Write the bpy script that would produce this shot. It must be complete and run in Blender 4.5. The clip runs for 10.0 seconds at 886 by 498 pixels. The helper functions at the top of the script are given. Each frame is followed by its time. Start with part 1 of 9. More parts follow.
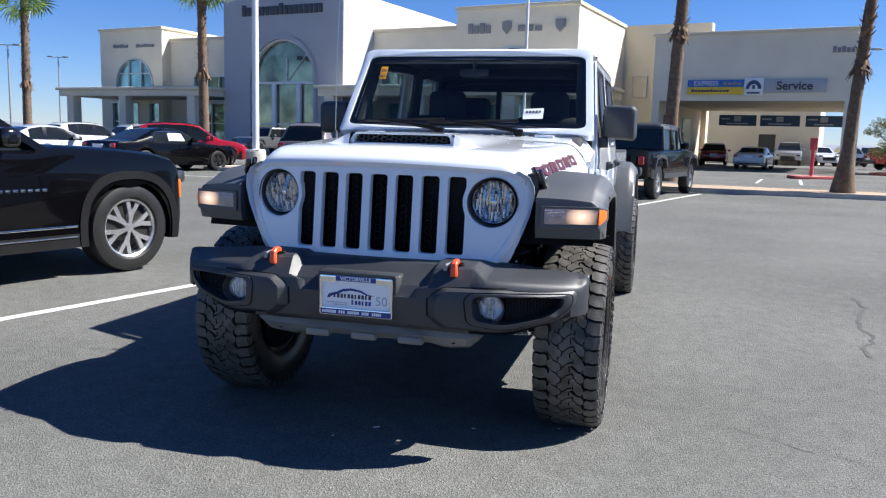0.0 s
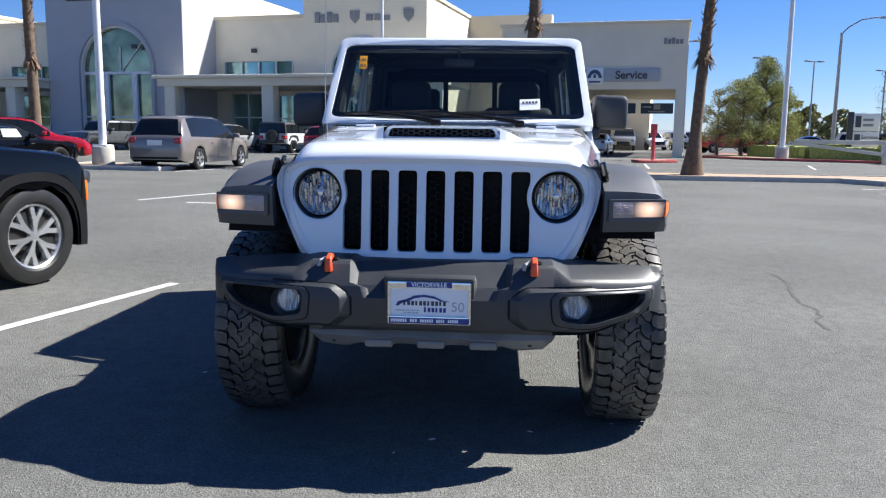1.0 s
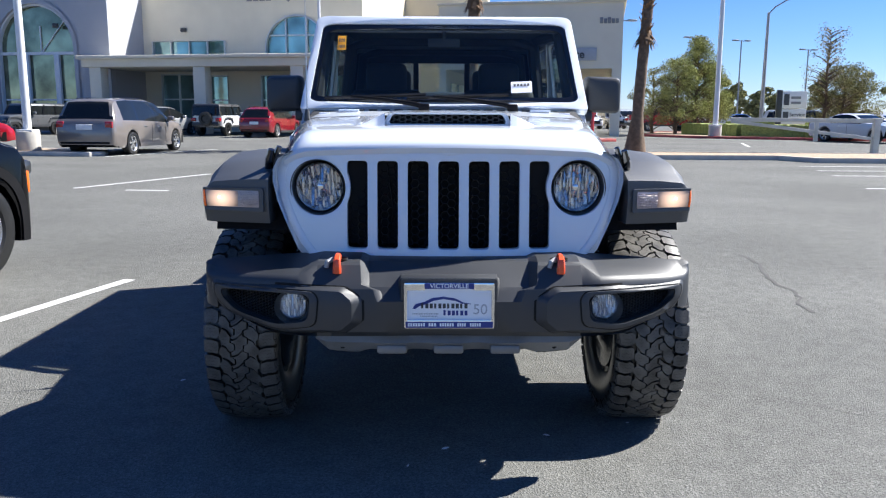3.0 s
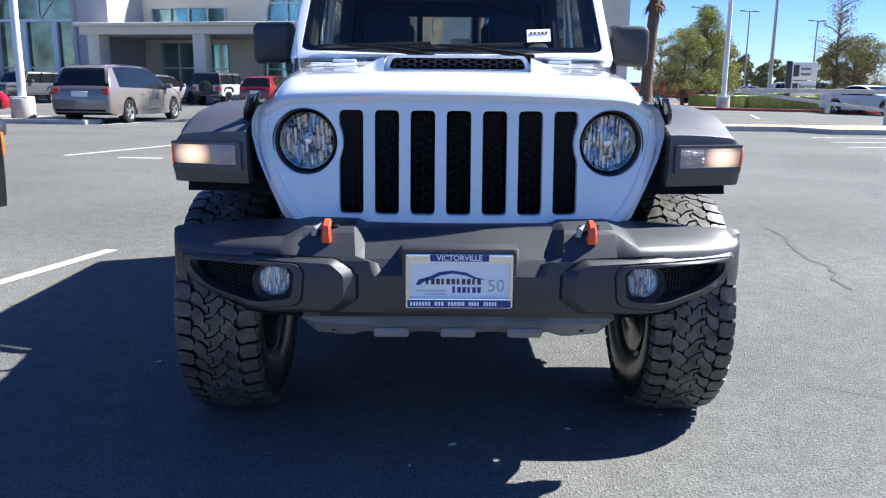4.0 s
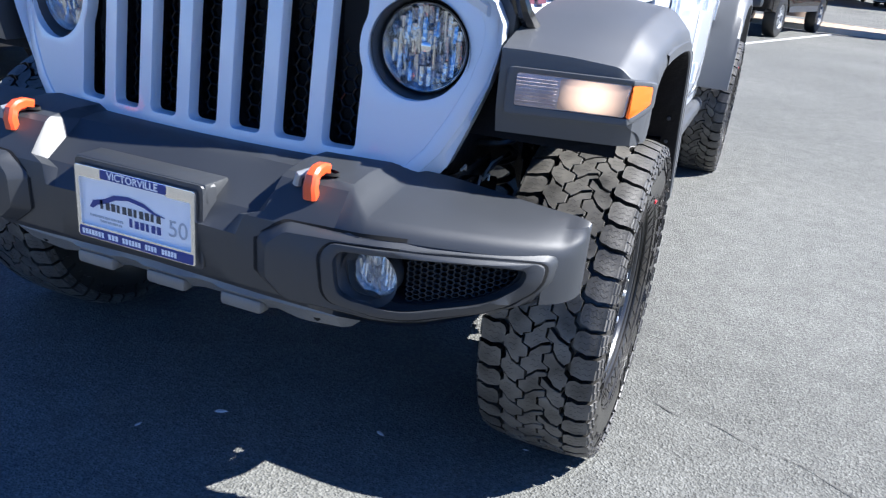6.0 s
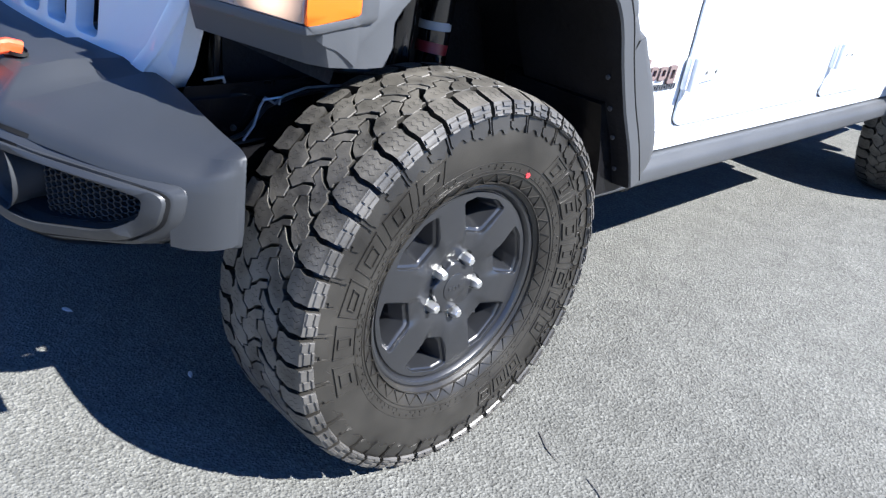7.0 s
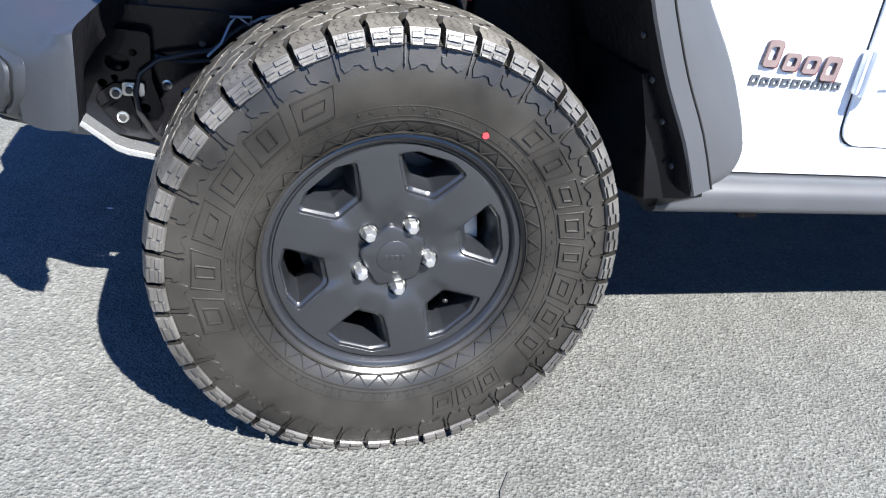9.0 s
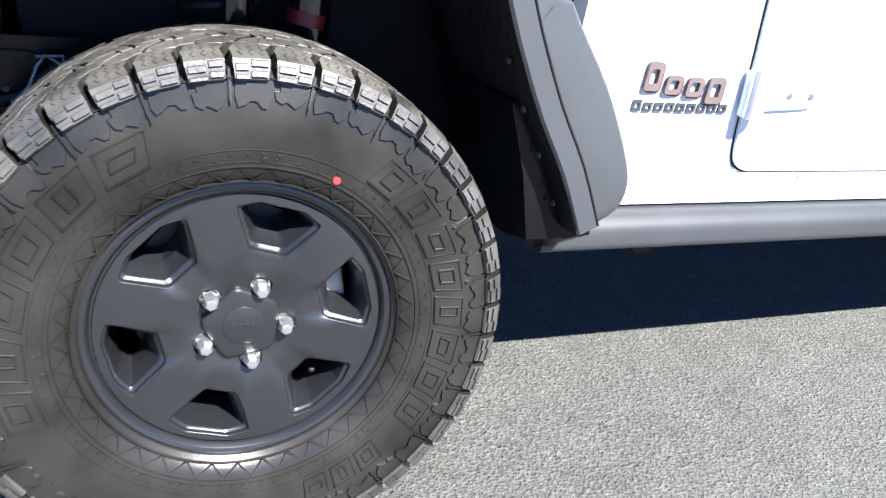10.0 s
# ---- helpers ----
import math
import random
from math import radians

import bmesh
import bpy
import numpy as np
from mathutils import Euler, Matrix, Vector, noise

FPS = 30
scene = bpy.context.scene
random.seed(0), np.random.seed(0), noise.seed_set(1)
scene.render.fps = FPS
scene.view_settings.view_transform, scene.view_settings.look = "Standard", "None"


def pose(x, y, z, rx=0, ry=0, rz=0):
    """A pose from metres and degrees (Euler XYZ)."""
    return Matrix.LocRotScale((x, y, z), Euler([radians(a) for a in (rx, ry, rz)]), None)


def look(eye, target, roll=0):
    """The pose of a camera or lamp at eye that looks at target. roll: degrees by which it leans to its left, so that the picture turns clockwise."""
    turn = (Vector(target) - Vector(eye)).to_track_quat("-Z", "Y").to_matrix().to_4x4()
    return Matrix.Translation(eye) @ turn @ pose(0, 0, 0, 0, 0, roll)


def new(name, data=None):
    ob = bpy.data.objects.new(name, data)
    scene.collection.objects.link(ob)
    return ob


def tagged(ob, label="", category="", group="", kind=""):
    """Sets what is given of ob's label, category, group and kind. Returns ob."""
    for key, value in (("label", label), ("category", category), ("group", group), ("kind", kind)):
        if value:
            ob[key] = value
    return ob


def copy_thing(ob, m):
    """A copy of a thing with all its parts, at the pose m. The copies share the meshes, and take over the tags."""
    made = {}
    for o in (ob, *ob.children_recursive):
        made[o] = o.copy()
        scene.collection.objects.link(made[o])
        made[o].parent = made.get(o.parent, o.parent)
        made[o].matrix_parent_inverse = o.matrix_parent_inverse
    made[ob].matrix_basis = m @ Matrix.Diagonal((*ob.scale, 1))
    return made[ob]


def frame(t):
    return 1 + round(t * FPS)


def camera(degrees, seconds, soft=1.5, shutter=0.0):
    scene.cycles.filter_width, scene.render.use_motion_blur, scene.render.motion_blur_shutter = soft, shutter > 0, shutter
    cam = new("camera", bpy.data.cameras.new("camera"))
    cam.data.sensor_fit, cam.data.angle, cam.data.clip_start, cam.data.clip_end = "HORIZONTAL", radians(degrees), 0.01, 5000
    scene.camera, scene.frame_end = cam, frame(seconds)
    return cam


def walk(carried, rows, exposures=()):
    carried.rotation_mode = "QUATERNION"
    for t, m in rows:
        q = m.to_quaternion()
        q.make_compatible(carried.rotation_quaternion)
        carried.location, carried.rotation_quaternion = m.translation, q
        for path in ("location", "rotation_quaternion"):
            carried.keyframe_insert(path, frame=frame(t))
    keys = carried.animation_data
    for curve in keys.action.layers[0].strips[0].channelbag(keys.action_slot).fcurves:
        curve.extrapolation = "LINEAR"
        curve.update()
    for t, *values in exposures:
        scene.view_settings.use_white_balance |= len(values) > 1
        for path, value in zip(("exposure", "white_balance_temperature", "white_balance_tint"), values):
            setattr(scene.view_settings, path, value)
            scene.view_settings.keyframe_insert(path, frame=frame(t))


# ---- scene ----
from mathutils import geometry

cam = camera(58.5, 10.0, soft=1.2, shutter=0.1)
PATH = [
    (0, (1.162, -3.685, 1.287), (0.639, -1.774, 1.015), 1.6),
    (0.5, (0.653, -3.687, 1.263), (0.346, -1.731, 0.984), 1.2),
    (1, (0.253, -3.657, 1.285), (0.115, -1.682, 0.996), 0.7),
    (1.5, (0.021, -3.602, 1.316), (-0.023, -1.625, 1.013), 0.3),
    (2, (-0.011, -3.522, 1.332), (-0.01, -1.546, 1.018), 0.1),
    (2.5, (-0.032, -3.48, 1.341), (-0.014, -1.506, 1.019), 0.1),
    (4, (-0.067, -3.002, 1.213), (-0.051, -1.043, 0.809), 0.5),
    (4.5, (-0.066, -2.625, 1.215), (-0.086, -0.681, 0.745), 0.9),
    (5, (0.258, -2.505, 1.265), (0.099, -0.592, 0.702), 2.0),
    (5.2, (0.432, -2.447, 1.275), (0.192, -0.553, 0.679), 2.6),
    (6.5, (1.561, -1.543, 1.223), (0.614, 0.018, 0.407), 7.7),
    (7, (1.876, -1.108, 1.2), (0.662, 0.222, 0.328), 9.2),
    (7.5, (2.085, -0.75, 1.158), (0.66, 0.314, 0.242), 10.3),
    (8, (2.036, -0.428, 1.081), (0.448, 0.362, 0.157), 10.8),
    (8.5, (2.057, -0.273, 1.05), (0.379, 0.328, 0.144), 9.6),
    (9, (2.141, -0.294, 1.063), (0.433, 0.239, 0.171), 8.0),
    (9.5, (2.149, -0.289, 1.067), (0.432, 0.286, 0.217), 7.0),
    (10, (2.006, -0.15, 1.025), (0.313, 0.574, 0.243), 7.0),
]
EXPOSURES = [(t, e, k, 10) for t, e, k in ((0, 1.22, 6200), (2.5, 1.29, 6200), (4.0, 1.58, 5980), (5.2, 1.71, 5880), (6.5, 1.82, 5900), (8.0, 1.87, 6050), (10, 1.93, 6050))]
walk(cam, [(t, look(eye, target, roll)) for t, eye, target, roll in PATH], EXPOSURES)

# ---- light: clear midday sky, sun high on the right behind the truck ----
SUN = Vector((0.93, 0.33, 1.0)).normalized()
world = bpy.data.worlds.new("sky")
scene.world = world
world.use_nodes = True
wn = world.node_tree.nodes
sky = wn.new("ShaderNodeTexSky")
sky.sky_type = "NISHITA"
sky.sun_disc = False
sky.sun_elevation = math.asin(SUN.z)
sky.sun_rotation = math.atan2(SUN.x, SUN.y)
sky.altitude = 900.0
sky.air_density, sky.dust_density, sky.ozone_density = 1.0, 0.0, 3.0
vivid = wn.new("ShaderNodeHueSaturation")
vivid.inputs["Saturation"].default_value = 1.12
cool = wn.new("ShaderNodeMix")
cool.data_type, cool.blend_type = "RGBA", "MULTIPLY"
cool.inputs["Factor"].default_value = 1.0
cool.inputs["B"].default_value = (0.85, 0.96, 1.30, 1)
world.node_tree.links.new(sky.outputs[0], cool.inputs["A"])
world.node_tree.links.new(cool.outputs["Result"], vivid.inputs["Color"])
world.node_tree.links.new(vivid.outputs[0], wn["Background"].inputs[0])
wn["Background"].inputs[1].default_value = 0.043
lamp = bpy.data.lights.new("sun", "SUN")
lamp.energy, lamp.angle, lamp.color = 5.0, radians(0.53), (1.0, 0.945, 0.86)
sun = new("sun", lamp)
sun.matrix_world = look(tuple(SUN * 60), (0, 0, 0))


# ---- materials ----
def material(name, color, rough=0.5, metal=0.0, coat=0.0, vary=0.0, scale=5.0, bump=0.0, bscale=80.0, spec=0.5, tint=None, detail=4.0):
    """A surface with broad stains (vary, scale) and fine relief (bump, bscale)."""
    m = bpy.data.materials.new(name)
    m.use_nodes = True
    nt = m.node_tree
    n, l = nt.nodes, nt.links
    b = n["Principled BSDF"]
    b.inputs["Base Color"].default_value = (*color, 1)
    b.inputs["Roughness"].default_value = rough
    b.inputs["Metallic"].default_value = metal
    b.inputs["Coat Weight"].default_value = coat
    b.inputs["Coat Roughness"].default_value = 0.04
    b.inputs["Specular IOR Level"].default_value = spec
    co = n.new("ShaderNodeTexCoord")
    if vary:
        t = n.new("ShaderNodeTexNoise")
        t.inputs["Scale"].default_value, t.inputs["Detail"].default_value = scale, detail
        l.new(co.outputs["Object"], t.inputs["Vector"])
        r = n.new("ShaderNodeValToRGB")
        c2 = tint or color
        r.color_ramp.elements[0].position, r.color_ramp.elements[1].position = 0.3, 0.7
        r.color_ramp.elements[0].color = (*[max(0.0, c * (1 - vary)) for c in c2], 1)
        r.color_ramp.elements[1].color = (*[min(1.0, c * (1 + vary)) for c in color], 1)
        l.new(t.outputs["Fac"], r.inputs["Fac"])
        l.new(r.outputs["Color"], b.inputs["Base Color"])
        mr = n.new("ShaderNodeMapRange")
        mr.inputs["To Min"].default_value, mr.inputs["To Max"].default_value = rough * 0.85, min(1.0, rough * 1.15)
        l.new(t.outputs["Fac"], mr.inputs["Value"])
        l.new(mr.outputs["Result"], b.inputs["Roughness"])
    if bump:
        t2 = n.new("ShaderNodeTexNoise")
        t2.inputs["Scale"].default_value, t2.inputs["Detail"].default_value = bscale, 3
        l.new(co.outputs["Object"], t2.inputs["Vector"])
        bp = n.new("ShaderNodeBump")
        bp.inputs["Strength"].default_value, bp.inputs["Distance"].default_value = bump, 0.01
        l.new(t2.outputs["Fac"], bp.inputs["Height"])
        l.new(bp.outputs["Normal"], b.inputs["Normal"])
    return m


def glass(name, tint, mix=0.75, rough=0.02):
    """A thin tinted pane: part clear, part mirror-like."""
    m = bpy.data.materials.new(name)
    m.use_nodes = True
    n, l = m.node_tree.nodes, m.node_tree.links
    n.remove(n["Principled BSDF"])
    tr, gl, mx, fr = n.new("ShaderNodeBsdfTransparent"), n.new("ShaderNodeBsdfGlossy"), n.new("ShaderNodeMixShader"), n.new("ShaderNodeLayerWeight")
    tr.inputs[0].default_value = (*tint, 1)
    gl.inputs["Roughness"].default_value = rough
    fr.inputs["Blend"].default_value = 0.5
    pw, ma = n.new("ShaderNodeMath"), n.new("ShaderNodeMath")
    pw.operation, ma.operation = "POWER", "MULTIPLY_ADD"
    pw.inputs[1].default_value = 4.0
    ma.inputs[1].default_value, ma.inputs[2].default_value = 0.9, 0.05
    l.new(fr.outputs["Facing"], pw.inputs[0])
    l.new(pw.outputs[0], ma.inputs[0])
    l.new(ma.outputs[0], mx.inputs[0])
    l.new(tr.outputs[0], mx.inputs[1])
    l.new(gl.outputs[0], mx.inputs[2])
    l.new(mx.outputs[0], n["Material Output"].inputs[0])
    return m


def glow(name, color, strength):
    m = material(name, color, 0.3)
    b = m.node_tree.nodes["Principled BSDF"]
    b.inputs["Emission Color"].default_value = (*color, 1)
    b.inputs["Emission Strength"].default_value = strength
    return m


def lit_lens(name, color, strength):
    """A lamp lens lit by the bulb behind its middle: the glow fades towards the ends."""
    m = glow(name, color, strength)
    n, l = m.node_tree.nodes, m.node_tree.links
    tc, mp, gr, mu = n.new("ShaderNodeTexCoord"), n.new("ShaderNodeMapping"), n.new("ShaderNodeTexGradient"), n.new("ShaderNodeMath")
    gr.gradient_type, mu.operation = "SPHERICAL", "MULTIPLY"
    mp.inputs["Location"].default_value = (-1.0, 0.0, -0.55)
    mp.inputs["Scale"].default_value = (2.0, 0.0, 1.1)
    mu.inputs[1].default_value = strength
    l.new(tc.outputs["Generated"], mp.inputs[0])
    l.new(mp.outputs[0], gr.inputs[0])
    l.new(gr.outputs["Fac"], mu.inputs[0])
    l.new(mu.outputs[0], n["Principled BSDF"].inputs["Emission Strength"])
    return m


def asphalt_material():
    m = material("asphalt", (0.12, 0.12, 0.12), 0.85, spec=0.25)
    n, l = m.node_tree.nodes, m.node_tree.links
    b = n["Principled BSDF"]
    co = n.new("ShaderNodeTexCoord")

    def tex(kind, scale, **kw):
        t = n.new(kind)
        t.inputs["Scale"].default_value = scale
        for k, v in kw.items():
            t.inputs[k].default_value = v
        l.new(co.outputs["Object"], t.inputs["Vector"])
        return t

    def ramp(src, stops):
        r = n.new("ShaderNodeValToRGB")
        r.color_ramp.elements[0].position, r.color_ramp.elements[0].color = stops[0][0], (*[stops[0][1]] * 3, 1)
        r.color_ramp.elements[1].position, r.color_ramp.elements[1].color = stops[1][0], (*[stops[1][1]] * 3, 1)
        l.new(src, r.inputs["Fac"])
        return r.outputs["Color"]

    def mul(a, c):
        x = n.new("ShaderNodeMix")
        x.data_type, x.blend_type = "RGBA", "MULTIPLY"
        x.inputs["Factor"].default_value = 1.0
        l.new(a, x.inputs["A"])
        l.new(c, x.inputs["B"])
        return x.outputs["Result"]

    grain = tex("ShaderNodeTexVoronoi", 150.0)
    stones = tex("ShaderNodeTexNoise", 80.0, Detail=2.5, Roughness=0.62)
    fine = tex("ShaderNodeTexNoise", 420.0, Detail=3.0)
    patch = tex("ShaderNodeTexNoise", 0.35, Detail=5.0)
    mid = tex("ShaderNodeTexNoise", 9.0, Detail=6.0)
    base = n.new("ShaderNodeRGB")
    base.outputs[0].default_value = (0.128, 0.1285, 0.119, 1)
    c = mul(base.outputs[0], ramp(grain.outputs["Color"], ((0.1, 0.74), (0.9, 1.28))))
    c = mul(c, ramp(fine.outputs["Fac"], ((0.35, 0.8), (0.68, 1.25))))
    c = mul(c, ramp(stones.outputs["Fac"], ((0.36, 0.83), (0.64, 1.17))))
    c = mul(c, ramp(patch.outputs["Fac"], ((0.35, 0.84), (0.66, 1.12))))
    c = mul(c, ramp(mid.outputs["Fac"], ((0.35, 0.9), (0.65, 1.08))))
    l.new(c, b.inputs["Base Color"])
    bp = n.new("ShaderNodeBump")
    bp.inputs["Strength"].default_value, bp.inputs["Distance"].default_value = 0.65, 0.006
    l.new(grain.outputs["Distance"], bp.inputs["Height"])
    lump = n.new("ShaderNodeBump")
    lump.inputs["Strength"].default_value, lump.inputs["Distance"].default_value = 0.5, 0.008
    l.new(stones.outputs["Fac"], lump.inputs["Height"])
    l.new(bp.outputs["Normal"], lump.inputs["Normal"])
    l.new(lump.outputs["Normal"], b.inputs["Normal"])
    return m


M = {
    "asphalt": asphalt_material(),
    "paint_line": material("worn white road paint", (0.62, 0.62, 0.6), 0.8, vary=0.22, scale=14, bump=0.4, bscale=200, tint=(0.5, 0.5, 0.49)),
    "concrete": material("pale concrete", (0.46, 0.44, 0.4), 0.9, vary=0.15, scale=2.5, bump=0.3, bscale=60),
    "red_kerb": material("red kerb paint", (0.42, 0.08, 0.07), 0.75, vary=0.25, scale=4, bump=0.2),
    "gravel": material("tan gravel", (0.36, 0.27, 0.19), 0.95, vary=0.35, scale=9, bump=0.9, bscale=45, detail=8),
    "stucco_white": material("off-white stucco", (0.69, 0.645, 0.525), 0.9, vary=0.05, scale=0.6, bump=0.25, bscale=30),
    "stucco_tan": material("cream stucco", (0.63, 0.57, 0.44), 0.9, vary=0.06, scale=0.5, bump=0.25, bscale=30),
    "panel_grey": material("pale blue-grey metal panel", (0.40, 0.41, 0.44), 0.55, vary=0.04, scale=0.7, spec=0.4),
    "shop_glass": material("green-blue shop window", (0.26, 0.42, 0.41), 0.05, 0.65, vary=0.3, scale=0.5, spec=0.9, tint=(0.14, 0.24, 0.24)),
    # the olive stands for trees mirrored in the panes, painted into the colour
    "tower_glass": material("shop window with painted olive reflection", (0.24, 0.27, 0.18), 0.05, 0.5, vary=0.45, scale=0.6, spec=0.8, tint=(0.10, 0.12, 0.08)),
    "frame_alu": material("pale aluminium", (0.55, 0.56, 0.56), 0.4, 0.5, vary=0.05),
    "dark_trim": material("dark bronze trim", (0.05, 0.05, 0.05), 0.5, vary=0.1),
    "sign_blue": material("sign blue", (0.03, 0.13, 0.42), 0.4, vary=0.05),
    "sign_navy": material("banner navy", (0.03, 0.07, 0.14), 0.6, vary=0.15, scale=1.5),
    "sign_yellow": material("sign yellow", (0.75, 0.5, 0.03), 0.4, vary=0.05),
    "sign_white": material("sign white", (0.75, 0.76, 0.76), 0.4, vary=0.04),
    "sign_grey": material("sign grey", (0.36, 0.38, 0.41), 0.45, vary=0.06),
    "letter_dark": material("dark letter", (0.05, 0.055, 0.065), 0.45),
    "letter_grey": material("grey letter", (0.22, 0.225, 0.23), 0.4, vary=0.1),
    "white_steel": material("white painted steel", (0.70, 0.71, 0.72), 0.45, vary=0.05, scale=2),
    "grey_steel": material("galvanised steel", (0.33, 0.34, 0.35), 0.45, 0.4, vary=0.1, scale=3),
    "fence": material("cream painted timber", (0.62, 0.59, 0.5), 0.75, vary=0.12, scale=3, bump=0.2),
    "red_steel": material("red painted steel", (0.55, 0.05, 0.06), 0.5, vary=0.1),
    "bark": material("palm bark", (0.13, 0.09, 0.06), 0.95, vary=0.4, scale=7, bump=1.0, bscale=30, detail=8),
    "dead_frond": material("dry frond", (0.17, 0.105, 0.06), 0.9, vary=0.35, scale=6, bump=0.4),
    "frond": material("palm frond", (0.12, 0.20, 0.035), 0.5, vary=0.4, scale=4, tint=(0.07, 0.12, 0.03)),
    "pine": material("pine needles", (0.325, 0.335, 0.130), 0.9, vary=0.4, scale=3, tint=(0.17, 0.19, 0.065), spec=0.1),
    "pine_trunk": material("brown bark", (0.13, 0.09, 0.06), 0.95, vary=0.4, scale=9, bump=0.8),
    "leaf_olive": material("olive leaves", (0.26, 0.25, 0.11), 0.9, vary=0.45, scale=3, tint=(0.17, 0.165, 0.07), spec=0.1),
    "leaf_dry": material("yellowing leaves", (0.36, 0.31, 0.17), 0.9, vary=0.5, scale=3, tint=(0.16, 0.12, 0.05), spec=0.1),
    "hedge": material("clipped hedge", (0.20, 0.24, 0.06), 0.8, vary=0.4, scale=12, bump=1.0, bscale=25),
    "hill": material("hazy hills", (0.20, 0.22, 0.26), 1.0, vary=0.12, scale=0.01),
    "white": material("white car paint", (0.715, 0.76, 0.82), 0.34, coat=1.0, vary=0.012, scale=1.5, bump=0.01, bscale=350),
    "plastic": material("black textured plastic", (0.024, 0.027, 0.032), 0.50, vary=0.12, scale=3, bump=0.05, bscale=420, spec=0.72),
    "flare": material("dark grey textured plastic", (0.050, 0.0535, 0.059), 0.50, vary=0.08, scale=3, bump=0.05, bscale=420, spec=0.85),
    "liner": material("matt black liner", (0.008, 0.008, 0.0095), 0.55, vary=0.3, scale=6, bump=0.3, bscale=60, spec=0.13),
    "rail": material("grey powder-coated rail", (0.052, 0.055, 0.060), 0.46, vary=0.12, scale=4, bump=0.04, bscale=300, spec=0.4),
    "chassis": material("black chassis paint", (0.006, 0.006, 0.007), 0.18, vary=0.3, scale=7, bump=0.03, bscale=50, spec=0.22),
    "gloss_black": material("gloss black", (0.006, 0.006, 0.007), 0.12, coat=0.6, vary=0.2),
    "skid": material("silver skid plate", (0.20, 0.204, 0.21), 0.40, 0.3, vary=0.15, scale=6, bump=0.15, bscale=200),
    "orange": material("orange enamel", (0.78, 0.085, 0.02), 0.35, coat=0.4, vary=0.08, scale=10, bump=0.05),
    "shoulder_rubber": material("glossy moulded rubber", (0.084, 0.080, 0.074), 0.42, vary=0.3, scale=14, bump=0.08, bscale=160, spec=0.55, tint=(0.055, 0.053, 0.050)),
    "rubber": material("tyre rubber", (0.029, 0.0272, 0.024), 0.30, vary=0.25, scale=7, bump=0.05, bscale=300, spec=0.45, tint=(0.014, 0.013, 0.0118)),
    "tread": material("dusty tread rubber", (0.096, 0.090, 0.079), 0.45, vary=0.4, scale=16, bump=0.12, bscale=220, tint=(0.062, 0.059, 0.053)),
    "rim": material("satin black alloy", (0.0145, 0.0155, 0.018), 0.30, 0.0, coat=0.15, vary=0.12, scale=8, bump=0.02, bscale=300, spec=0.8),
    "caliper": material("pale caliper casting", (0.5, 0.5, 0.48), 0.45, 0.3, vary=0.15, scale=30),
    "fog_reflector": material("fog lamp reflector", (0.85, 0.86, 0.87), 0.14, 0.7, bump=0.2, bscale=120),
    "car_tyre": material("car tyre rubber", (0.012, 0.012, 0.012), 0.45, vary=0.2, scale=9, bump=0.1, bscale=120),
    "lamp_dark": material("smoked headlight", (0.09, 0.095, 0.10), 0.08, 0.5, vary=0.4, scale=14),
    "nut": material("satin chrome nut", (0.66, 0.66, 0.65), 0.36, 0.9, vary=0.05, scale=60),
    "trim_dark": material("dark mesh plastic", (0.013, 0.013, 0.014), 0.45, vary=0.1, scale=6),
    "chrome": material("chrome", (0.78, 0.79, 0.80), 0.09, 1.0, vary=0.02, scale=20),
    "brake": material("bare brake iron", (0.06, 0.06, 0.06), 0.45, 0.6, vary=0.2, scale=20),
    "steel_bolt": material("zinc bolt", (0.5, 0.5, 0.48), 0.3, 0.9, vary=0.1),
    "reflector": material("lamp reflector", (0.60, 0.61, 0.62), 0.10, 1.0, bump=0.3, bscale=90),
    "badge_face": material("grey-brown badge face", (0.15, 0.115, 0.112), 0.75, vary=0.1, scale=20, spec=0.2),
    "lens": glass("clear lens", (0.96, 0.97, 0.98)),
    "windshield": glass("windshield glass", (0.86, 0.93, 0.91)),
    "side_glass": glass("tinted side glass", (0.56, 0.61, 0.60)),
    "amber": glow("amber lens", (0.72, 0.13, 0.008), 0.10),
    "signal_lit": lit_lens("lit parking lamp", (0.62, 0.40, 0.27), 1.1),
    "signal_clear": material("clear lamp over reflector", (0.50, 0.42, 0.40), 0.30, 0.3, vary=0.15, scale=25, bump=0.5, bscale=60),
    "bulb": glow("bulb", (1.0, 0.70, 0.40), 3.0),
    "interior": material("dark grey interior", (0.018, 0.019, 0.022), 0.8, vary=0.2, scale=8, bump=0.2),
    "plate_white": material("plate paper", (0.84, 0.86, 0.90), 0.35, vary=0.03, scale=8),
    "plate_blue": material("plate blue", (0.02, 0.04, 0.22), 0.4, vary=0.05),
    "plate_grey": material("plate grey print", (0.42, 0.45, 0.5), 0.4),
    "sticker_orange": material("orange sticker", (0.80, 0.36, 0.02), 0.6, vary=0.05, scale=30),
    "decal_red": material("dark red decal", (0.085, 0.018, 0.023), 0.4, vary=0.08),
    "decal_grey": material("dark grey decal", (0.10, 0.10, 0.11), 0.35, vary=0.08),
    "red_dot": material("red paint dot", (0.75, 0.05, 0.06), 0.6),
    "coil": material("coil spring black", (0.02, 0.02, 0.02), 0.35, vary=0.2),
    "shock_red": material("shock red", (0.22, 0.012, 0.02), 0.4),
    "tail_red": material("tail lamp red", (0.35, 0.01, 0.012), 0.15, coat=0.5),
    "car_glass": material("dark car glass", (0.010, 0.012, 0.013), 0.06, spec=0.42, vary=0.2, scale=2),
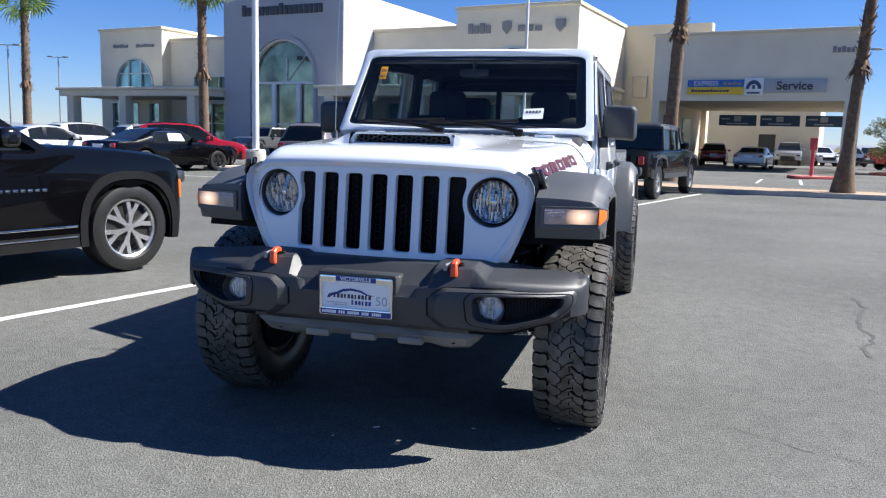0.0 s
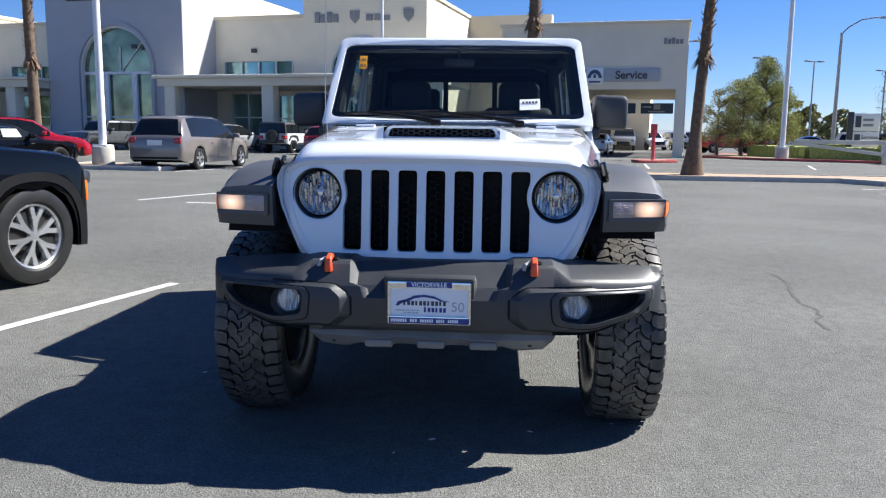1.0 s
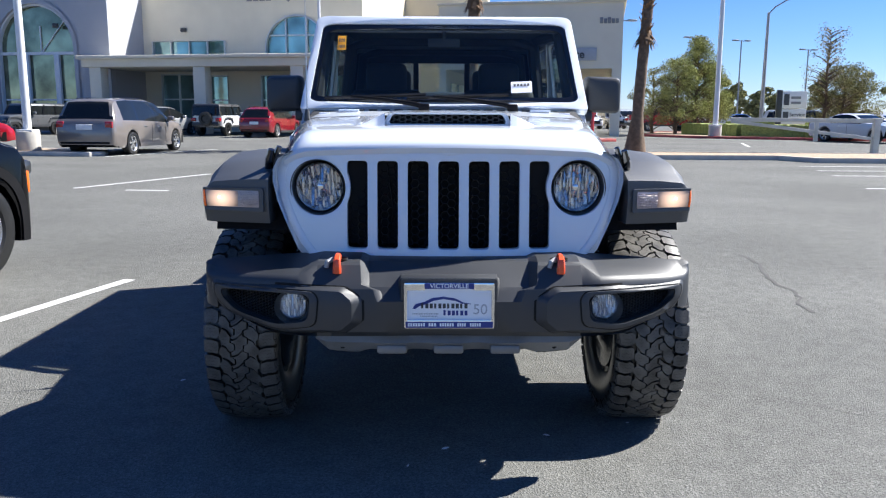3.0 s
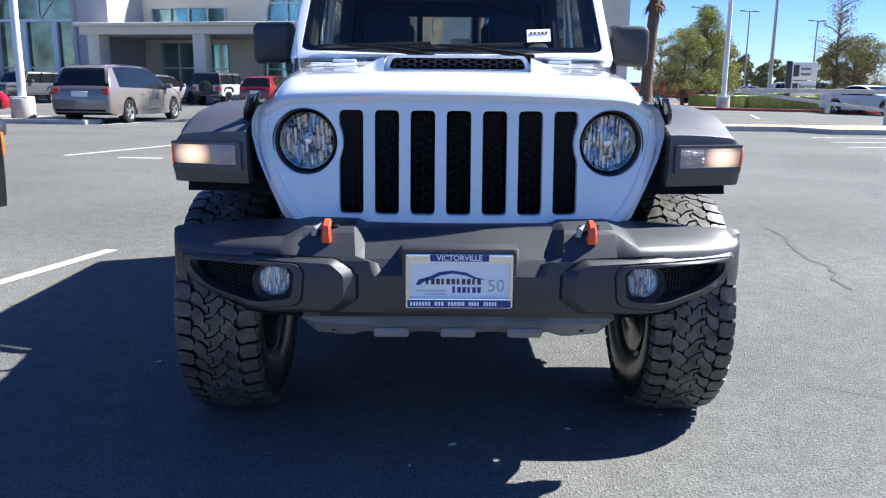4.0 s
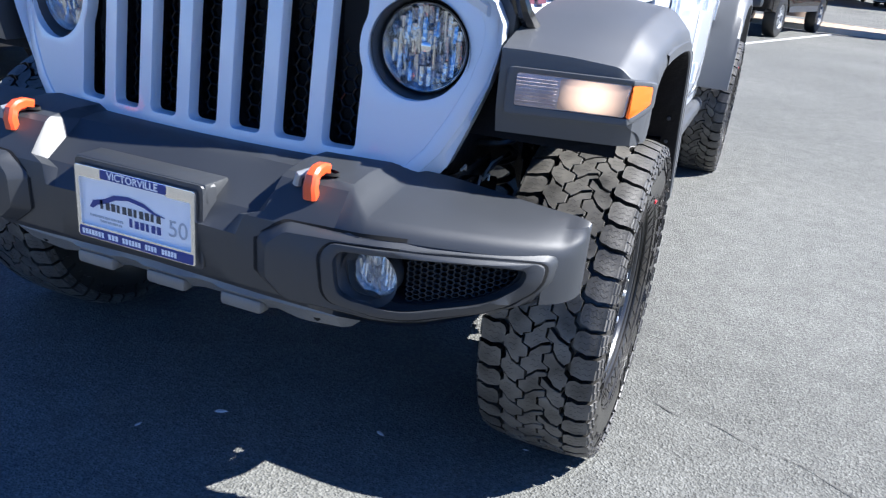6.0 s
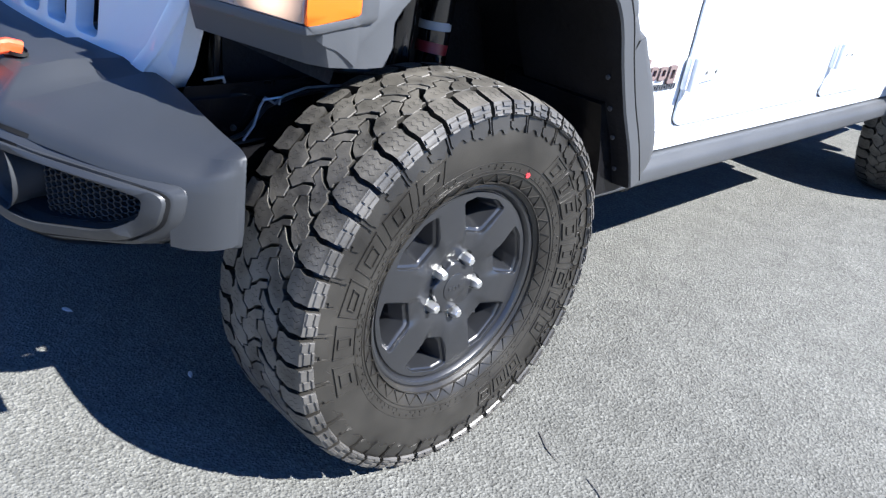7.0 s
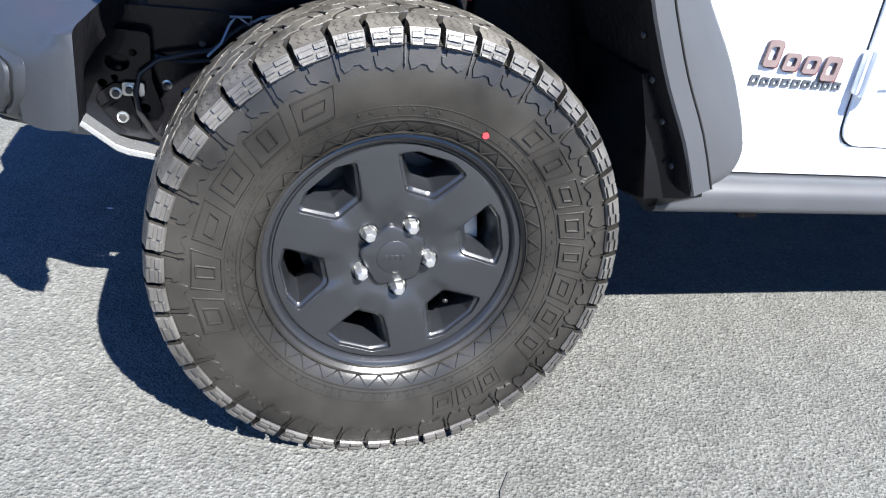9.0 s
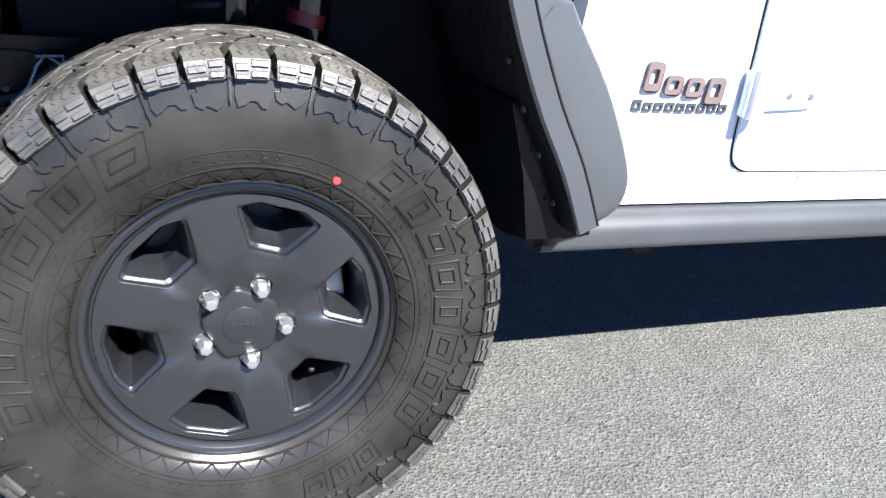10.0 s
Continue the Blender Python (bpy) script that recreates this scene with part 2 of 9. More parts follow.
    "alloy": material("bright alloy", (0.62, 0.63, 0.64), 0.25, 0.8, vary=0.06, scale=9),
    "stone_chip": material("pale chip", (0.7, 0.69, 0.66), 0.7, vary=0.1, scale=60),
    "dark_hole": material("deep recess", (0.004, 0.004, 0.004), 0.9, vary=0.2),
    "crack": material("tar crack", (0.066, 0.064, 0.06), 0.9, vary=0.3, scale=8),
}


# ---- mesh helpers ----
def part(name, bm, mat, parent=None, label="", sharp=32, smooth=True, recalc=True):
    """Links a bmesh as one mesh object, under a thing or a part if one is given."""
    if recalc:
        bmesh.ops.recalc_face_normals(bm, faces=bm.faces)
    me = bpy.data.meshes.new(name)
    bm.to_mesh(me)
    bm.free()
    mats = mat if isinstance(mat, (list, tuple)) else [mat]
    for k in mats:
        me.materials.append(M[k])
    if smooth:
        me.shade_smooth()
        me.set_sharp_from_angle(angle=radians(sharp))
    ob = new(name, me)
    if parent:
        ob.parent = parent
    if label:
        tagged(ob, label)
    return ob


def thing(name, label, category, at=None, group="", kind=""):
    ob = new(name)
    ob.empty_display_size = 0.1
    if at is not None:
        ob.matrix_world = at
    return tagged(ob, label, category, group, kind)


def box(bm, x0, x1, y0, y1, z0, z1, bevel=0.0, seg=2, m=None):
    g = bmesh.ops.create_cube(bm, size=1.0, matrix=Matrix.Translation(((x0 + x1) / 2, (y0 + y1) / 2, (z0 + z1) / 2)) @ Matrix.Diagonal((abs(x1 - x0), abs(y1 - y0), abs(z1 - z0), 1)))
    vs = g["verts"]
    if bevel:
        es = list({e for v in vs for e in v.link_edges})
        r = bmesh.ops.bevel(bm, geom=es, offset=bevel, segments=seg, profile=0.5, affect="EDGES", clamp_overlap=True)
        vs = list({v for f in r["faces"] for v in f.verts} | {v for v in vs if v.is_valid})
    if m is not None:
        bmesh.ops.transform(bm, matrix=m, verts=vs)
    return bm


def loft(bm, rings, closed=True, caps=True, mi=0):
    """Joins rings of equally many points with quads."""
    vs = [[bm.verts.new(p) for p in ring] for ring in rings]
    n = len(vs[0])
    for a, b in zip(vs, vs[1:]):
        for i in range(n if closed else n - 1):
            j = (i + 1) % n
            f = bm.faces.new((a[i], a[j], b[j], b[i]))
            f.material_index = mi
    if caps and closed:
        for ring in (vs[0], vs[-1]):
            f = bm.faces.new(ring)
            f.material_index = mi
    return bm


def bevel_sharp(bm, width, seg=2, angle=35):
    bmesh.ops.recalc_face_normals(bm, faces=bm.faces)
    es = [e for e in bm.edges if len(e.link_faces) == 2 and e.calc_face_angle(0) > radians(angle)]
    bmesh.ops.bevel(bm, geom=es, offset=width, segments=seg, profile=0.5, affect="EDGES", clamp_overlap=True)
    return bm


def slab(bm, outline, stations):
    """An outline of (a, b) pairs carried over stations: (x, shift function or None). Points become (x, a, b)."""
    return loft(bm, [[(x, *(fn(a, b) if fn else (a, b))) for a, b in outline] for x, fn in stations])


def tube(bm, path, r, n=10, caps=True):
    """A round bar along a path of points; r may be a list."""
    pts = [Vector(p) for p in path]
    rs = r if isinstance(r, (list, tuple)) else [r] * len(pts)
    rings, up = [], None
    for i, p in enumerate(pts):
        d = (pts[min(i + 1, len(pts) - 1)] - pts[max(i - 1, 0)]).normalized()
        if up is None:
            up = Vector((0, 0, 1)) if abs(d.z) < 0.9 else Vector((1, 0, 0))
        side = d.cross(up).normalized()
        up = side.cross(d).normalized()
        rings.append([p + rs[i] * (math.cos(2 * math.pi * k / n) * side + math.sin(2 * math.pi * k / n) * up) for k in range(n)])
    return loft(bm, rings, caps=caps)


def revolve(bm, profile, n=48, m=None, mi=0):
    """A profile of (x, r) turned about the x axis."""
    vs = [[bm.verts.new((x, r * math.cos(2 * math.pi * k / n), r * math.sin(2 * math.pi * k / n))) for x, r in profile] for k in range(n)]
    made = []
    for k in range(n):
        a, b = vs[k], vs[(k + 1) % n]
        for i in range(len(profile) - 1):
            f = bm.faces.new((a[i], a[i + 1], b[i + 1], b[i]))
            f.material_index = mi
    if m is not None:
        bmesh.ops.transform(bm, matrix=m, verts=[v for col in vs for v in col])
    bmesh.ops.remove_doubles(bm, verts=[v for col in vs for v in col], dist=1e-6)
    return bm


def rounded(points, r, n=4):
    """The polygon with its corners rounded; r may be one radius or one for each corner."""
    out, k = [], len(points)
    rs = r if isinstance(r, (list, tuple)) else [r] * k
    for i in range(k):
        p, a, b = Vector(points[i]), Vector(points[i - 1]), Vector(points[(i + 1) % k])
        da, db = (a - p), (b - p)
        cut = min(rs[i], da.length * 0.49, db.length * 0.49)
        if cut < 1e-5:
            out.append(tuple(p))
            continue
        pa, pb = p + da.normalized() * cut, p + db.normalized() * cut
        for j in range(n + 1):
            t = j / n
            out.append(tuple((1 - t) ** 2 * pa + 2 * t * (1 - t) * p + t * t * pb))
    return out


def circle(cx, cy, r, n=32, ry=None):
    return [(cx + r * math.cos(2 * math.pi * k / n), cy + (ry or r) * math.sin(2 * math.pi * k / n)) for k in range(n)]


def inside(p, poly):
    c, (x, y) = False, p
    for (x0, y0), (x1, y1) in zip(poly, poly[1:] + poly[:1]):
        if (y0 > y) != (y1 > y) and x < (x1 - x0) * (y - y0) / (y1 - y0) + x0:
            c = not c
    return c


def sheet(bm, outer, holes, at, depth, step=0.0, mi=0):
    """A panel with holes: at(u, v, d) gives the place d deep behind the face."""
    pts, edges = [], []
    for loop in (outer, *holes):
        s = len(pts)
        pts += [Vector(p) for p in loop]
        edges += [(s + i, s + (i + 1) % len(loop)) for i in range(len(loop))]
    if step:
        us, vs = [p[0] for p in outer], [p[1] for p in outer]
        u = min(us) + step * 0.5
        while u < max(us):
            v = min(vs) + step * 0.5
            while v < max(vs):
                q = Vector((u, v))
                if inside((u, v), outer) and not any(inside((u, v), h) for h in holes) and min((q - p).length for p in pts[: sum(map(len, (outer, *holes)))]) > step * 0.4:
                    pts.append(q)
                v += step
            u += step
    co, _, faces, *_ = geometry.delaunay_2d_cdt(pts, edges, [], 0, 1e-6)
    keep = []
    for f in faces:
        c = sum((co[i] for i in f), Vector((0, 0))) / len(f)
        if inside(tuple(c), outer) and not any(inside(tuple(c), h) for h in holes):
            keep.append(f)
    used = sorted({i for f in keep for i in f})
    front = {i: bm.verts.new(at(co[i][0], co[i][1], 0.0)) for i in used}
    for f in keep:
        bm.faces.new([front[i] for i in f]).material_index = mi
    if depth:
        back = {i: bm.verts.new(at(co[i][0], co[i][1], depth)) for i in used}
        count = {}
        for f in keep:
            bm.faces.new([back[i] for i in reversed(f)]).material_index = mi
            for i, j in zip(f, f[1:] + f[:1]):
                count.setdefault(frozenset((i, j)), []).append((i, j))
        for pairs in count.values():
            if len(pairs) == 1:
                i, j = pairs[0]
                bm.faces.new((front[j], front[i], back[i], back[j])).material_index = mi
    return bm


def new_bm():
    return bmesh.new()


def lettering(name, body, size, m, mat, parent, depth=0.004, bold=0.0):
    """Words in the built-in font as a mesh; they lie in the local xy plane of m, centred."""
    cu = bpy.data.curves.new(name, "FONT")
    cu.body, cu.size, cu.extrude, cu.offset, cu.align_x, cu.align_y = body, size, depth, bold, "CENTER", "CENTER"
    tmp = bpy.data.objects.new(name, cu)
    scene.collection.objects.link(tmp)
    me = bpy.data.meshes.new_from_object(tmp.evaluated_get(bpy.context.evaluated_depsgraph_get()))
    bpy.data.objects.remove(tmp)
    me.materials.clear()
    me.materials.append(M[mat])
    me.transform(m)
    ob = new(name, me)
    ob.parent = parent
    return ob

# ---- ground and pavement ----
def flat(name, pts, z, mat, label, category, thick=0.0, kind="structure", parent=None):
    bm = new_bm()
    if thick:
        loft(bm, [[(x, y, z - thick) for x, y in pts], [(x, y, z) for x, y in pts]])
        if thick > 0.08:
            bevel_sharp(bm, 0.02, 2, 60)
    else:
        bm.faces.new([bm.verts.new((x, y, z)) for x, y in pts])
    ob = part(name, bm, mat, parent, sharp=40)
    return tagged(ob, label, category, kind=kind)


flat("ground", [(-2500, -400), (2500, -400), (2500, 2600), (-2500, 2600)], 0, "asphalt", "worn grey asphalt parking lot with fine pale aggregate", "ground")


def stripe(p, q, w=0.1):
    d = (Vector(q) - Vector(p)).normalized()
    s = Vector((-d.y, d.x)) * w / 2
    p, q = Vector(p), Vector(q)
    bm = new_bm()
    n = max(2, int((q - p).length / 0.25))
    rows = []
    for i in range(n + 1):
        c = p.lerp(q, i / n)
        j = 0.006 * noise.noise(Vector((c.x * 7, c.y * 7, 0)))
        rows.append([bm.verts.new((*(c + s * (1 + j * 9)), 0.004)), bm.verts.new((*(c - s * (1 - j * 9)), 0.004))])
    for a, b in zip(rows, rows[1:]):
        bm.faces.new((a[0], a[1], b[1], b[0]))
    ob = part("road_marking", bm, "paint_line", smooth=False)
    return tagged(ob, "worn white painted parking line on the asphalt", "road marking", group="parking lines", kind="structure")


LANE = Vector((0.276, 0.961))
stripe((-3.55, -1.0), (-2.47, 2.76))
for p, q in [((-6.38, 10.5), (-4.95, 13.95)), ((-5.35, 10.2), (-4.6, 10.12)), ((-10.0, 20.7), (-8.1, 26.1)), ((-13.2, 17.6), (-11.1, 17.5)),
             ((0.55, 13.7), (2.25, 19.7)), ((-3.2, 14.5), (-1.7, 19.7)), ((9.14, 15.56), (14.5, 15.2)), ((9.5, 17.25), (15, 16.9)),
             ((8.7, 13.96), (13.5, 13.6)), ((7.8, 10.88), (12.5, 10.4)), ((6.2, 28.5), (6.9, 33.5)), ((4.6, 28.5), (5.3, 33.0)), ((13.2, 30.0), (14.6, 34.5))]:
    stripe(p, q, 0.11)


def crack(points, w):
    bm = new_bm()
    rows = []
    fine = []
    for a, b in zip(points, points[1:]):
        for i in range(10):
            fine.append(Vector(a).lerp(Vector(b), i / 10))
    for i, c in enumerate(fine):
        k = 0.5 + 0.5 * noise.noise(Vector((i * 0.7, c.x * 3, 5.0)))
        off = Vector((noise.noise(Vector((c.x * 6, c.y * 6, 1))), noise.noise(Vector((c.x * 6, c.y * 6, 9))))) * 0.05
        hw = w * (0.3 + k)
        rows.append([bm.verts.new((c.x + off.x - hw, c.y + off.y, 0.003)), bm.verts.new((c.x + off.x + hw, c.y + off.y + hw * 0.4, 0.003))])
    for a, b in zip(rows, rows[1:]):
        bm.faces.new((a[0], a[1], b[1], b[0]))
    return tagged(part("pavement_crack", bm, "crack", smooth=False), "dark hairline crack in the asphalt", "crack", group="pavement cracks", kind="structure")


crack([(2.84, 3.95), (2.86, 3.5), (2.72, 3.1), (2.62, 2.6), (2.66, 2.3), (2.5, 1.95), (2.52, 1.7)], 0.018)
crack([(1.05, 0.25), (1.5, 0.1), (1.95, -0.15), (2.6, -0.3), (3.6, -0.75)], 0.004)
crack([(0.95, -0.95), (1.4, -1.1), (1.9, -1.0), (2.6, -1.25)], 0.003)
crack([(-3.3, 1.45), (-2.9, 1.7), (-2.75, 2.0)], 0.005)
crack([(3.4, 6.5), (3.9, 6.6), (4.3, 6.5)], 0.03)
crack([(4.6, 7.4), (5.0, 7.6), (5.5, 7.5)], 0.02)

for (x, y), s, a in (((-0.008, -0.464), 0.017, 30), ((0.411, -0.333), 0.014, -20), ((-0.15, -0.62), 0.01, 80), ((0.78, -0.2), 0.008, 10), ((-1.3, 0.35), 0.014, 50)):
    bm = new_bm()
    ring = [(s * 1.2, 0), (s * 0.5, s * 0.35), (-s * 0.6, s * 0.42), (-s, 0.05 * s), (-s * 0.5, -s * 0.3), (s * 0.3, -s * 0.38)]
    loft(bm, [[(u, v, 0) for u, v in ring], [(u * 0.7, v * 0.7, s * 0.22) for u, v in ring]])
    ob = tagged(part("stone_chip", bm, "stone_chip"), "pale stone chip lying on the asphalt", "stone", group="stone chips")
    ob.matrix_world = pose(x, y, 0.001, 0, 0, a)

# kerbed planting strips
STRIP = [(-0.6, 20.35), (10.1, 20.0), (10.7, 18.7), (45, 15.6), (45, 19.6), (14.0, 21.8), (-0.6, 22.9)]


def kerbed(name, pts, mat, kerb_mat, label, z=0.14, w=0.16):
    isl = thing(name, label, "kerbed island", kind="structure")
    c = sum((Vector(p) for p in pts), Vector((0, 0))) / len(pts)
    inner = []
    for p in pts:
        d = Vector(p) - c
        inner.append(tuple(c + d * (1 - w / max(0.4, d.length) * 1.2)))
    bm = new_bm()
    sheet(bm, pts, [inner], lambda u, v, d: (u, v, z - d), z + 0.02)
    bevel_sharp(bm, 0.02, 2, 60)
    part("kerb", bm, kerb_mat, isl, sharp=50)
    bm = new_bm()
    sheet(bm, inner, [], lambda u, v, d: (u, v, z - 0.02 + 0.02 * noise.noise(Vector((u, v, 0)))), 0, step=0.8)
    part("planting_bed", bm, mat, isl)
    return isl


kerbed("planting_strip", STRIP, "gravel", "concrete", "sandy planting strip with a pale concrete kerb")
kerbed("lamp_island", [(-14.6, 21.3), (-10.5, 20.75), (-10.25, 21.2), (-10.6, 22.4), (-14.4, 24.2)], "gravel", "concrete", "small sandy kerbed island under a lamp pole")
kerbed("service_island", [(6.9, 35.0), (9.0, 36.2), (8.7, 37.2), (6.7, 36.0)], "concrete", "red_kerb", "small island with a red painted kerb")
kerbed("hedge_island", [(12.5, 46.5), (15.0, 42.3), (22.0, 37.8), (34.0, 36.0), (36, 52), (16, 54)], "gravel", "red_kerb", "planted island with hedges and a red kerb")


# ---- dealership ----
B = pose(0, 0, 0, 0, 0, -12)


def wall_block(bm, u0, u1, d0, d1, z0, z1):
    return box(bm, u0, u1, d0, d1, z0, z1)


def front_wall(bm, u0, u1, d, z1, holes, thick=0.35, z0=0.0):
    """A wall facing the lot with its openings."""
    return sheet(bm, [(u0, z0), (u1, z0), (u1, z1), (u0, z1)], holes, lambda u, v, k: (u, d + k, v), thick)


def arch(c, half, spring, z0=0.05, n=20):
    return [(c - half, z0), (c + half, z0)] + [(c + half * math.cos(math.pi * k / n), spring + half * math.sin(math.pi * k / n)) for k in range(n + 1)]


def rect(u0, u1, z0, z1):
    return [(u0, z0), (u1, z0), (u1, z1), (u0, z1)]


def window(parent, outline, d, bars_u, bars_z, trim="frame_alu", rim=0.18, bar=0.09, pane="shop_glass"):
    """A glazed opening: frame, mullions and panes behind."""
    w = new("window")
    w.parent = parent
    bm = new_bm()
    c = sum((Vector(p) for p in outline), Vector((0, 0))) / len(outline)
    inner = [tuple(Vector(p) + (c - Vector(p)).normalized() * rim) for p in outline]
    sheet(bm, outline, [inner], lambda u, v, k: (u, d - 0.12 + k, v), 0.3)
    part("frame", bm, trim, w)
    us, zs = [p[0] for p in outline], [p[1] for p in outline]
    for u in bars_u:
        top = max((p[1] for p in outline if abs(p[0] - u) < 0.6), default=max(zs))
        bm = new_bm()
        box(bm, u - bar, u + bar, d, d + 0.15, min(zs), min(top, max(zs)))
        part("mullion", bm, trim, w)
    for z, uu0, uu1 in bars_z:
        bm = new_bm()
        box(bm, uu0, uu1, d + 0.01, d + 0.13, z - bar, z + bar)
        part("transom", bm, trim, w)
    bm = new_bm()
    sheet(bm, outline, [], lambda u, v, k: (u, d + 0.2 + k, v), 0.03)
    part("pane", bm, pane, w)
    return w


def bars_of_writing(parent, u0, u1, z0, z1, d, n, mat, depth=0.1):
    """Raised blocks that stand for lettering which is not spelled out."""
    w = (u1 - u0) / n
    for i in range(n):
        bm = new_bm()
        tall = 1.0 if i in (0, n // 2) else 0.78
        box(bm, u0 + i * w + 0.08 * w, u0 + (i + 1) * w - 0.1 * w, d - depth, d, z0, z0 + (z1 - z0) * tall, min(0.03, w * 0.1))
        part("letter_block", bm, mat, parent)


dealer = thing("dealership_building", "cream stucco car dealership with a tall grey arched entrance tower", "building", B)
HOLES = {"west": [arch(-58.5, 2.45, 5.6, 4.99), rect(-61.5, -58.0, 0.1, 4.0), rect(-56.6, -55.3, 0.1, 4.0)],
         "mid": [rect(-52.0, -47.6, 5.1, 6.35), rect(-51.5, -46.9, 0.1, 4.0)],
         "right": [rect(-31.6, -25.9, 5.35, 6.4), rect(-31.0, -28.3, 0.1, 4.1), rect(-27.2, -25.8, 0.1, 4.0)],
         "logo": [arch(-20.5, 2.3, 5.75, 4.99), rect(-23.2, -19.6, 0.1, 4.0), rect(-18.6, -16.6, 0.1, 4.0)]}
for u0, u1, d, z1, key in ((-63.0, -54.9, 50, 10.6, "west"), (-54.9, -43.8, 51, 9.6, "mid"), (-32.3, -25.0, 50.2, 9.45, "right"), (-25.0, -15.7, 50, 10.75, "logo")):
    bm = new_bm()
    front_wall(bm, u0, u1, d, z1, HOLES[key])
    part("wall", bm, "stucco_white", dealer)
    bm = new_bm()
    wall_block(bm, u0, u1, d + 0.96, d + 12, 0, z1 - 0.05)
    part("wall", bm, "stucco_tan", dealer)
    for ua, ub in ((u0, u0 + 0.3), (u1 - 0.3, u1)):
        bm = new_bm()
        wall_block(bm, ua, ub, d + 0.36, d + 0.955, 0, z1)
        part("wall_return", bm, "stucco_tan", dealer)
    bm = new_bm()
    box(bm, u0 - 0.12, u1 + 0.12, d - 0.16, d + 0.3, z1 - 0.05, z1 + 0.22, 0.05)
    box(bm, u1 - 0.2, u1 + 0.12, d + 0.3, d + 12, z1 - 0.05, z1 + 0.22, 0.05)
    part("cornice", bm, "stucco_tan", dealer)
    for h in HOLES[key]:
        lo, hi = min(p[0] for p in h), max(p[0] for p in h)
        zl, zh = min(p[1] for p in h), max(p[1] for p in h)
        n = max(1, round((hi - lo) / 1.5))
        window(dealer, h, d, [lo + (hi - lo) * i / n for i in range(1, n)], [(zl + (zh - zl) * 0.55, lo, hi)] if zh - zl > 2 else [], "frame_alu", 0.1, 0.05)
bm = new_bm()
front_wall(bm, -43.8, -32.3, 46, 14.2, [arch(-38.0, 3.05, 5.6)], 0.5)
part("tower_front", bm, "panel_grey", dealer, "pale blue-grey panelled tower front")
bm = new_bm()
wall_block(bm, -43.8, -43.3, 46.51, 50.5, 0, 14.2)
wall_block(bm, -32.8, -32.3, 46.51, 50.5, 0, 14.2)
wall_block(bm, -43.3, -32.8, 50.3, 50.5, 0, 14.2)
part("tower_side", bm, "panel_grey", dealer)
for z in (2.9, 5.8, 8.7, 11.6):
    for u0, u1 in ((-43.8, -41.05), (-34.95, -32.3)) if z < 8.5 else ((-43.8, -32.3),):
        bm = new_bm()
        box(bm, u0, u1, 45.985, 46.0, z - 0.012, z + 0.012)
        part("panel_joint", bm, "sign_grey", dealer)
bm = new_bm()
wall_block(bm, -43.9, -32.4, 50.6, 64.5, 0, 12.05)
part("wall", bm, "stucco_tan", dealer)
tower_window = window(dealer, arch(-38.0, 3.05, 5.6), 46.25, [], [(5.35, -41, -35)], "white_steel", 0.14, 0.10, "tower_glass")
for u0, u1 in ((-39.15, -38.75), (-36.75, -36.35)):
    bm = new_bm()
    box(bm, u0, u1, 46.2, 46.42, 0, 5.25, 0.02)
    part("column", bm, "white_steel", tower_window)
bm = new_bm()
box(bm, -37.82, -37.74, 46.36, 46.42, 5.46, 7.2)
part("mullion", bm, "white_steel", tower_window)
bm = new_bm()
loft(bm, [[(u, y, z - 0.05), (u, y, z + 0.05), (u, y + 0.05, z + 0.05), (u, y + 0.05, z - 0.05)] for u, z, y in ((-37.7, 5.46, 46.36), (-35.9, 7.5, 46.36))])
part("brace", bm, "white_steel", tower_window)
for z in (1.2, 2.2):
    bm = new_bm()
    box(bm, -40.9, -35.1, 46.3, 46.42, z - 0.05, z + 0.05)
    part("transom", bm, "white_steel", tower_window)
bm = new_bm()
outer, inner = arch(-38.0, 3.35, 5.6, 0.0), arch(-38.0, 3.05, 5.6, 0.0)
loft(bm, [[(u, 45.9, v) for u, v in outer[1:] + [outer[0]]], [(u, 45.9, v) for u, v in inner[1:] + [inner[0]]], [(u, 46.05, v) for u, v in inner[1:] + [inner[0]]]], closed=False, caps=False)
part("arch_trim", bm, "panel_grey", dealer)
bars_of_writing(dealer, -41.9, -34.1, 10.45, 11.3, 46, 17, "letter_dark")
for u0, u1, cols in ((-61.1, -43.9, (-59.9, -53.4, -45.6)), (-33.1, -12.5, (-32.2, -24.8, -18.2, -13.2))):
    bm = new_bm()
    box(bm, u0, u1, 44, 50, 4.25, 4.75, 0.03)
    box(bm, u0 - 0.25, u1 + 0.25, 43.75, 50, 4.752, 4.98, 0.06)
    part("canopy", bm, "stucco_white", dealer)
    for c in cols:
        bm = new_bm()
        box(bm, c - 0.42, c + 0.42, 44.1, 44.95, 0, 4.25, 0.04)
        part("column", bm, "stucco_white", dealer)
bars_of_writing(dealer, -24.1, -22.2, 9.0, 9.75, 50, 4, "letter_grey")
bars_of_writing(dealer, -20.2, -18.3, 9.05, 9.5, 50, 3, "letter_grey")
bars_of_writing(dealer, -61.2, -59.2, 9.0, 9.35, 50, 6, "letter_grey")
bars_of_writing(dealer, -58.2, -55.8, 9.0, 9.3, 50, 5, "letter_grey")
for u in (-21.0, -17.0):
    bm = new_bm()
    loft(bm, [[(u + a, k, 9.35 + b) for a, b in ((-0.36, 0.42), (0.36, 0.42), (0.34, -0.1), (0, -0.45), (-0.34, -0.1))] for k in (49.88, 50.0)])
    part("badge", bm, "letter_grey", dealer)
bm = new_bm()
wall_block(bm, -15.7, -8.9, 62, 63, 0, 10.9)
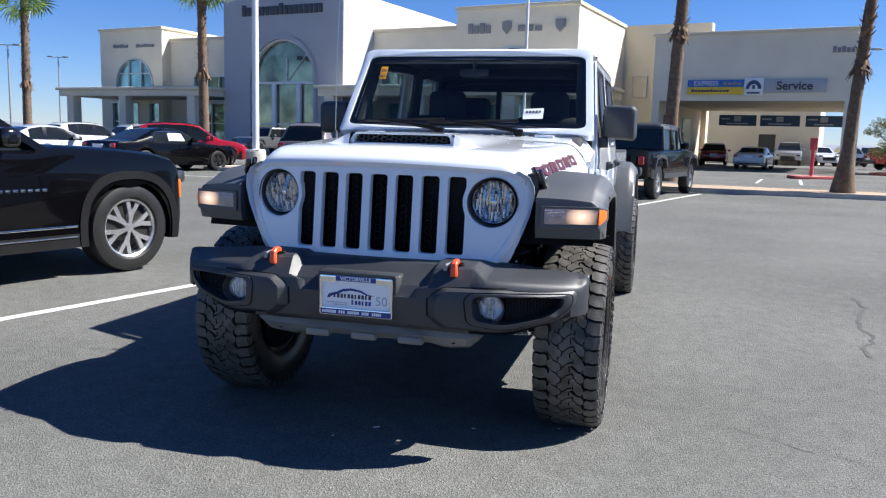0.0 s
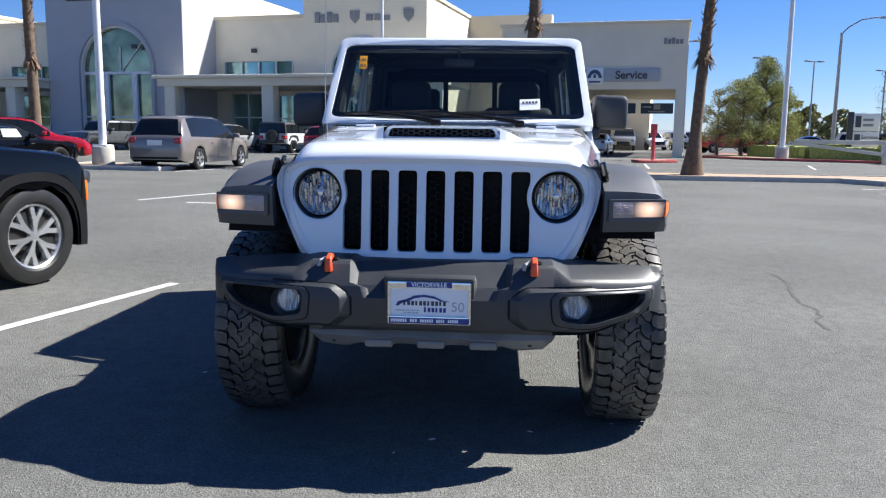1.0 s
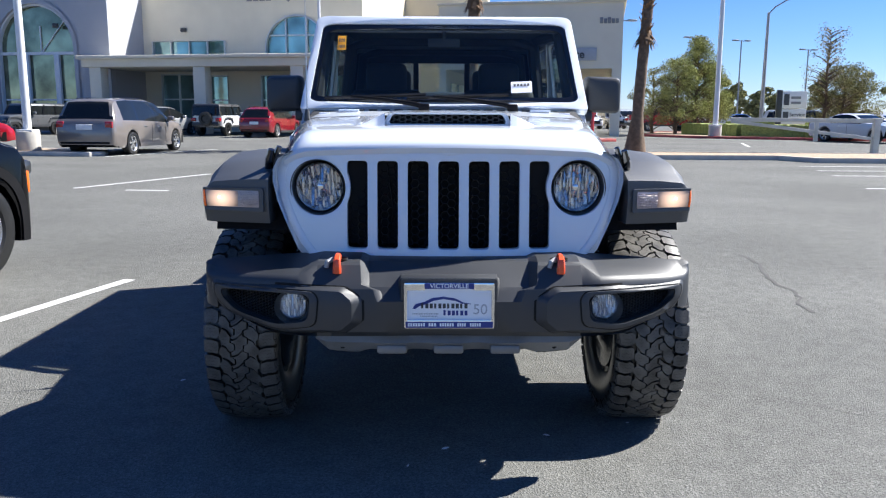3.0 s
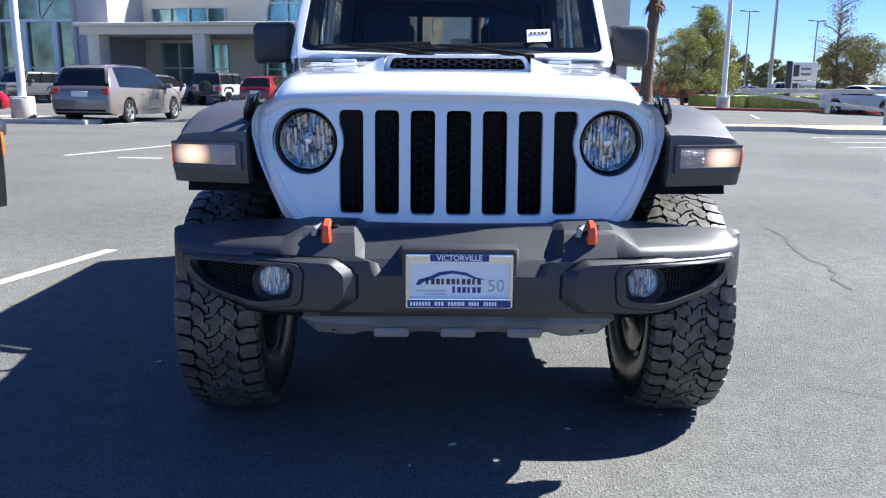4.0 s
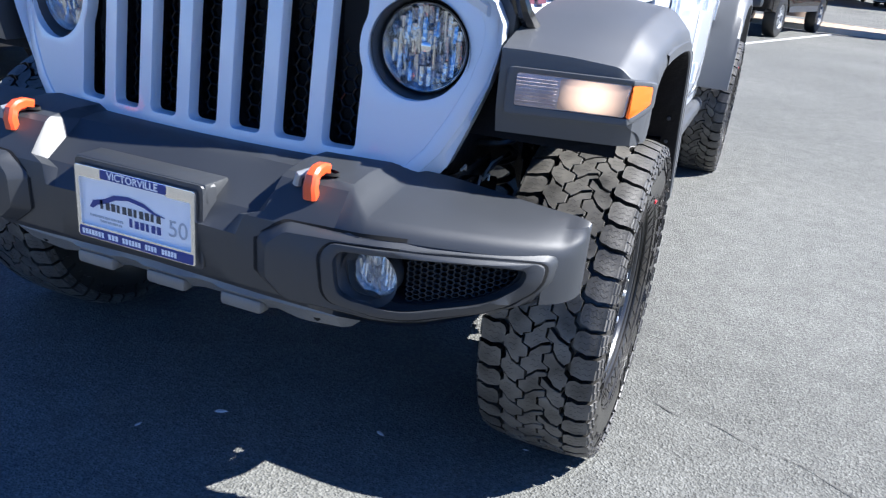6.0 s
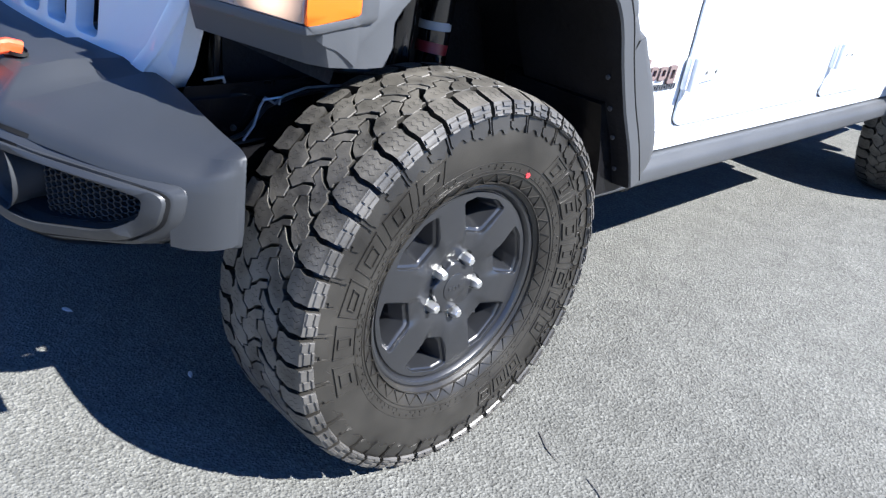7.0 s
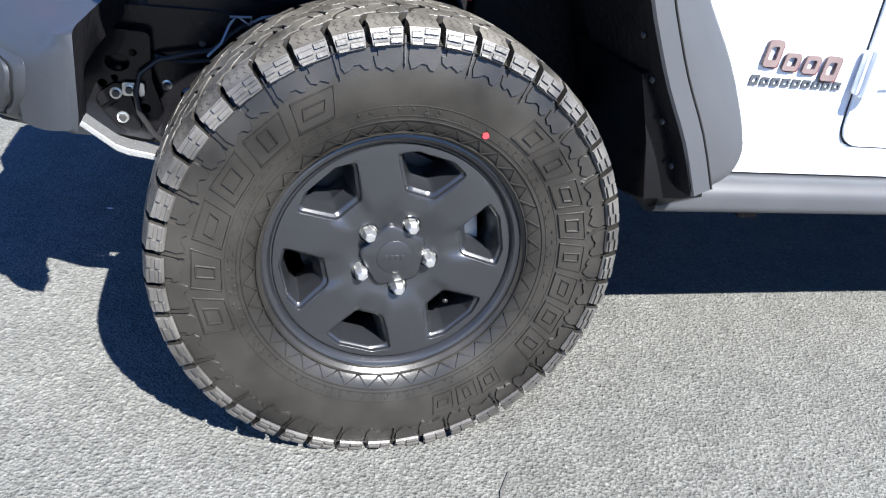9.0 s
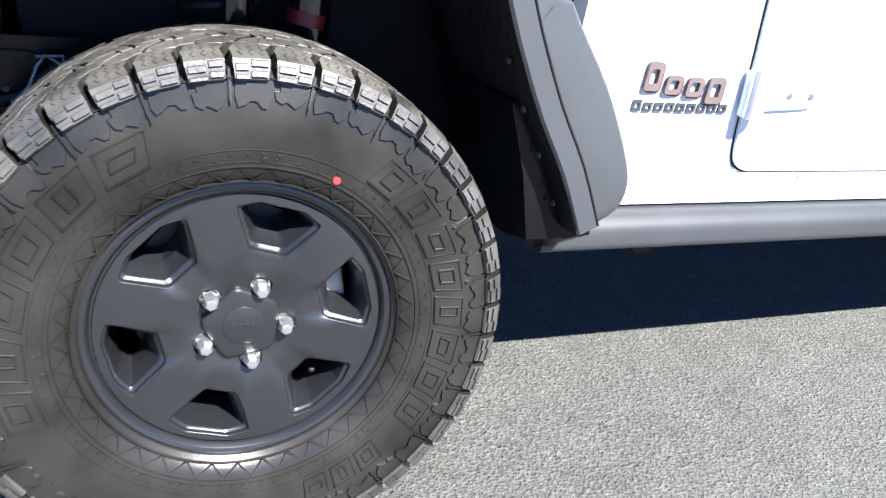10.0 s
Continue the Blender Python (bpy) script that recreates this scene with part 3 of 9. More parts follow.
part("wall", bm, "stucco_tan", dealer)
window(dealer, rect(-14.9, -13.7, 5.2, 6.9), 61.9, [], [], "frame_alu", 0.06)
for c in (-36.2, -29.0):
    bm = new_bm()
    box(bm, c - 0.2, c + 0.2, 49.9 if c > -33 else 45.8, 50.1 if c > -33 else 46.0, 7.0, 7.3, 0.04)
    part("wall_lamp", bm, "dark_trim", dealer)

service = thing("service_building", "white stucco service drive-through with a wide open bay", "building", B)
bm = new_bm()
front_wall(bm, -9.3, 1.55, 47, 8.0, [], 0.4, z0=4.1)
box(bm, 0.98, 1.55, 47.0, 47.4, 0, 4.099)
box(bm, -9.75, -9.3, 47.0, 47.4, 0, 8.0)
part("wall", bm, "stucco_white", service)
bm = new_bm()
sheet(bm, [(47.4, 0), (62, 0), (62, 8.0), (47.4, 8.0)], [rect(48.2 + 2.8 * k, 50.2 + 2.8 * k, 0.06, 3.9) for k in range(5)], lambda u, v, k: (1.55 - k, u, v), 0.55)
part("wall", bm, "stucco_white", service)
bm = new_bm()
box(bm, -9.75, -9.3, 47.4, 62, 0, 8.0)
part("wall", bm, "stucco_tan", service)
bm = new_bm()
box(bm, -9.3, 1.0, 47.4, 62, 4.12, 4.3)
box(bm, -9.3, 1.0, 61.6, 62, 4.31, 8.0)
box(bm, -9.8, 1.55, 47.4, 62, 7.7, 7.9)
part("ceiling", bm, "stucco_tan", service)
bm = new_bm()
box(bm, -9.9, 1.7, 46.86, 47.2, 7.98, 8.16, 0.04)
box(bm, 1.4, 1.7, 47.2, 62, 7.98, 8.16, 0.04)
part("cornice", bm, "stucco_tan", service)
for d0, d1 in ((48.5, 50.0), (51, 53), (54.5, 57.5)):
    bm = new_bm()
    box(bm, -9.3, -9.22, d0, d1, 0.1, 3.3)
    part("pane", bm, "shop_glass", service)
for u0, u1, z0, z1, mat in ((-7.63, -4.4, 4.9, 5.31, "sign_blue"), (-7.63, -4.4, 4.47, 4.895, "sign_yellow"), (-4.38, -3.32, 4.4, 5.42, "sign_white"), (-3.3, 0.03, 4.57, 5.33, "sign_grey")):
    bm = new_bm()
    box(bm, u0, u1, 46.84, 47.0, z0, z1, 0.015)
    part("sign_panel", bm, mat, service)
UP = Matrix.Rotation(radians(90), 4, "X")
lettering("lettering", "EXPRESS", 0.38, Matrix.Translation((-6.55, 46.82, 5.1)) @ UP, "sign_white", service, 0.015)
bars_of_writing(service, -5.6, -4.5, 5.0, 5.2, 46.83, 4, "letter_grey", 0.02)
bars_of_writing(service, -7.4, -5.2, 4.6, 4.76, 46.83, 12, "letter_dark", 0.02)
lettering("lettering", "Service", 0.66, Matrix.Translation((-1.65, 46.82, 4.93)) @ UP, "letter_dark", service, 0.02, 0.016)
bm = new_bm()
ang = [math.pi * k / 14 for k in range(15)]
loft(bm, [[(-3.85 + 0.43 * math.cos(a), k, 4.78 + 0.5 * math.sin(a)) for a in ang] + [(-3.85 + 0.24 * math.cos(a), k, 4.78 + 0.28 * math.sin(a)) for a in reversed(ang)] for k in (46.8, 46.84)])
box(bm, -3.92, -3.78, 46.8, 46.84, 4.78, 5.0)
box(bm, -4.2, -3.5, 46.8, 46.84, 4.5, 4.6)
part("emblem", bm, "sign_navy", service)
bars_of_writing(service, 0.14, 1.3, 6.76, 7.12, 47.0, 5, "letter_grey", 0.05)
for u0, u1 in ((-6.58, -4.22), (-3.99, -1.59), (-1.25, 0.88)):
    bm = new_bm()
    box(bm, u0, u1, 53, 53.06, 2.8, 3.5, 0.01)
    ban = part("banner", bm, "sign_navy", service, "navy printed hanging banner")
    bm = new_bm()
    box(bm, (u0 + u1) / 2 - 0.22, (u0 + u1) / 2 + 0.22, 52.97, 52.995, 3.08, 3.42)
    part("print", bm, "sign_grey", ban)
    bm = new_bm()
    box(bm, u0 + 0.5, u1 - 0.5, 52.97, 52.995, 2.9, 2.98)
    box(bm, u0 + 0.12, u0 + 0.7, 52.97, 52.995, 3.2, 3.3)
    part("print", bm, "sign_grey", ban)

annex = thing("annex_building", "cream stucco workshop wing behind the service bay", "building", B)
bm = new_bm()
sheet(bm, [(-14, 0), (-1.2, 0), (-1.2, 6), (-14, 6)], [rect(-6.0, -4.6, 0.05, 2.6)], lambda u, v, k: (u, 72 + k, v), 0.3)
wall_block(bm, -14, -1.2, 72.9, 82, 0, 6)
part("wall", bm, "stucco_tan", annex)
bm = new_bm()
box(bm, -6.0, -4.6, 72.2, 72.4, 0.05, 2.6)
part("door", bm, "dark_trim", annex)


# ---- lamps, posts, fences, signs ----
def lamp_pole(x, y, h, r=0.1, mat="white_steel", plinth=True, arm=1.2, turn=0.0, label="tall white steel lot lamp pole on a concrete plinth", z=0.0):
    t = thing("lamp_pole", label, "street lamp", pose(x, y, z, 0, 0, turn), group="lamp poles")
    base = 0.0
    if plinth:
        bm = new_bm()
        tube(bm, [(0, 0, 0), (0, 0, 0.72)], 0.36, 20)
        bevel_sharp(bm, 0.03)
        part("plinth", bm, "concrete", t)
        base = 0.72
    bm = new_bm()
    tube(bm, [(0, 0, base), (0, 0, h)], [r, r * 0.7], 14)
    part("pole", bm, mat, t)
    bm = new_bm()
    box(bm, -r * 2, r * 2, -r * 2, r * 2, base, base + 0.06, 0.02)
    part("base_plate", bm, mat, t)
    if arm:
        bm = new_bm()
        box(bm, -arm, arm, -0.04, 0.04, h - 0.1, h - 0.02)
        part("arm", bm, mat, t)
        for s in (1, -1):
            bm = new_bm()
            box(bm, s * arm - 0.35, s * arm + 0.35, -0.2, 0.2, h - 0.08, h + 0.06, 0.03)
            part("lamp_head", bm, mat, t)
    return t


lamp_pole(-13.05, 22.25, 11.5, 0.13)
lamp_pole(16.05, 42.35, 11.7, 0.15)
lamp_pole(-5.2, 33.0, 14, 0.075, plinth=False, arm=0, label="slender white pole standing before the dealership")
for x, y, h in ((-62, 62, 9.5), (-70, 78, 10), (26, 78, 9), (36, 92, 10), (44, 92, 9), (38, 58, 8.5), (14.5, 60, 8.6), (-76, 60, 8)):
    lamp_pole(x, y, h, 0.1, "grey_steel", False, 0.9, 20, "distant grey steel lot lamp")
st = thing("street_lamp", "grey steel street lamp with a curved arm", "street lamp", pose(25.85, 60, 0))
bm = new_bm()
tube(bm, [(0, 0, 0), (0.02, 0, 4), (0.05, 0, 9.2)], [0.17, 0.14, 0.1], 12)
part("pole", bm, "grey_steel", st)
bm = new_bm()
tube(bm, [(0.05, 0, 9.1), (0.5, 0, 9.6), (1.4, 0, 10.15), (2.3, 0, 10.32), (3.0, 0, 10.32)], 0.05, 8)
part("arm", bm, "grey_steel", st)
bm = new_bm()
box(bm, 2.8, 3.5, -0.15, 0.15, 10.25, 10.4, 0.05)
part("lamp_head", bm, "grey_steel", st)

post = thing("bollard_post", "red painted steel post on a kerbed island", "bollard", pose(7.75, 36.1, 0.12))
bm = new_bm()
tube(bm, [(0, 0, 0), (0, 0, 1.5)], 0.085, 12)
part("post", bm, "red_steel", post)
bm = new_bm()
box(bm, -0.16, 0.16, -0.03, 0.03, 1.2, 1.75, 0.02)
part("marker", bm, "red_steel", post)

gate = thing("swing_gate", "cream painted swing gate with a sloping brace", "gate", pose(0, 0, 0))
hinge, tip = Vector((15.65, 24.9, 0)), Vector((10.75, 25.7, 0))
along = (tip - hinge).normalized()
thick = Vector((along.y, -along.x, 0)) * 0.045


def gate_bar(name, a, b, za, zb, h):
    bm = new_bm()
    loft(bm, [[p + thick + Vector((0, 0, z - h)), p - thick + Vector((0, 0, z - h)), p - thick + Vector((0, 0, z + h)), p + thick + Vector((0, 0, z + h))] for p, z in ((a, za), (b, zb))])
    bevel_sharp(bm, 0.012)
    part(name, bm, "fence", gate)


bm = new_bm()
box(bm, hinge.x - 0.09, hinge.x + 0.13, hinge.y - 0.10, hinge.y + 0.10, -0.01, 1.22, 0.015)
part("post", bm, "fence", gate)
gate_bar("rail", hinge + along * 0.1 - along * 0.3, tip, 1.13, 1.16, 0.075)
gate_bar("brace", hinge + along * 0.1, tip, 0.50, 1.10, 0.06)
strut = hinge + along * 2.0
gate_bar("strut", strut - along * 0.07, strut + along * 0.07, 0.74, 0.74, 0.36)

sign = thing("direction_sign", "grey double-panel direction sign with dark frame", "sign", pose(20.4, 44, 0, 0, 0, -12))
bm = new_bm()
box(bm, -0.2, 0.1, -0.1, 0.2, 0, 2.8, 0.02)
part("post", bm, "dark_trim", sign)
for z0, z1 in ((1.72, 2.72), (0.8, 1.68)):
    bm = new_bm()
    box(bm, 0.102, 1.46, -0.1, 0.15, z0, z1, 0.02)
    part("sign_panel", bm, "sign_white", sign)
    bm = new_bm()
    box(bm, 0.18, 0.48, -0.115, -0.1, z0 + 0.2, z1 - 0.15)
    part("arrow_plate", bm, "letter_dark", sign)
lettering("lettering", "Service", 0.30, Matrix.Translation((0.97, -0.11, 1.36)) @ UP, "letter_dark", sign, 0.006, 0.004)
for z in (2.35, 2.05):
    bm = new_bm()
    box(bm, 0.58, 1.12, -0.112, -0.1, z - 0.07, z + 0.07)
    part("print", bm, "letter_grey", sign)


# ---- plants ----
def leaf_cloud(bm, centre, size, count, leaf, rng, flatness=0.8):
    for _ in range(count):
        while True:
            p = Vector((rng.uniform(-1, 1), rng.uniform(-1, 1), rng.uniform(-1, 1)))
            if 0.15 < p.length < 1:
                break
        c = Vector(centre) + Vector((p.x * size[0], p.y * size[1], p.z * size[2]))
        a = Vector((rng.gauss(0, 1), rng.gauss(0, 1), rng.gauss(0, flatness))).normalized()
        b = a.orthogonal().normalized()
        b.rotate(Matrix.Rotation(rng.uniform(0, 6.28), 3, a))
        s = leaf * rng.uniform(0.6, 1.4)
        bm.faces.new([bm.verts.new(c + q) for q in (a * s, b * s * 0.4, -a * s, -b * s * 0.4)])


def tree(x, y, h, spread, mat, label, seed, clumps=26, leaves=170, leaf=0.13, crown_from=0.22, taper=0.75, trunk=0.13, category="tree"):
    rng = random.Random(seed)
    t = thing("tree", label, category, pose(x, y, 0))
    bm = new_bm()
    pts = [(0.03 * h * math.sin(k * 1.3 + seed) * 0.3, 0.02 * h * math.cos(k + seed) * 0.3, h * 0.94 * k / 7) for k in range(8)]
    tube(bm, pts, [trunk * (1 - 0.85 * k / 7) for k in range(8)], 8)
    heads = []
    for i in range(clumps):
        f = crown_from + (1 - crown_from) * (i + 0.5) / clumps
        rad = spread * (1 - taper * max(0.0, f - 0.35) / 0.65) * rng.uniform(0.35, 1.0)
        a = rng.uniform(0, 6.28)
        end = Vector((rad * math.cos(a), rad * math.sin(a), h * f * rng.uniform(0.97, 1.03)))
        start = Vector((0, 0, max(0.3, end.z - rad * 0.55)))
        tube(bm, [start, start.lerp(end, 0.5) + Vector((0, 0, 0.08 * rad)), end], [trunk * 0.28, trunk * 0.2, trunk * 0.06], 5)
        heads.append(end)
    part("trunk", bm, "pine_trunk", t)
    bm = new_bm()
    for e in heads:
        s = spread * rng.uniform(0.15, 0.29)
        leaf_cloud(bm, e, (s, s, s * 0.8), leaves, leaf, rng)
    part("crown", bm, mat, t, smooth=False, recalc=False)
    return t


tree(17.2, 49.5, 6.2, 2.4, "pine", "green pine tree with dense needle crown", 1, 130, 230, 0.048, taper=0.88)
tree(14.6, 50.5, 4.4, 1.7, "leaf_olive", "small olive-green tree beside a pine", 2, 40, 230, 0.048, taper=0.3)
tree(15.4, 47.8, 4.8, 1.9, "pine", "green pine tree with a rounded crown", 3, 90, 220, 0.048, taper=0.55)
tree(18.4, 50.5, 4.6, 1.6, "pine", "green pine tree with a rounded crown", 4, 80, 210, 0.048, taper=0.5)
tree(26.0, 50.0, 7.0, 1.7, "leaf_dry", "sparse yellowing tree with bare twigs", 5, 90, 40, 0.05, 0.3, 0.45)
tree(27.5, 50.5, 4.4, 2.4, "leaf_olive", "low olive-green bushy tree", 6, 90, 290, 0.055, taper=0.25)
tree(31.5, 47.0, 4.8, 2.2, "leaf_olive", "olive-green bushy tree behind the hedge", 7, 80, 290, 0.055, taper=0.3)
tree(36.0, 96, 4.4, 2.6, "leaf_olive", "distant round green tree", 8, 22, 160, 0.25, taper=0.3)
tree(44.0, 100, 4.0, 2.6, "leaf_olive", "distant round green tree", 9, 22, 160, 0.25, taper=0.3)
tree(-58.5, 44.0, 8.2, 4.0, "leaf_olive", "broad olive-green tree at the lot's edge", 10, 34, 260, 0.2, taper=0.2)
for i in range(14):
    tree(50 + i * 9.5, 120 + (i * 37 % 50), 5 + (i * 13 % 7) * 0.5, 3.6, "leaf_olive", "distant round green tree", 20 + i, 12, 90, 0.4, taper=0.3)


def palm(x, y, h, lean, seed, r=0.24, crown=True, skirt=(0.6, 0.85), z=0.0):
    rng = random.Random(seed)
    t = thing("palm_tree", "tall fan palm with a ragged brown trunk", "palm tree", pose(x, y, z), group="palms")
    n = 26
    pts = [(lean[0] * (k / n) ** 1.3, lean[1] * (k / n), h * k / n) for k in range(n + 1)]
    bm = new_bm()
    tube(bm, pts, [r * (2.05 if k == 0 else 1.75 if k == 1 else 1.42 if k == 2 else 1.2 if k == 3 else 1.0 + 0.06 * (k % 2)) * (1 - 0.25 * k / n) for k in range(n + 1)], 14)
    part("trunk", bm, "bark", t)
    bm = new_bm()
    for i in range(150):
        f = rng.uniform(*skirt)
        k = f * n
        p = Vector((lean[0] * f**1.3, lean[1] * f, h * f))
        a = rng.uniform(0, 6.28)
        rr = r * (1 - 0.25 * f)
        o = Vector((math.cos(a), math.sin(a), 0))
        s = Vector((-o.y, o.x, 0)) * rng.uniform(0.03, 0.06)
        top = p + o * rr * 0.8
        out = p + o * (rr + rng.uniform(0.05, 0.16)) + Vector((0, 0, rng.uniform(0.05, 0.22)))
        bm.faces.new([bm.verts.new(q) for q in (top + s, top - s, out - s * 0.4, out + s * 0.4)])
    for i in range(60):
        f = skirt[0] + rng.uniform(-0.015, 0.02)
        p = Vector((lean[0] * f**1.3, lean[1] * f, h * f))
        a = rng.uniform(0, 6.28)
        o = Vector((math.cos(a), math.sin(a), 0))
        s = Vector((-o.y, o.x, 0)) * 0.05
        q = p + o * r * 0.9
        e = p + o * (r + rng.uniform(0.05, 0.22)) - Vector((0, 0, rng.uniform(0.1, 0.45)))
        bm.faces.new([bm.verts.new(w) for w in (q + s, q - s, e - s * 0.3, e + s * 0.3)])
    tagged(part("boot_skirt", bm, "dead_frond", t, smooth=False, recalc=False), "dry brown frond stubs", kind="stuff")
    if crown:
        top = Vector(pts[-1])
        bm = new_bm()
        for i in range(46):
            a, el = rng.uniform(0, 6.28), rng.uniform(-0.75, 1.2)
            o = Vector((math.cos(a) * math.cos(el), math.sin(a) * math.cos(el), math.sin(el)))
            ln = rng.uniform(0.7, 1.05)
            hub = top + o * ln
            bm.faces.new([bm.verts.new(q) for q in (top + Vector((0.02, 0, 0)), top - Vector((0.02, 0, 0)), hub)])
            side = o.orthogonal().normalized()
            nrm = o.cross(side).normalized()
            for k in range(17):
                b = radians(-105 + 210 * k / 16)
                tip = hub + (o * math.cos(b) + side * math.sin(b)) * rng.uniform(0.75, 1.0) - Vector((0, 0, 0.22 * rng.uniform(0.3, 1.2)))
                w = nrm.cross(tip - hub).normalized() * 0.035
                mid = hub.lerp(tip, 0.55) + Vector((0, 0, 0.07))
                bm.faces.new([bm.verts.new(q) for q in (hub, mid + w, tip, mid - w)])
        part("fronds", bm, "frond", t, smooth=False, recalc=False)
    return t


palm(6.15, 21.2, 8.5, (0.50, 0.0), 3, 0.172, skirt=(0.42, 0.98), z=0.11)
palm(1.3, 27.5, 11, (0.35, 0), 4, 0.25, skirt=(0.5, 0.98))
palm(-20.0, 30.0, 8.4, (-0.1, 0), 5, 0.24, skirt=(0.5, 0.97))
palm(-33.0, 33.0, 8.4, (0.1, 0), 6, 0.24, skirt=(0.45, 0.97))


def hedge_block(pts, w, h, seed):
    rng = random.Random(seed)
    bm = new_bm()
    for a, b in zip(pts, pts[1:]):
        a, b = Vector(a), Vector(b)
        n = int((b - a).length / 0.35)
        for i in range(n):
            c = a.lerp(b, i / n)
            leaf_cloud(bm, (c.x, c.y, h * 0.55), (0.5, w, h * 0.48), 70, 0.035, rng, 1.0)
        d = (b - a).normalized()
        side = Vector((-d.y, d.x)) * w
        sec = rounded([(-1.0, 0.02), (1.0, 0.02), (0.95, h), (-0.95, h)], 0.12, 3)
        rings = []
        for i in range(3 * n + 1):
            c = a.lerp(b, i / (3 * n))
            rings.append([(c.x + side.x * u + 0.06 * noise.noise(Vector((i * 0.9, u * 3, v * 3))), c.y + side.y * u + 0.06 * noise.noise(Vector((i * 0.9 + 40, u * 3, v * 3))), v + (0.07 * noise.noise(Vector((i * 0.7, u * 4, 9))) if v > 0.3 else 0)) for u, v in sec])
        loft(bm, rings)
    ob = part("hedge", bm, "hedge", smooth=False, recalc=False)
    return tagged(ob, "low clipped green hedge along the kerb", "hedge", group="hedges", kind="stuff")


hedge_block([(16.2, 47.6), (18.0, 43.0), (22.0, 39.6)], 0.6, 0.8, 1)
hedge_block([(22.1, 39.5), (33, 37.8)], 0.6, 0.75, 2)
hedge_block([(18.5, 47.0), (25.0, 42.8)], 0.7, 0.95, 3)

# low hazy hills on the horizon
bm = new_bm()
rows = []
for i in range(121):
    x = -2400 + 40 * i
    hgt = 14 + 30 * max(0.0, noise.noise(Vector((x * 0.0016, 3.1, 0)))) + 8 * noise.noise(Vector((x * 0.008, 1.0, 0)))
    rows.append([bm.verts.new((x, 2100, -2)), bm.verts.new((x, 2160, max(4, hgt) * 1.0)), bm.verts.new((x, 2500, -2))])
for a, b in zip(rows, rows[1:]):
    for k in range(2):
        bm.faces.new((a[k], a[k + 1], b[k + 1], b[k]))
tagged(part("hills", bm, "hill"), "low hazy blue hills on the horizon", "hills", kind="structure")


# ---- the white pickup: nose towards -y, front axle over the origin ----
jeep = thing("pickup_truck", "white four-door off-road pickup with dark grey fender flares and black bumper", "pickup truck")
HUB_Z, WHEELBASE, TRACK = 0.406, 3.487, 0.818
GROW = 1.03


def lerp_at(pts, t):
    if t <= pts[0][0]:
        return pts[0][1]
    for (a, v), (b, w) in zip(pts, pts[1:]):
        if t <= b:
            return v + (w - v) * (t - a) / (b - a)
    return pts[-1][1]


def smooth_step(a, b, t):
    t = min(1.0, max(0.0, (t - a) / (b - a)))
    return t * t * (3 - 2 * t)


def cyl_point(x, r, a):
    return (x, r * math.cos(a), r * math.sin(a))


# ---- wheel: the axle is the local x axis, outside at +x ----
def crown_r(x):
    return 0.404 - 0.30 * x * x - 0.22 * max(0.0, abs(x) - 0.105)


def tread_block(bm, poly, lift=0.0115, mi=1):
    """One rubber block: poly of (angle, x) on the tyre's crown, with flanks that drop into the groove and a worn edge."""
    c = (sum(p[0] for p in poly) / len(poly), sum(p[1] for p in poly) / len(poly))
    rings = []
    for k, sh in ((-0.008, 1.05), (lift - 0.0016, 1.0), (lift, 0.965)):
        rings.append([cyl_point(c[1] + (x - c[1]) * sh, crown_r(x) + k, c[0] + (a - c[0]) * sh) for a, x in poly])
    vs = [[bm.verts.new(p) for p in r] for r in rings]
    n = len(poly)
    for i in range(2):
        for k in range(n):
            f = bm.faces.new((vs[i][k], vs[i][(k + 1) % n], vs[i + 1][(k + 1) % n], vs[i + 1][k]))
            f.material_index = 0 if i == 0 else mi
    bm.faces.new(vs[2]).material_index = mi


def sipe(bm, pts, lift=0.0119, half=0.00042):
    """A thin dark cut across a block: points of (angle, x)."""
    rows = []
    for a, x in pts:
        rows.append([bm.verts.new(cyl_point(x, crown_r(x) + lift, a - half / 0.41)), bm.verts.new(cyl_point(x, crown_r(x) + lift, a + half / 0.41))])
    for p, q in zip(rows, rows[1:]):
        bm.faces.new((p[0], p[1], q[1], q[0])).material_index = 2


def side_x(r):
    """The sidewall's bulge at a radius."""
    pts = [(0.214, 0.108), (0.235, 0.118), (0.26, 0.130), (0.30, 0.1395), (0.33, 0.141), (0.36, 0.137), (0.385, 0.129), (0.395, 0.122)]
    for (r0, x0), (r1, x1) in zip(pts, pts[1:]):
        if r <= r1:
            t = (r - r0) / (r1 - r0)
            return x0 + (x1 - x0) * max(0.0, t)
    return pts[-1][1]


def shoulder_lift(r):
    return 0.003 + 0.010 * smooth_step(0.362, 0.392, r)


def side_block(bm, poly, lift, mi=0):
    """A raised patch on the sidewall: poly of (angle, r)."""
    c = (sum(p[0] for p in poly) / len(poly), sum(p[1] for p in poly) / len(poly))
    up = lift if callable(lift) else (lambda r: lift)
    rings = [[cyl_point(side_x(r) - 0.003, r, a) for a, r in poly], [cyl_point(side_x(c[1] + (r - c[1]) * 0.94) + up(c[1] + (r - c[1]) * 0.94), c[1] + (r - c[1]) * 0.94, c[0] + (a - c[0]) * 0.94) for a, r in poly]]
    vs = [[bm.verts.new(p) for p in r] for r in rings]
    n = len(poly)
    for k in range(n):
        bm.faces.new((vs[0][k], vs[0][(k + 1) % n], vs[1][(k + 1) % n], vs[1][k])).material_index = mi
    bm.faces.new(vs[1]).material_index = mi


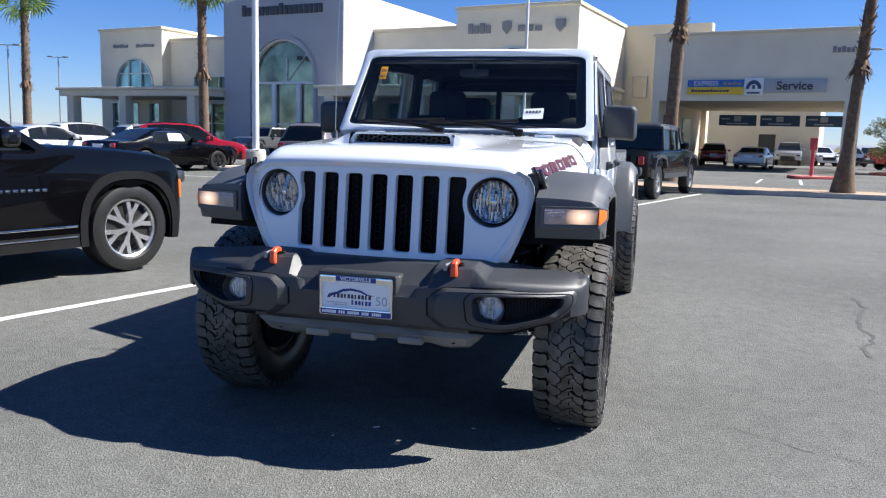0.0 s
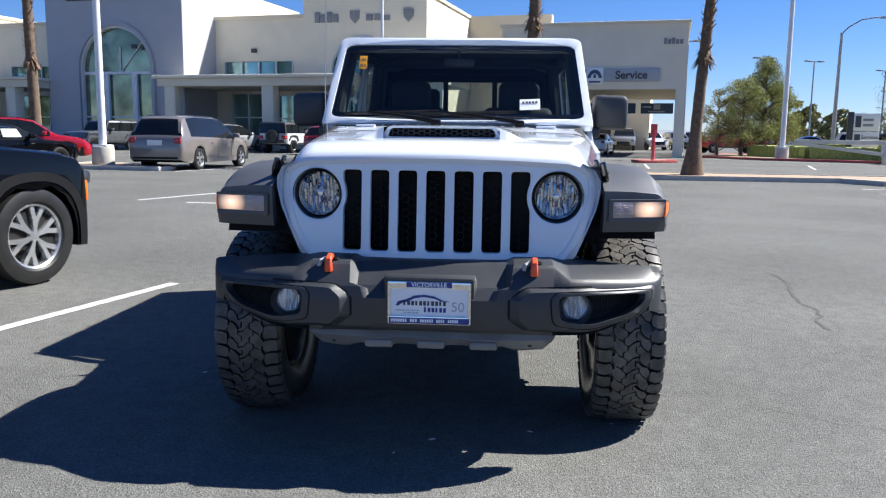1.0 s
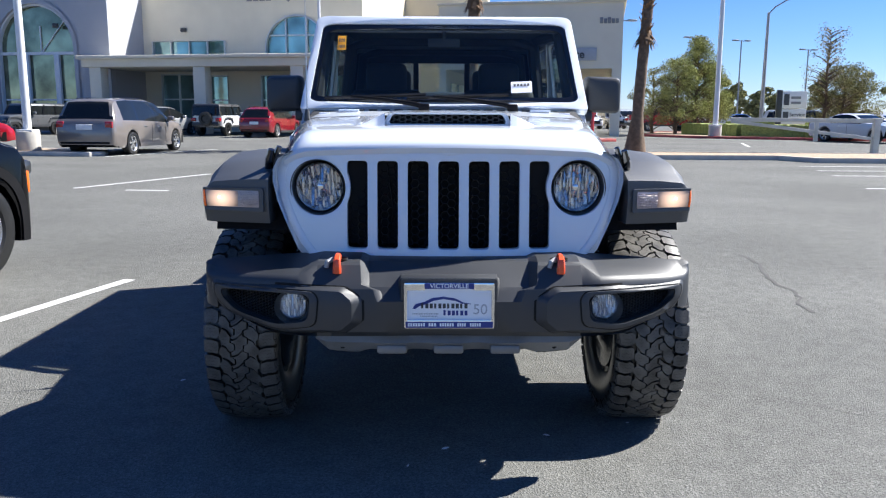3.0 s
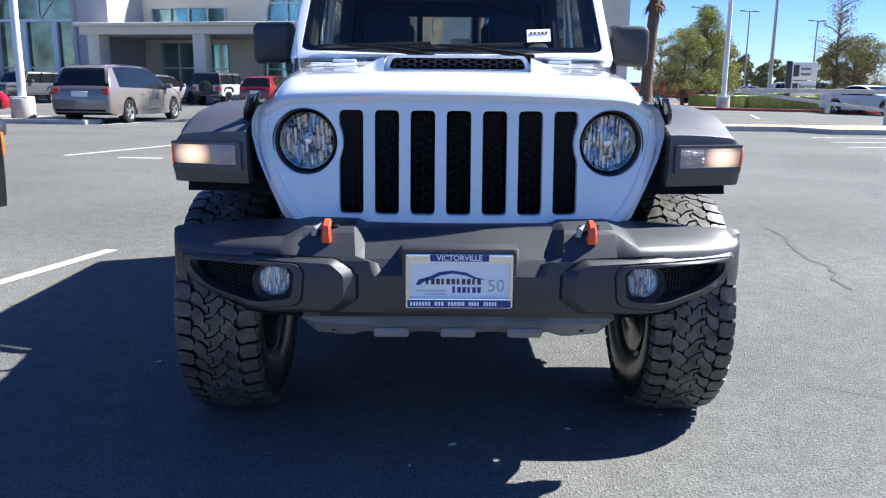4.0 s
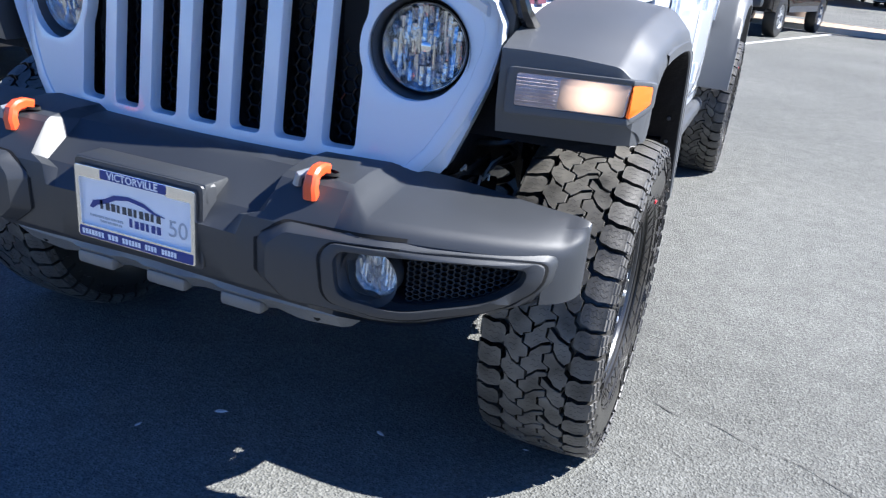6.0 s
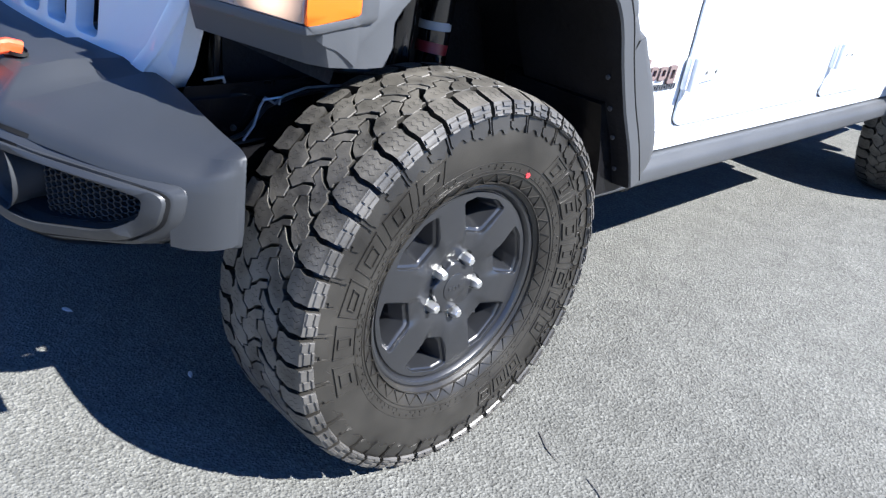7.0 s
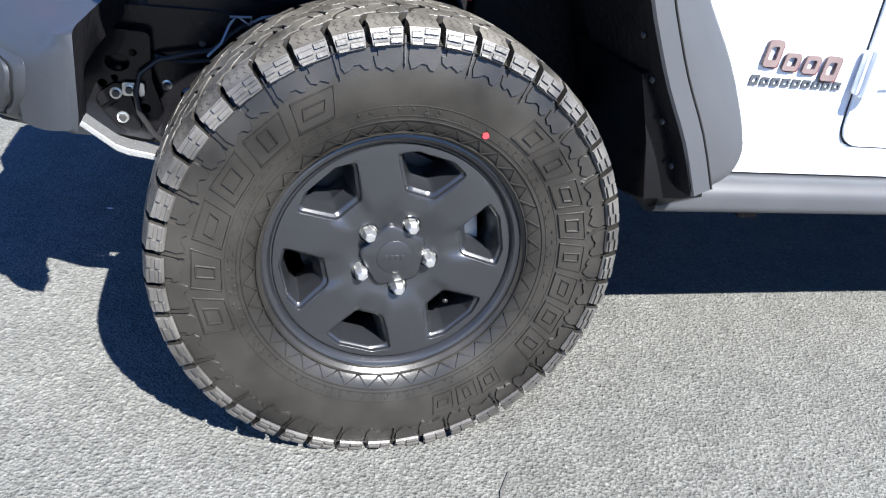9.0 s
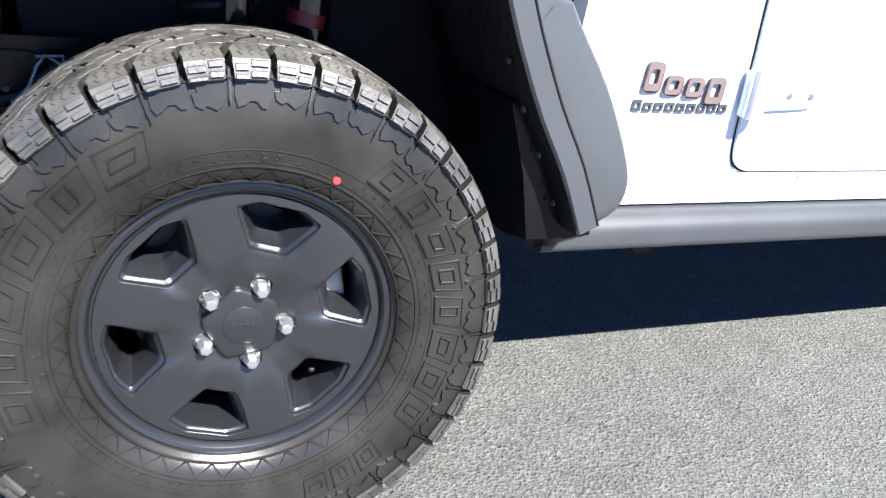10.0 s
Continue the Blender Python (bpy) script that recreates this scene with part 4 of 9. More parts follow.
def shoulder(bm, poly, s, lift, mi):
    """A side block on either face of the tyre."""
    before = len(bm.verts)
    side_block(bm, poly, lift, mi)
    if s < 0:
        bm.verts.ensure_lookup_table()
        for v in list(bm.verts)[before:]:
            v.co.x = -v.co.x


# the inner rows: zigzag grooves part them, so that their blocks lock into one another
TREAD_ROWS = [(-0.0755, 0.0045, 0.0), (-0.0265, 0.0085, 0.30), (0.0245, 0.0085, 0.72), (0.0755, 0.0045, 0.5)]
KNEES = (0.0, 0.37, 0.50, 0.87)


def zigzag(t):
    """A wave with flat tops and slanted flanks, of period one."""
    t %= 1.0
    if t < 0.37:
        return 1.0
    if t < 0.50:
        return 1.0 - 2.0 * (t - 0.37) / 0.13
    return -1.0 if t < 0.87 else -1.0 + 2.0 * (t - 0.87) / 0.13


def row_edge(row, t):
    c, amp, phase = TREAD_ROWS[row]
    return c + amp * zigzag(t + phase)


def row_cut(row, t0, f):
    """The kinked groove across a row, f from its lower to its upper edge."""
    lean = (0.34, -0.30, 0.34)[row]
    return t0 + lean * (f - 0.5) + (0.10, -0.10, 0.10)[row] * (1.0 if 0.42 < f < 0.9 else (-1.0 if f < 0.3 else 0.0))


def inner_block(row, t0, t1):
    """The outline of one block, as (place along the tread in pitches, place across it)."""
    gap, half = 0.050, 0.0024
    loop = []
    lo0, lo1 = row_cut(row, t0, 0.0) + gap, row_cut(row, t1, 0.0) - gap
    hi0, hi1 = row_cut(row, t0, 1.0) + gap, row_cut(row, t1, 1.0) - gap

    def along(edge, a, b):
        phase = TREAD_ROWS[edge][2]
        knees = [k + e - phase for k in range(-3, N_LUG + 4) for e in KNEES]
        return [a] + [t for t in sorted(knees) if a + 0.03 < t < b - 0.03] + [b]

    loop += [(t, row_edge(row, t) + half) for t in along(row, lo0, lo1)]
    x0, x1 = row_edge(row, lo1), row_edge(row + 1, hi1)
    loop += [(row_cut(row, t1, f) - gap, x0 + (x1 - x0) * f) for f in (0.30, 0.46, 0.88)]
    loop += [(t, row_edge(row + 1, t) - half) for t in reversed(along(row + 1, hi0, hi1))]
    x0, x1 = row_edge(row, lo0), row_edge(row + 1, hi0)
    loop += [(row_cut(row, t0, f) + gap, x0 + (x1 - x0) * f) for f in (0.88, 0.46, 0.30)]
    return loop


N_LUG = 44


def shoulder_lug(bm, o, step, s, odd):
    """One lug from the crown over the shoulder: wavy flanks, a stepped inner end, two tiers of small pads on its side."""
    lift = 0.0115
    a0, a1 = (-0.41, 0.40) if odd else (-0.42, 0.43)
    rows = [(0.0765 if odd else 0.0800, crown_r(0.078) + lift, -0.22, 0.20), (0.0825, crown_r(0.083) + lift, a0 + 0.03, a1 - 0.10), (0.094, crown_r(0.094) + lift, a0 - 0.04, a1 - 0.05), (0.108, crown_r(0.108) + lift, a0 + 0.05, a1 + 0.03), (0.120, crown_r(0.120) + lift, a0 + 0.02, a1 + 0.0), (0.1295, crown_r(0.1295) + lift, a0, a1),
            (0.1335, 0.4045, a0, a1), (0.1365, 0.3985, a0, a1), (0.1390, 0.3920, a0, a1 - 0.01), (0.1412, 0.3860, a0 + 0.01, a1 - 0.01), (0.1425, 0.3800, a0 + 0.02, a1 - 0.02), (0.1385, 0.3770, a0 + 0.02, a1 - 0.02)]
    vs = []
    for k, (x, r, a, b) in enumerate(rows):
        dx, dr = (0.0, 0.020) if k < 5 else ((0.010, 0.014) if k == 5 else (0.016, 0.002))
        pts = [(x - dx, r - dr, a - 0.02), (x, r, a), (x, r, b), (x - dx, r - dr, b + 0.02)]
        vs.append([bm.verts.new(cyl_point(s * px, pr, o + step * pa)) for px, pr, pa in pts])
    for k, (p, q) in enumerate(zip(vs, vs[1:])):
        for j in range(3):
            bm.faces.new((p[j], p[j + 1], q[j + 1], q[j])).material_index = (1 if k < 6 else 3) if j == 1 else 0
    bm.faces.new(vs[0]).material_index = 0
    bm.faces.new(vs[-1]).material_index = 0
    # pads in two columns, proud by turns
    mid = (a0 + a1) / 2 + (0.04 if odd else -0.05)
    for c0, c1, tiers in ((a0 + 0.03, mid - 0.02, ((0.4030, 0.3955), (0.3900, 0.3830))), (mid + 0.02, a1 - 0.04, ((0.3985, 0.3905), (0.3850, 0.3805)))):
        for r1, r0 in tiers:
            loop = []
            for r in (r1, r0):
                x = 0.1335 + (0.4045 - r) * 0.37
                loop.append([(x, r), (x + 0.0042, r + (0.0006 if r == r0 else -0.0006))])
            (ta, tb), (ba, bb) = loop
            q = [bm.verts.new(cyl_point(s * px, pr, o + step * pa)) for px, pr, pa in ((*ta, c0), (*ta, c1), (*ba, c1), (*ba, c0), (*tb, c0 + 0.015), (*tb, c1 - 0.015), (*bb, c1 - 0.015), (*bb, c0 + 0.015))]
            for i in range(4):
                j = (i + 1) % 4
                bm.faces.new((q[i], q[j], q[4 + j], q[4 + i])).material_index = 3
            bm.faces.new(q[4:]).material_index = 3


def apron(bm, o, step, s, kind):
    """The scalloped flap under a pair of lugs: two flat tongues with a wavy foot, a hooked slot between them and a thin rib at its edge."""
    h = 0.003 * (kind % 3 - 1)
    left = [(-0.42, 0.3795), (0.30, 0.3795), (0.30, 0.3655), (0.44, 0.3655), (0.44, 0.362), (0.40, 0.352 + h), (0.22, 0.3465 + h), (0.10, 0.3505 + h), (-0.16, 0.3430 + h), (-0.30, 0.3490 + h), (-0.42, 0.3600)]
    right = [(0.46, 0.3795), (1.40, 0.3795), (1.44, 0.3585), (1.36, 0.3460 - h), (1.18, 0.3490 - h), (1.02, 0.3545 - h), (0.84, 0.3535 - h), (0.72, 0.3455 - h), (0.58, 0.3445 - h), (0.46, 0.3545)]
    for poly in (left, right):
        shoulder(bm, [(o + step * t, r) for t, r in poly], s, lambda r: 0.0040, 0)
    for t, r0 in ((-0.50, 0.3505), (1.485, 0.3440 + h)):
        shoulder(bm, [(o + step * (t - 0.022), 0.392), (o + step * (t + 0.022), 0.392), (o + step * (t + 0.052), r0), (o + step * (t + 0.022), r0)], s, lambda r: 0.0066, 0)


def ridge(bm, loop, r_of, half=0.0011, lift=0.0024):
    """A thin raised outline on the sidewall along a closed loop of (angle, radius)."""
    n = len(loop)
    c = (sum(p[0] for p in loop) / n, sum(p[1] for p in loop) / n)
    rows = []
    for i, (a, r) in enumerate(loop):
        d = Vector(((a - c[0]) * 0.31, r - c[1]))
        d = d.normalized() if d.length > 1e-6 else Vector((0, 0))
        rows.append([bm.verts.new(cyl_point(side_x(r + d.y * k) + up, r + d.y * k, a + d.x * k / 0.31)) for k, up in ((half * 2, -0.001), (half, lift), (-half, lift), (-half * 2, -0.001))])
    for i in range(n):
        p, q = rows[i], rows[(i + 1) % n]
        for j in range(3):
            bm.faces.new((p[j], p[j + 1], q[j + 1], q[j])).material_index = r_of


def build_tyre(parent):
    bm = new_bm()
    prof = [(0.095, 0.226), (0.108, 0.228), (0.118, 0.240), (0.121, 0.243), (0.130, 0.26), (0.1395, 0.30), (0.141, 0.33), (0.1375, 0.36), (0.1300, 0.382), (0.119, 0.389), (0.09, 0.393), (0.04, 0.3965)]
    full = prof + [(0.0, 0.397)] + [(-x, r) for x, r in reversed(prof)]
    revolve(bm, full, 96)
    step = 2 * math.pi / N_LUG
    rng = random.Random(5)
    for i in range(N_LUG):
        a = i * step
        for s in (1, -1):
            o = a + (0 if s > 0 else step * 0.5)
            shoulder_lug(bm, o, step, s, i % 2)
            if i % 2 == 0:
                apron(bm, o, step, s, i // 2)
            for f in (-0.24, -0.01, 0.22):
                sipe(bm, [(o + step * (f + 0.045 * (-1) ** m), s * (0.088 + 0.0075 * m)) for m in range(6)])
        # three interlocking rows between the shoulders
        for row, phase in ((0, 0.22), (1, 0.60), (2, 0.93)):
            loop = inner_block(row, i + phase + 0.06 * (-1) ** i, i + 1 + phase - 0.06 * (-1) ** i)
            tread_block(bm, [(step * t + step * 0.022 * rng.uniform(-1, 1), x + 0.0008 * rng.uniform(-1, 1)) for t, x in loop], 0.0115 + 0.0005 * rng.uniform(-1, 0.5))
            mid, x0 = sum(p[0] for p in loop) / len(loop), (row_edge(row, i + 0.5) + row_edge(row + 1, i + 0.5)) / 2
            for f in (-0.20, 0.02, 0.23):
                sipe(bm, [(step * (mid + f + 0.04 * (-1) ** m), x0 + 0.0062 * (m - 1.5)) for m in range(4)])
    # two arcs of slanted raised outlines, a rim guard of small ribs, and faint rings
    for start, count, pitch, lo, hi in ((radians(203), 6, -radians(15.2), 0.291, 0.338), (radians(56), 8, -radians(11.6), 0.291, 0.336), (radians(-46), 3, -radians(9), 0.293, 0.330)):
        for k in range(count):
            a0 = start + pitch * k
            w, lean = abs(pitch) * 0.78, 0.16 * abs(pitch)
            mark = [(a0, lo), (a0 - w, lo), (a0 - w - lean, hi), (a0 - lean, hi)]
            c = (sum(p[0] for p in mark) / 4, sum(p[1] for p in mark) / 4)
            side_block(bm, mark, 0.0014)
            ridge(bm, mark, 0, 0.0009, 0.0034)
            f, g = ((0.45, 0.5), (0.30, 0.62), (0.55, 0.35))[k % 3]
            ridge(bm, [(c[0] + (a - c[0]) * f, c[1] + (r - c[1]) * g) for a, r in mark], 0, 0.0009, 0.0034)
    for k in range(76):
        a = 2 * math.pi * k / 76
        z = 0.041 if k % 2 else -0.041
        side_block(bm, [(a - z, 0.2365), (a - z + 0.009, 0.2365), (a + z + 0.009, 0.2575), (a + z, 0.2575)], 0.0016, 0)
    for r0, h in ((0.2345, 0.0022), (0.2595, 0.0022), (0.2665, 0.0014), (0.2845, 0.0012), (0.3795, 0.0062)):
        prof = [(side_x(r0) - 0.002, r0 - 0.0006), (side_x(r0) + h, r0 + 0.0004), (side_x(r0) + h, r0 + 0.0014), (side_x(r0) - 0.002, r0 + 0.0024)]
        revolve(bm, prof, 96)
    # small raised marks between the rings
    for lo, hi, count in ((0.2690, 0.2735, 110), (0.2768, 0.2805, 80)):
        for k in range(count):
            a = 2 * math.pi * k / count + 0.01 * rng.random()
            if rng.random() < 0.28:
                continue
            w = 0.022 * rng.uniform(0.4, 1.4)
            side_block(bm, [(a, lo), (a + w, lo), (a + w, hi), (a, hi)], 0.0015, 0)
    for v in bm.verts:
        v.co.y, v.co.z = v.co.y * GROW, v.co.z * GROW
        v.co.z = max(v.co.z, -HUB_Z)
    return part("tyre", bm, ["rubber", "tread", "dark_hole", "shoulder_rubber"], parent, sharp=28)


POCKET_TURN, NUT_R = 14, 0.0655


def face_x(u, v):
    """How far out the wheel's face stands: flat spokes, a dish round the hub, saddles that dip towards each pocket."""
    r = math.hypot(u, v)
    x = lerp_at([(0.0, 0.084), (0.05, 0.084), (0.068, 0.0855), (0.083, 0.0905), (0.10, 0.0955), (0.115, 0.0978), (0.16, 0.0988), (0.20, 0.0975), (0.23, 0.0955)], r)
    t = (math.degrees(math.atan2(v, u)) - POCKET_TURN + 30) % 60 - 30
    return x - 0.0075 * smooth_step(0.078, 0.119, r) * (1 - smooth_step(0.126, 0.150, r)) * (1 - smooth_step(9, 17.5, abs(t)))


def build_rim(parent):
    bm = new_bm()
    pockets, throats = [], []
    for k in range(6):
        c = radians(POCKET_TURN + 60 * k)

        def pol(t, r):
            return (r * math.cos(c + t), r * math.sin(c + t))

        pockets.append(rounded([pol(-0.07, 0.1215), pol(0.07, 0.1215), pol(0.225, 0.1240), pol(0.352, 0.1985), pol(0.17, 0.2055), pol(-0.17, 0.2055), pol(-0.352, 0.1985), pol(-0.225, 0.1240)], [0.003, 0.003, 0.008, 0.009, 0.004, 0.004, 0.009, 0.008], 3))
        throats.append(rounded([pol(-0.05, 0.1440), pol(0.05, 0.1440), pol(0.135, 0.1455), pol(0.248, 0.1870), pol(0.12, 0.1925), pol(-0.12, 0.1925), pol(-0.248, 0.1870), pol(-0.135, 0.1455)], [0.003, 0.003, 0.006, 0.007, 0.003, 0.003, 0.007, 0.006], 3))
    disc = circle(0, 0, 0.214, 84)
    wells = [circle(NUT_R * math.cos(radians(66 + 72 * k)), NUT_R * math.sin(radians(66 + 72 * k)), 0.0185, 20) for k in range(5)]
    sheet(bm, disc, pockets + wells, lambda u, v, d: (face_x(u, v), u, v), 0, step=0.0088)
    for big, small in zip(pockets, throats):
        steps = ((0.0, 0.0), (0.05, -0.0005), (0.10, -0.0022), (0.16, -0.0075), (0.40, -0.0100), (0.45, -0.0112), (0.50, -0.0150), (0.78, -0.032))
        rings = []
        for f, dx in steps:
            loop = [tuple(Vector(b).lerp(Vector(s), f)) for b, s in zip(big, small)]
            rings.append([(face_x(*b) + dx, u, v) for (u, v), b in zip(loop, big)])
        rings += [[(0.050, u, v) for u, v in small], [(0.0, u, v) for u, v in small]]
        loft(bm, rings, caps=False)
    for well in wells:
        c = sum((Vector(p) for p in well), Vector((0, 0))) / len(well)
        loft(bm, [[(face_x(u, v) - dx, c.x + (u - c.x) * f, c.y + (v - c.y) * f) for u, v in well] for dx, f in ((0.0, 1.0), (0.003, 0.93), (0.016, 0.88), (0.018, 0.1))], caps=False)
    bmesh.ops.remove_doubles(bm, verts=bm.verts, dist=2e-4)
    star = rounded([(0.067 * math.cos(radians(102 + 72 * k)), 0.067 * math.sin(radians(102 + 72 * k))) for k in range(5)], 0.014, 4)
    loft(bm, [[(x, u * f, v * f) for u, v in star] for x, f in ((0.082, 1.02), (0.0920, 0.98), (0.0945, 0.94), (0.0955, 0.89), (0.0960, 0.2))])
    revolve(bm, [(0.0958, 0.214), (0.0945, 0.2148), (0.0915, 0.2158), (0.0915, 0.2180), (0.0975, 0.2198), (0.1035, 0.2245), (0.1055, 0.230), (0.104, 0.2355), (0.094, 0.237)], 96)
    rim = part("rim", bm, "rim", parent, "satin black six-spoke alloy rim", sharp=26)
    bm = new_bm()
    revolve(bm, [(0.064, 0.217), (0.03, 0.212), (-0.10, 0.205), (-0.11, 0.23)], 64)
    part("barrel", bm, "chassis", parent)
    # dark disc added across the wheel's inner side, in place of the shade there
    bm = new_bm()
    revolve(bm, [(-0.095, 0.0), (-0.095, 0.195), (-0.102, 0.206), (-0.116, 0.206), (-0.120, 0.12), (-0.135, 0.09), (-0.135, 0.0)], 40)
    part("shade_disc", bm, "chassis", parent)
    bm = new_bm()
    revolve(bm, [(0.0, 0.0), (0.0, 0.06), (-0.01, 0.07), (-0.01, 0.165), (-0.035, 0.165), (-0.035, 0.0)], 48)
    part("brake_disc", bm, "brake", parent)
    bm = new_bm()
    box(bm, -0.05, 0.022, 0.10, 0.178, -0.04, 0.06, 0.01, m=Matrix.Rotation(radians(10), 4, "X"))
    part("brake_caliper", bm, "caliper", parent)
    bm = new_bm()
    revolve(bm, [(0.0978, 0.0), (0.0978, 0.0302), (0.0970, 0.0318), (0.090, 0.0322)], 40)
    cap = part("centre_cap", bm, "rim", parent)
    bm = new_bm()
    for k in range(4):
        box(bm, 0.0977, 0.0988, -0.019 + 0.010 * k, -0.0115 + 0.010 * k, -0.0045, 0.0045, 0.0006)
    part("cap_emboss", bm, "rim", parent)
    bm = new_bm()
    revolve(bm, [(0.030, 0.002), (0.045, 0.006), (0.062, 0.0055), (0.064, 0.003), (0.066, 0.0)], 12, Matrix.Translation((0, 0.165 * math.cos(radians(-44)), 0.165 * math.sin(radians(-44)))))
    part("valve_stem", bm, "rubber", parent)
    for k in range(5):
        a = radians(66 + 72 * k)
        bm = new_bm()
        hexa = [(0.0128 * math.cos(math.pi * j / 3 + 0.35 * k), 0.0128 * math.sin(math.pi * j / 3 + 0.35 * k)) for j in range(6)]
        loft(bm, [[(x, u * f, v * f) for u, v in hexa] for x, f in ((0.070, 1.0), (0.0985, 1.0), (0.1005, 0.97), (0.1085, 0.74), (0.1100, 0.62), (0.1104, 0.1))])
        revolve(bm, [(0.080, 0.0125), (0.0845, 0.0150), (0.0825, 0.0162), (0.074, 0.0162)], 20)
        bmesh.ops.transform(bm, matrix=Matrix.Translation((0, NUT_R * math.cos(a), NUT_R * math.sin(a))), verts=bm.verts)
        part("lug_nut", bm, "nut", parent, sharp=20)
    return rim


def wheel_at(x, y, turn):
    w = new("wheel")
    w.parent = jeep
    w.matrix_local = pose(x, y, HUB_Z, 0, 0, turn)
    return w


first = wheel_at(TRACK, 0, 0)
build_tyre(first)
build_rim(first)
bm = new_bm()
side_block(bm, [(radians(63.5) + 0.022 * math.cos(t), 0.276 + 0.006 * math.sin(t)) for t in [k * math.pi / 6 for k in range(12)]], 0.0012)
part("paint_dot", bm, "red_dot", first)
for x, y, turn in ((-TRACK, 0, 180), (TRACK, WHEELBASE, 0), (-TRACK, WHEELBASE, 180)):
    w = copy_thing(first, pose(x, y, HUB_Z, 0, 0, turn))
    w.parent = jeep


# ---- hood ----
def hood_half(y):
    return lerp_at([(-0.55, 0.612), (-0.40, 0.634), (0.55, 0.778), (0.9, 0.782)], y)


def hood_z(x, y):
    w = hood_half(y)
    t = abs(x) / w
    edge = lerp_at([(-0.512, 1.135), (-0.32, 1.122), (0.62, 1.158)], y)
    z = lerp_at([(-0.512, 1.186), (-0.506, 1.199), (-0.492, 1.213), (-0.47, 1.226), (-0.42, 1.246), (-0.36, 1.258), (-0.2, 1.268), (0.1, 1.281), (0.5, 1.300), (0.92, 1.315)], y)
    z -= 0.022 * t * t
    k = smooth_step(0.80, 1.0, t)
    z = z + (edge - z) * (1 - math.sqrt(max(0.0, 1 - k * k)))
    b = smooth_step(0.38, 0.225, abs(x)) * smooth_step(-0.236, -0.216, y) * lerp_at([(-0.2, 0.050), (0.2, 0.040), (0.8, 0.012)], y)
    return z + b


def nose_sweep(x):
    return 0.19 * x * x


bm = new_bm()
ys = [-0.512, -0.510, -0.506, -0.50, -0.492, -0.482, -0.47, -0.45, -0.42, -0.38, -0.34, -0.3, -0.27, -0.237, -0.216, -0.205, -0.19, -0.15] + [-0.1 + 0.08 * k for k in range(9)] + [0.60]
ts = [-1, -0.995, -0.98, -0.96, -0.93, -0.9, -0.86, -0.82] + [-0.76 + 0.038 * k for k in range(41)] + [0.82, 0.86, 0.9, 0.93, 0.96, 0.98, 0.995, 1]


def hood_place(t, y):
    x = t * hood_half(y)
    fade = max(0.0, 1 - (y + 0.512) / 0.5)
    return (x, y + nose_sweep(x) * fade, hood_z(x, y))


grid = [[bm.verts.new(hood_place(t, y)) for t in ts] for y in ys]
for a, b in zip(grid, grid[1:]):
    for k in range(len(ts) - 1):
        c = sum((v.co for v in (a[k], a[k + 1], b[k], b[k + 1])), Vector()) / 4
        if -0.236 < c.y < -0.217 and abs(c.x) < 0.25:
            continue
        bm.faces.new((a[k], a[k + 1], b[k + 1], b[k]))
for k in (0, -1):
    low = [bm.verts.new(row[k].co + Vector((0, 0, -0.02))) for row in grid]
    for i in range(len(grid) - 1):
        bm.faces.new((grid[i][k], grid[i + 1][k], low[i + 1], low[i]))
low = [bm.verts.new(v.co + Vector((0, 0.012, -0.02))) for v in grid[0]]
for k in range(len(ts) - 1):
    bm.faces.new((grid[0][k], grid[0][k + 1], low[k + 1], low[k]))
part("hood", bm, "white", jeep, sharp=50)

# hood scoop: raised surround with a honeycomb insert
scoop = rounded([(-0.262, 1.262), (0.262, 1.262), (0.236, 1.316), (-0.236, 1.316)], [0.025, 0.025, 0.02, 0.02], 5)
mouth = rounded([(-0.238, 1.270), (0.238, 1.270), (0.222, 1.307), (-0.222, 1.307)], [0.016, 0.016, 0.014, 0.014], 5)


def scoop_at(u, v, d):
    return (u, -0.232 + 0.35 * (v - 1.262) + d + 0.25 * u * u, v)


bm = new_bm()
sheet(bm, scoop, [mouth], scoop_at, 0.05)
bevel_sharp(bm, 0.004, 2, 60)
bezel = part("hood_scoop", bm, "white", jeep)
bm = new_bm()
sheet(bm, mouth, [], lambda u, v, d: scoop_at(u, v, 0.045 + d), 0.004)
part("scoop_back", bm, "dark_hole", bezel)


def honeycomb(bm, u0, u1, v0, v1, s, ok, at, depth=0.008, wall=0.2, sx=1.0):
    """A net of hexagonal rings with the cell radius s."""
    dx, dy = s * 1.5 * sx, s * math.sqrt(3)
    i, u = 0, u0
    while u < u1:
        v = v0 + (dy / 2 if i % 2 else 0)
        while v < v1:
            if ok(u, v):
                ring = [(s * sx * math.cos(math.pi * k / 3), s * math.sin(math.pi * k / 3)) for k in range(6)]
                out = [bm.verts.new(at(u + a * 1.02, v + b * 1.02, 0)) for a, b in ring]
                inn = [bm.verts.new(at(u + a * (1 - wall), v + b * (1 - wall), 0.001)) for a, b in ring]
                deep = [bm.verts.new(at(u + a * (1 - wall) * 0.92, v + b * (1 - wall) * 0.92, depth)) for a, b in ring]
                for k in range(6):
                    j = (k + 1) % 6
                    bm.faces.new((out[k], out[j], inn[j], inn[k]))
                    bm.faces.new((inn[k], inn[j], deep[j], deep[k]))
            v += dy
        u += dx
        i += 1
    return bm


bm = new_bm()
honeycomb(bm, -0.23, 0.235, 1.268, 1.312, 0.0105, lambda u, v: inside((u, v), mouth), lambda u, v, d: scoop_at(u, v, 0.02 + d), 0.012, 0.2, 1.5)
part("scoop_mesh", bm, "plastic", bezel, smooth=False)

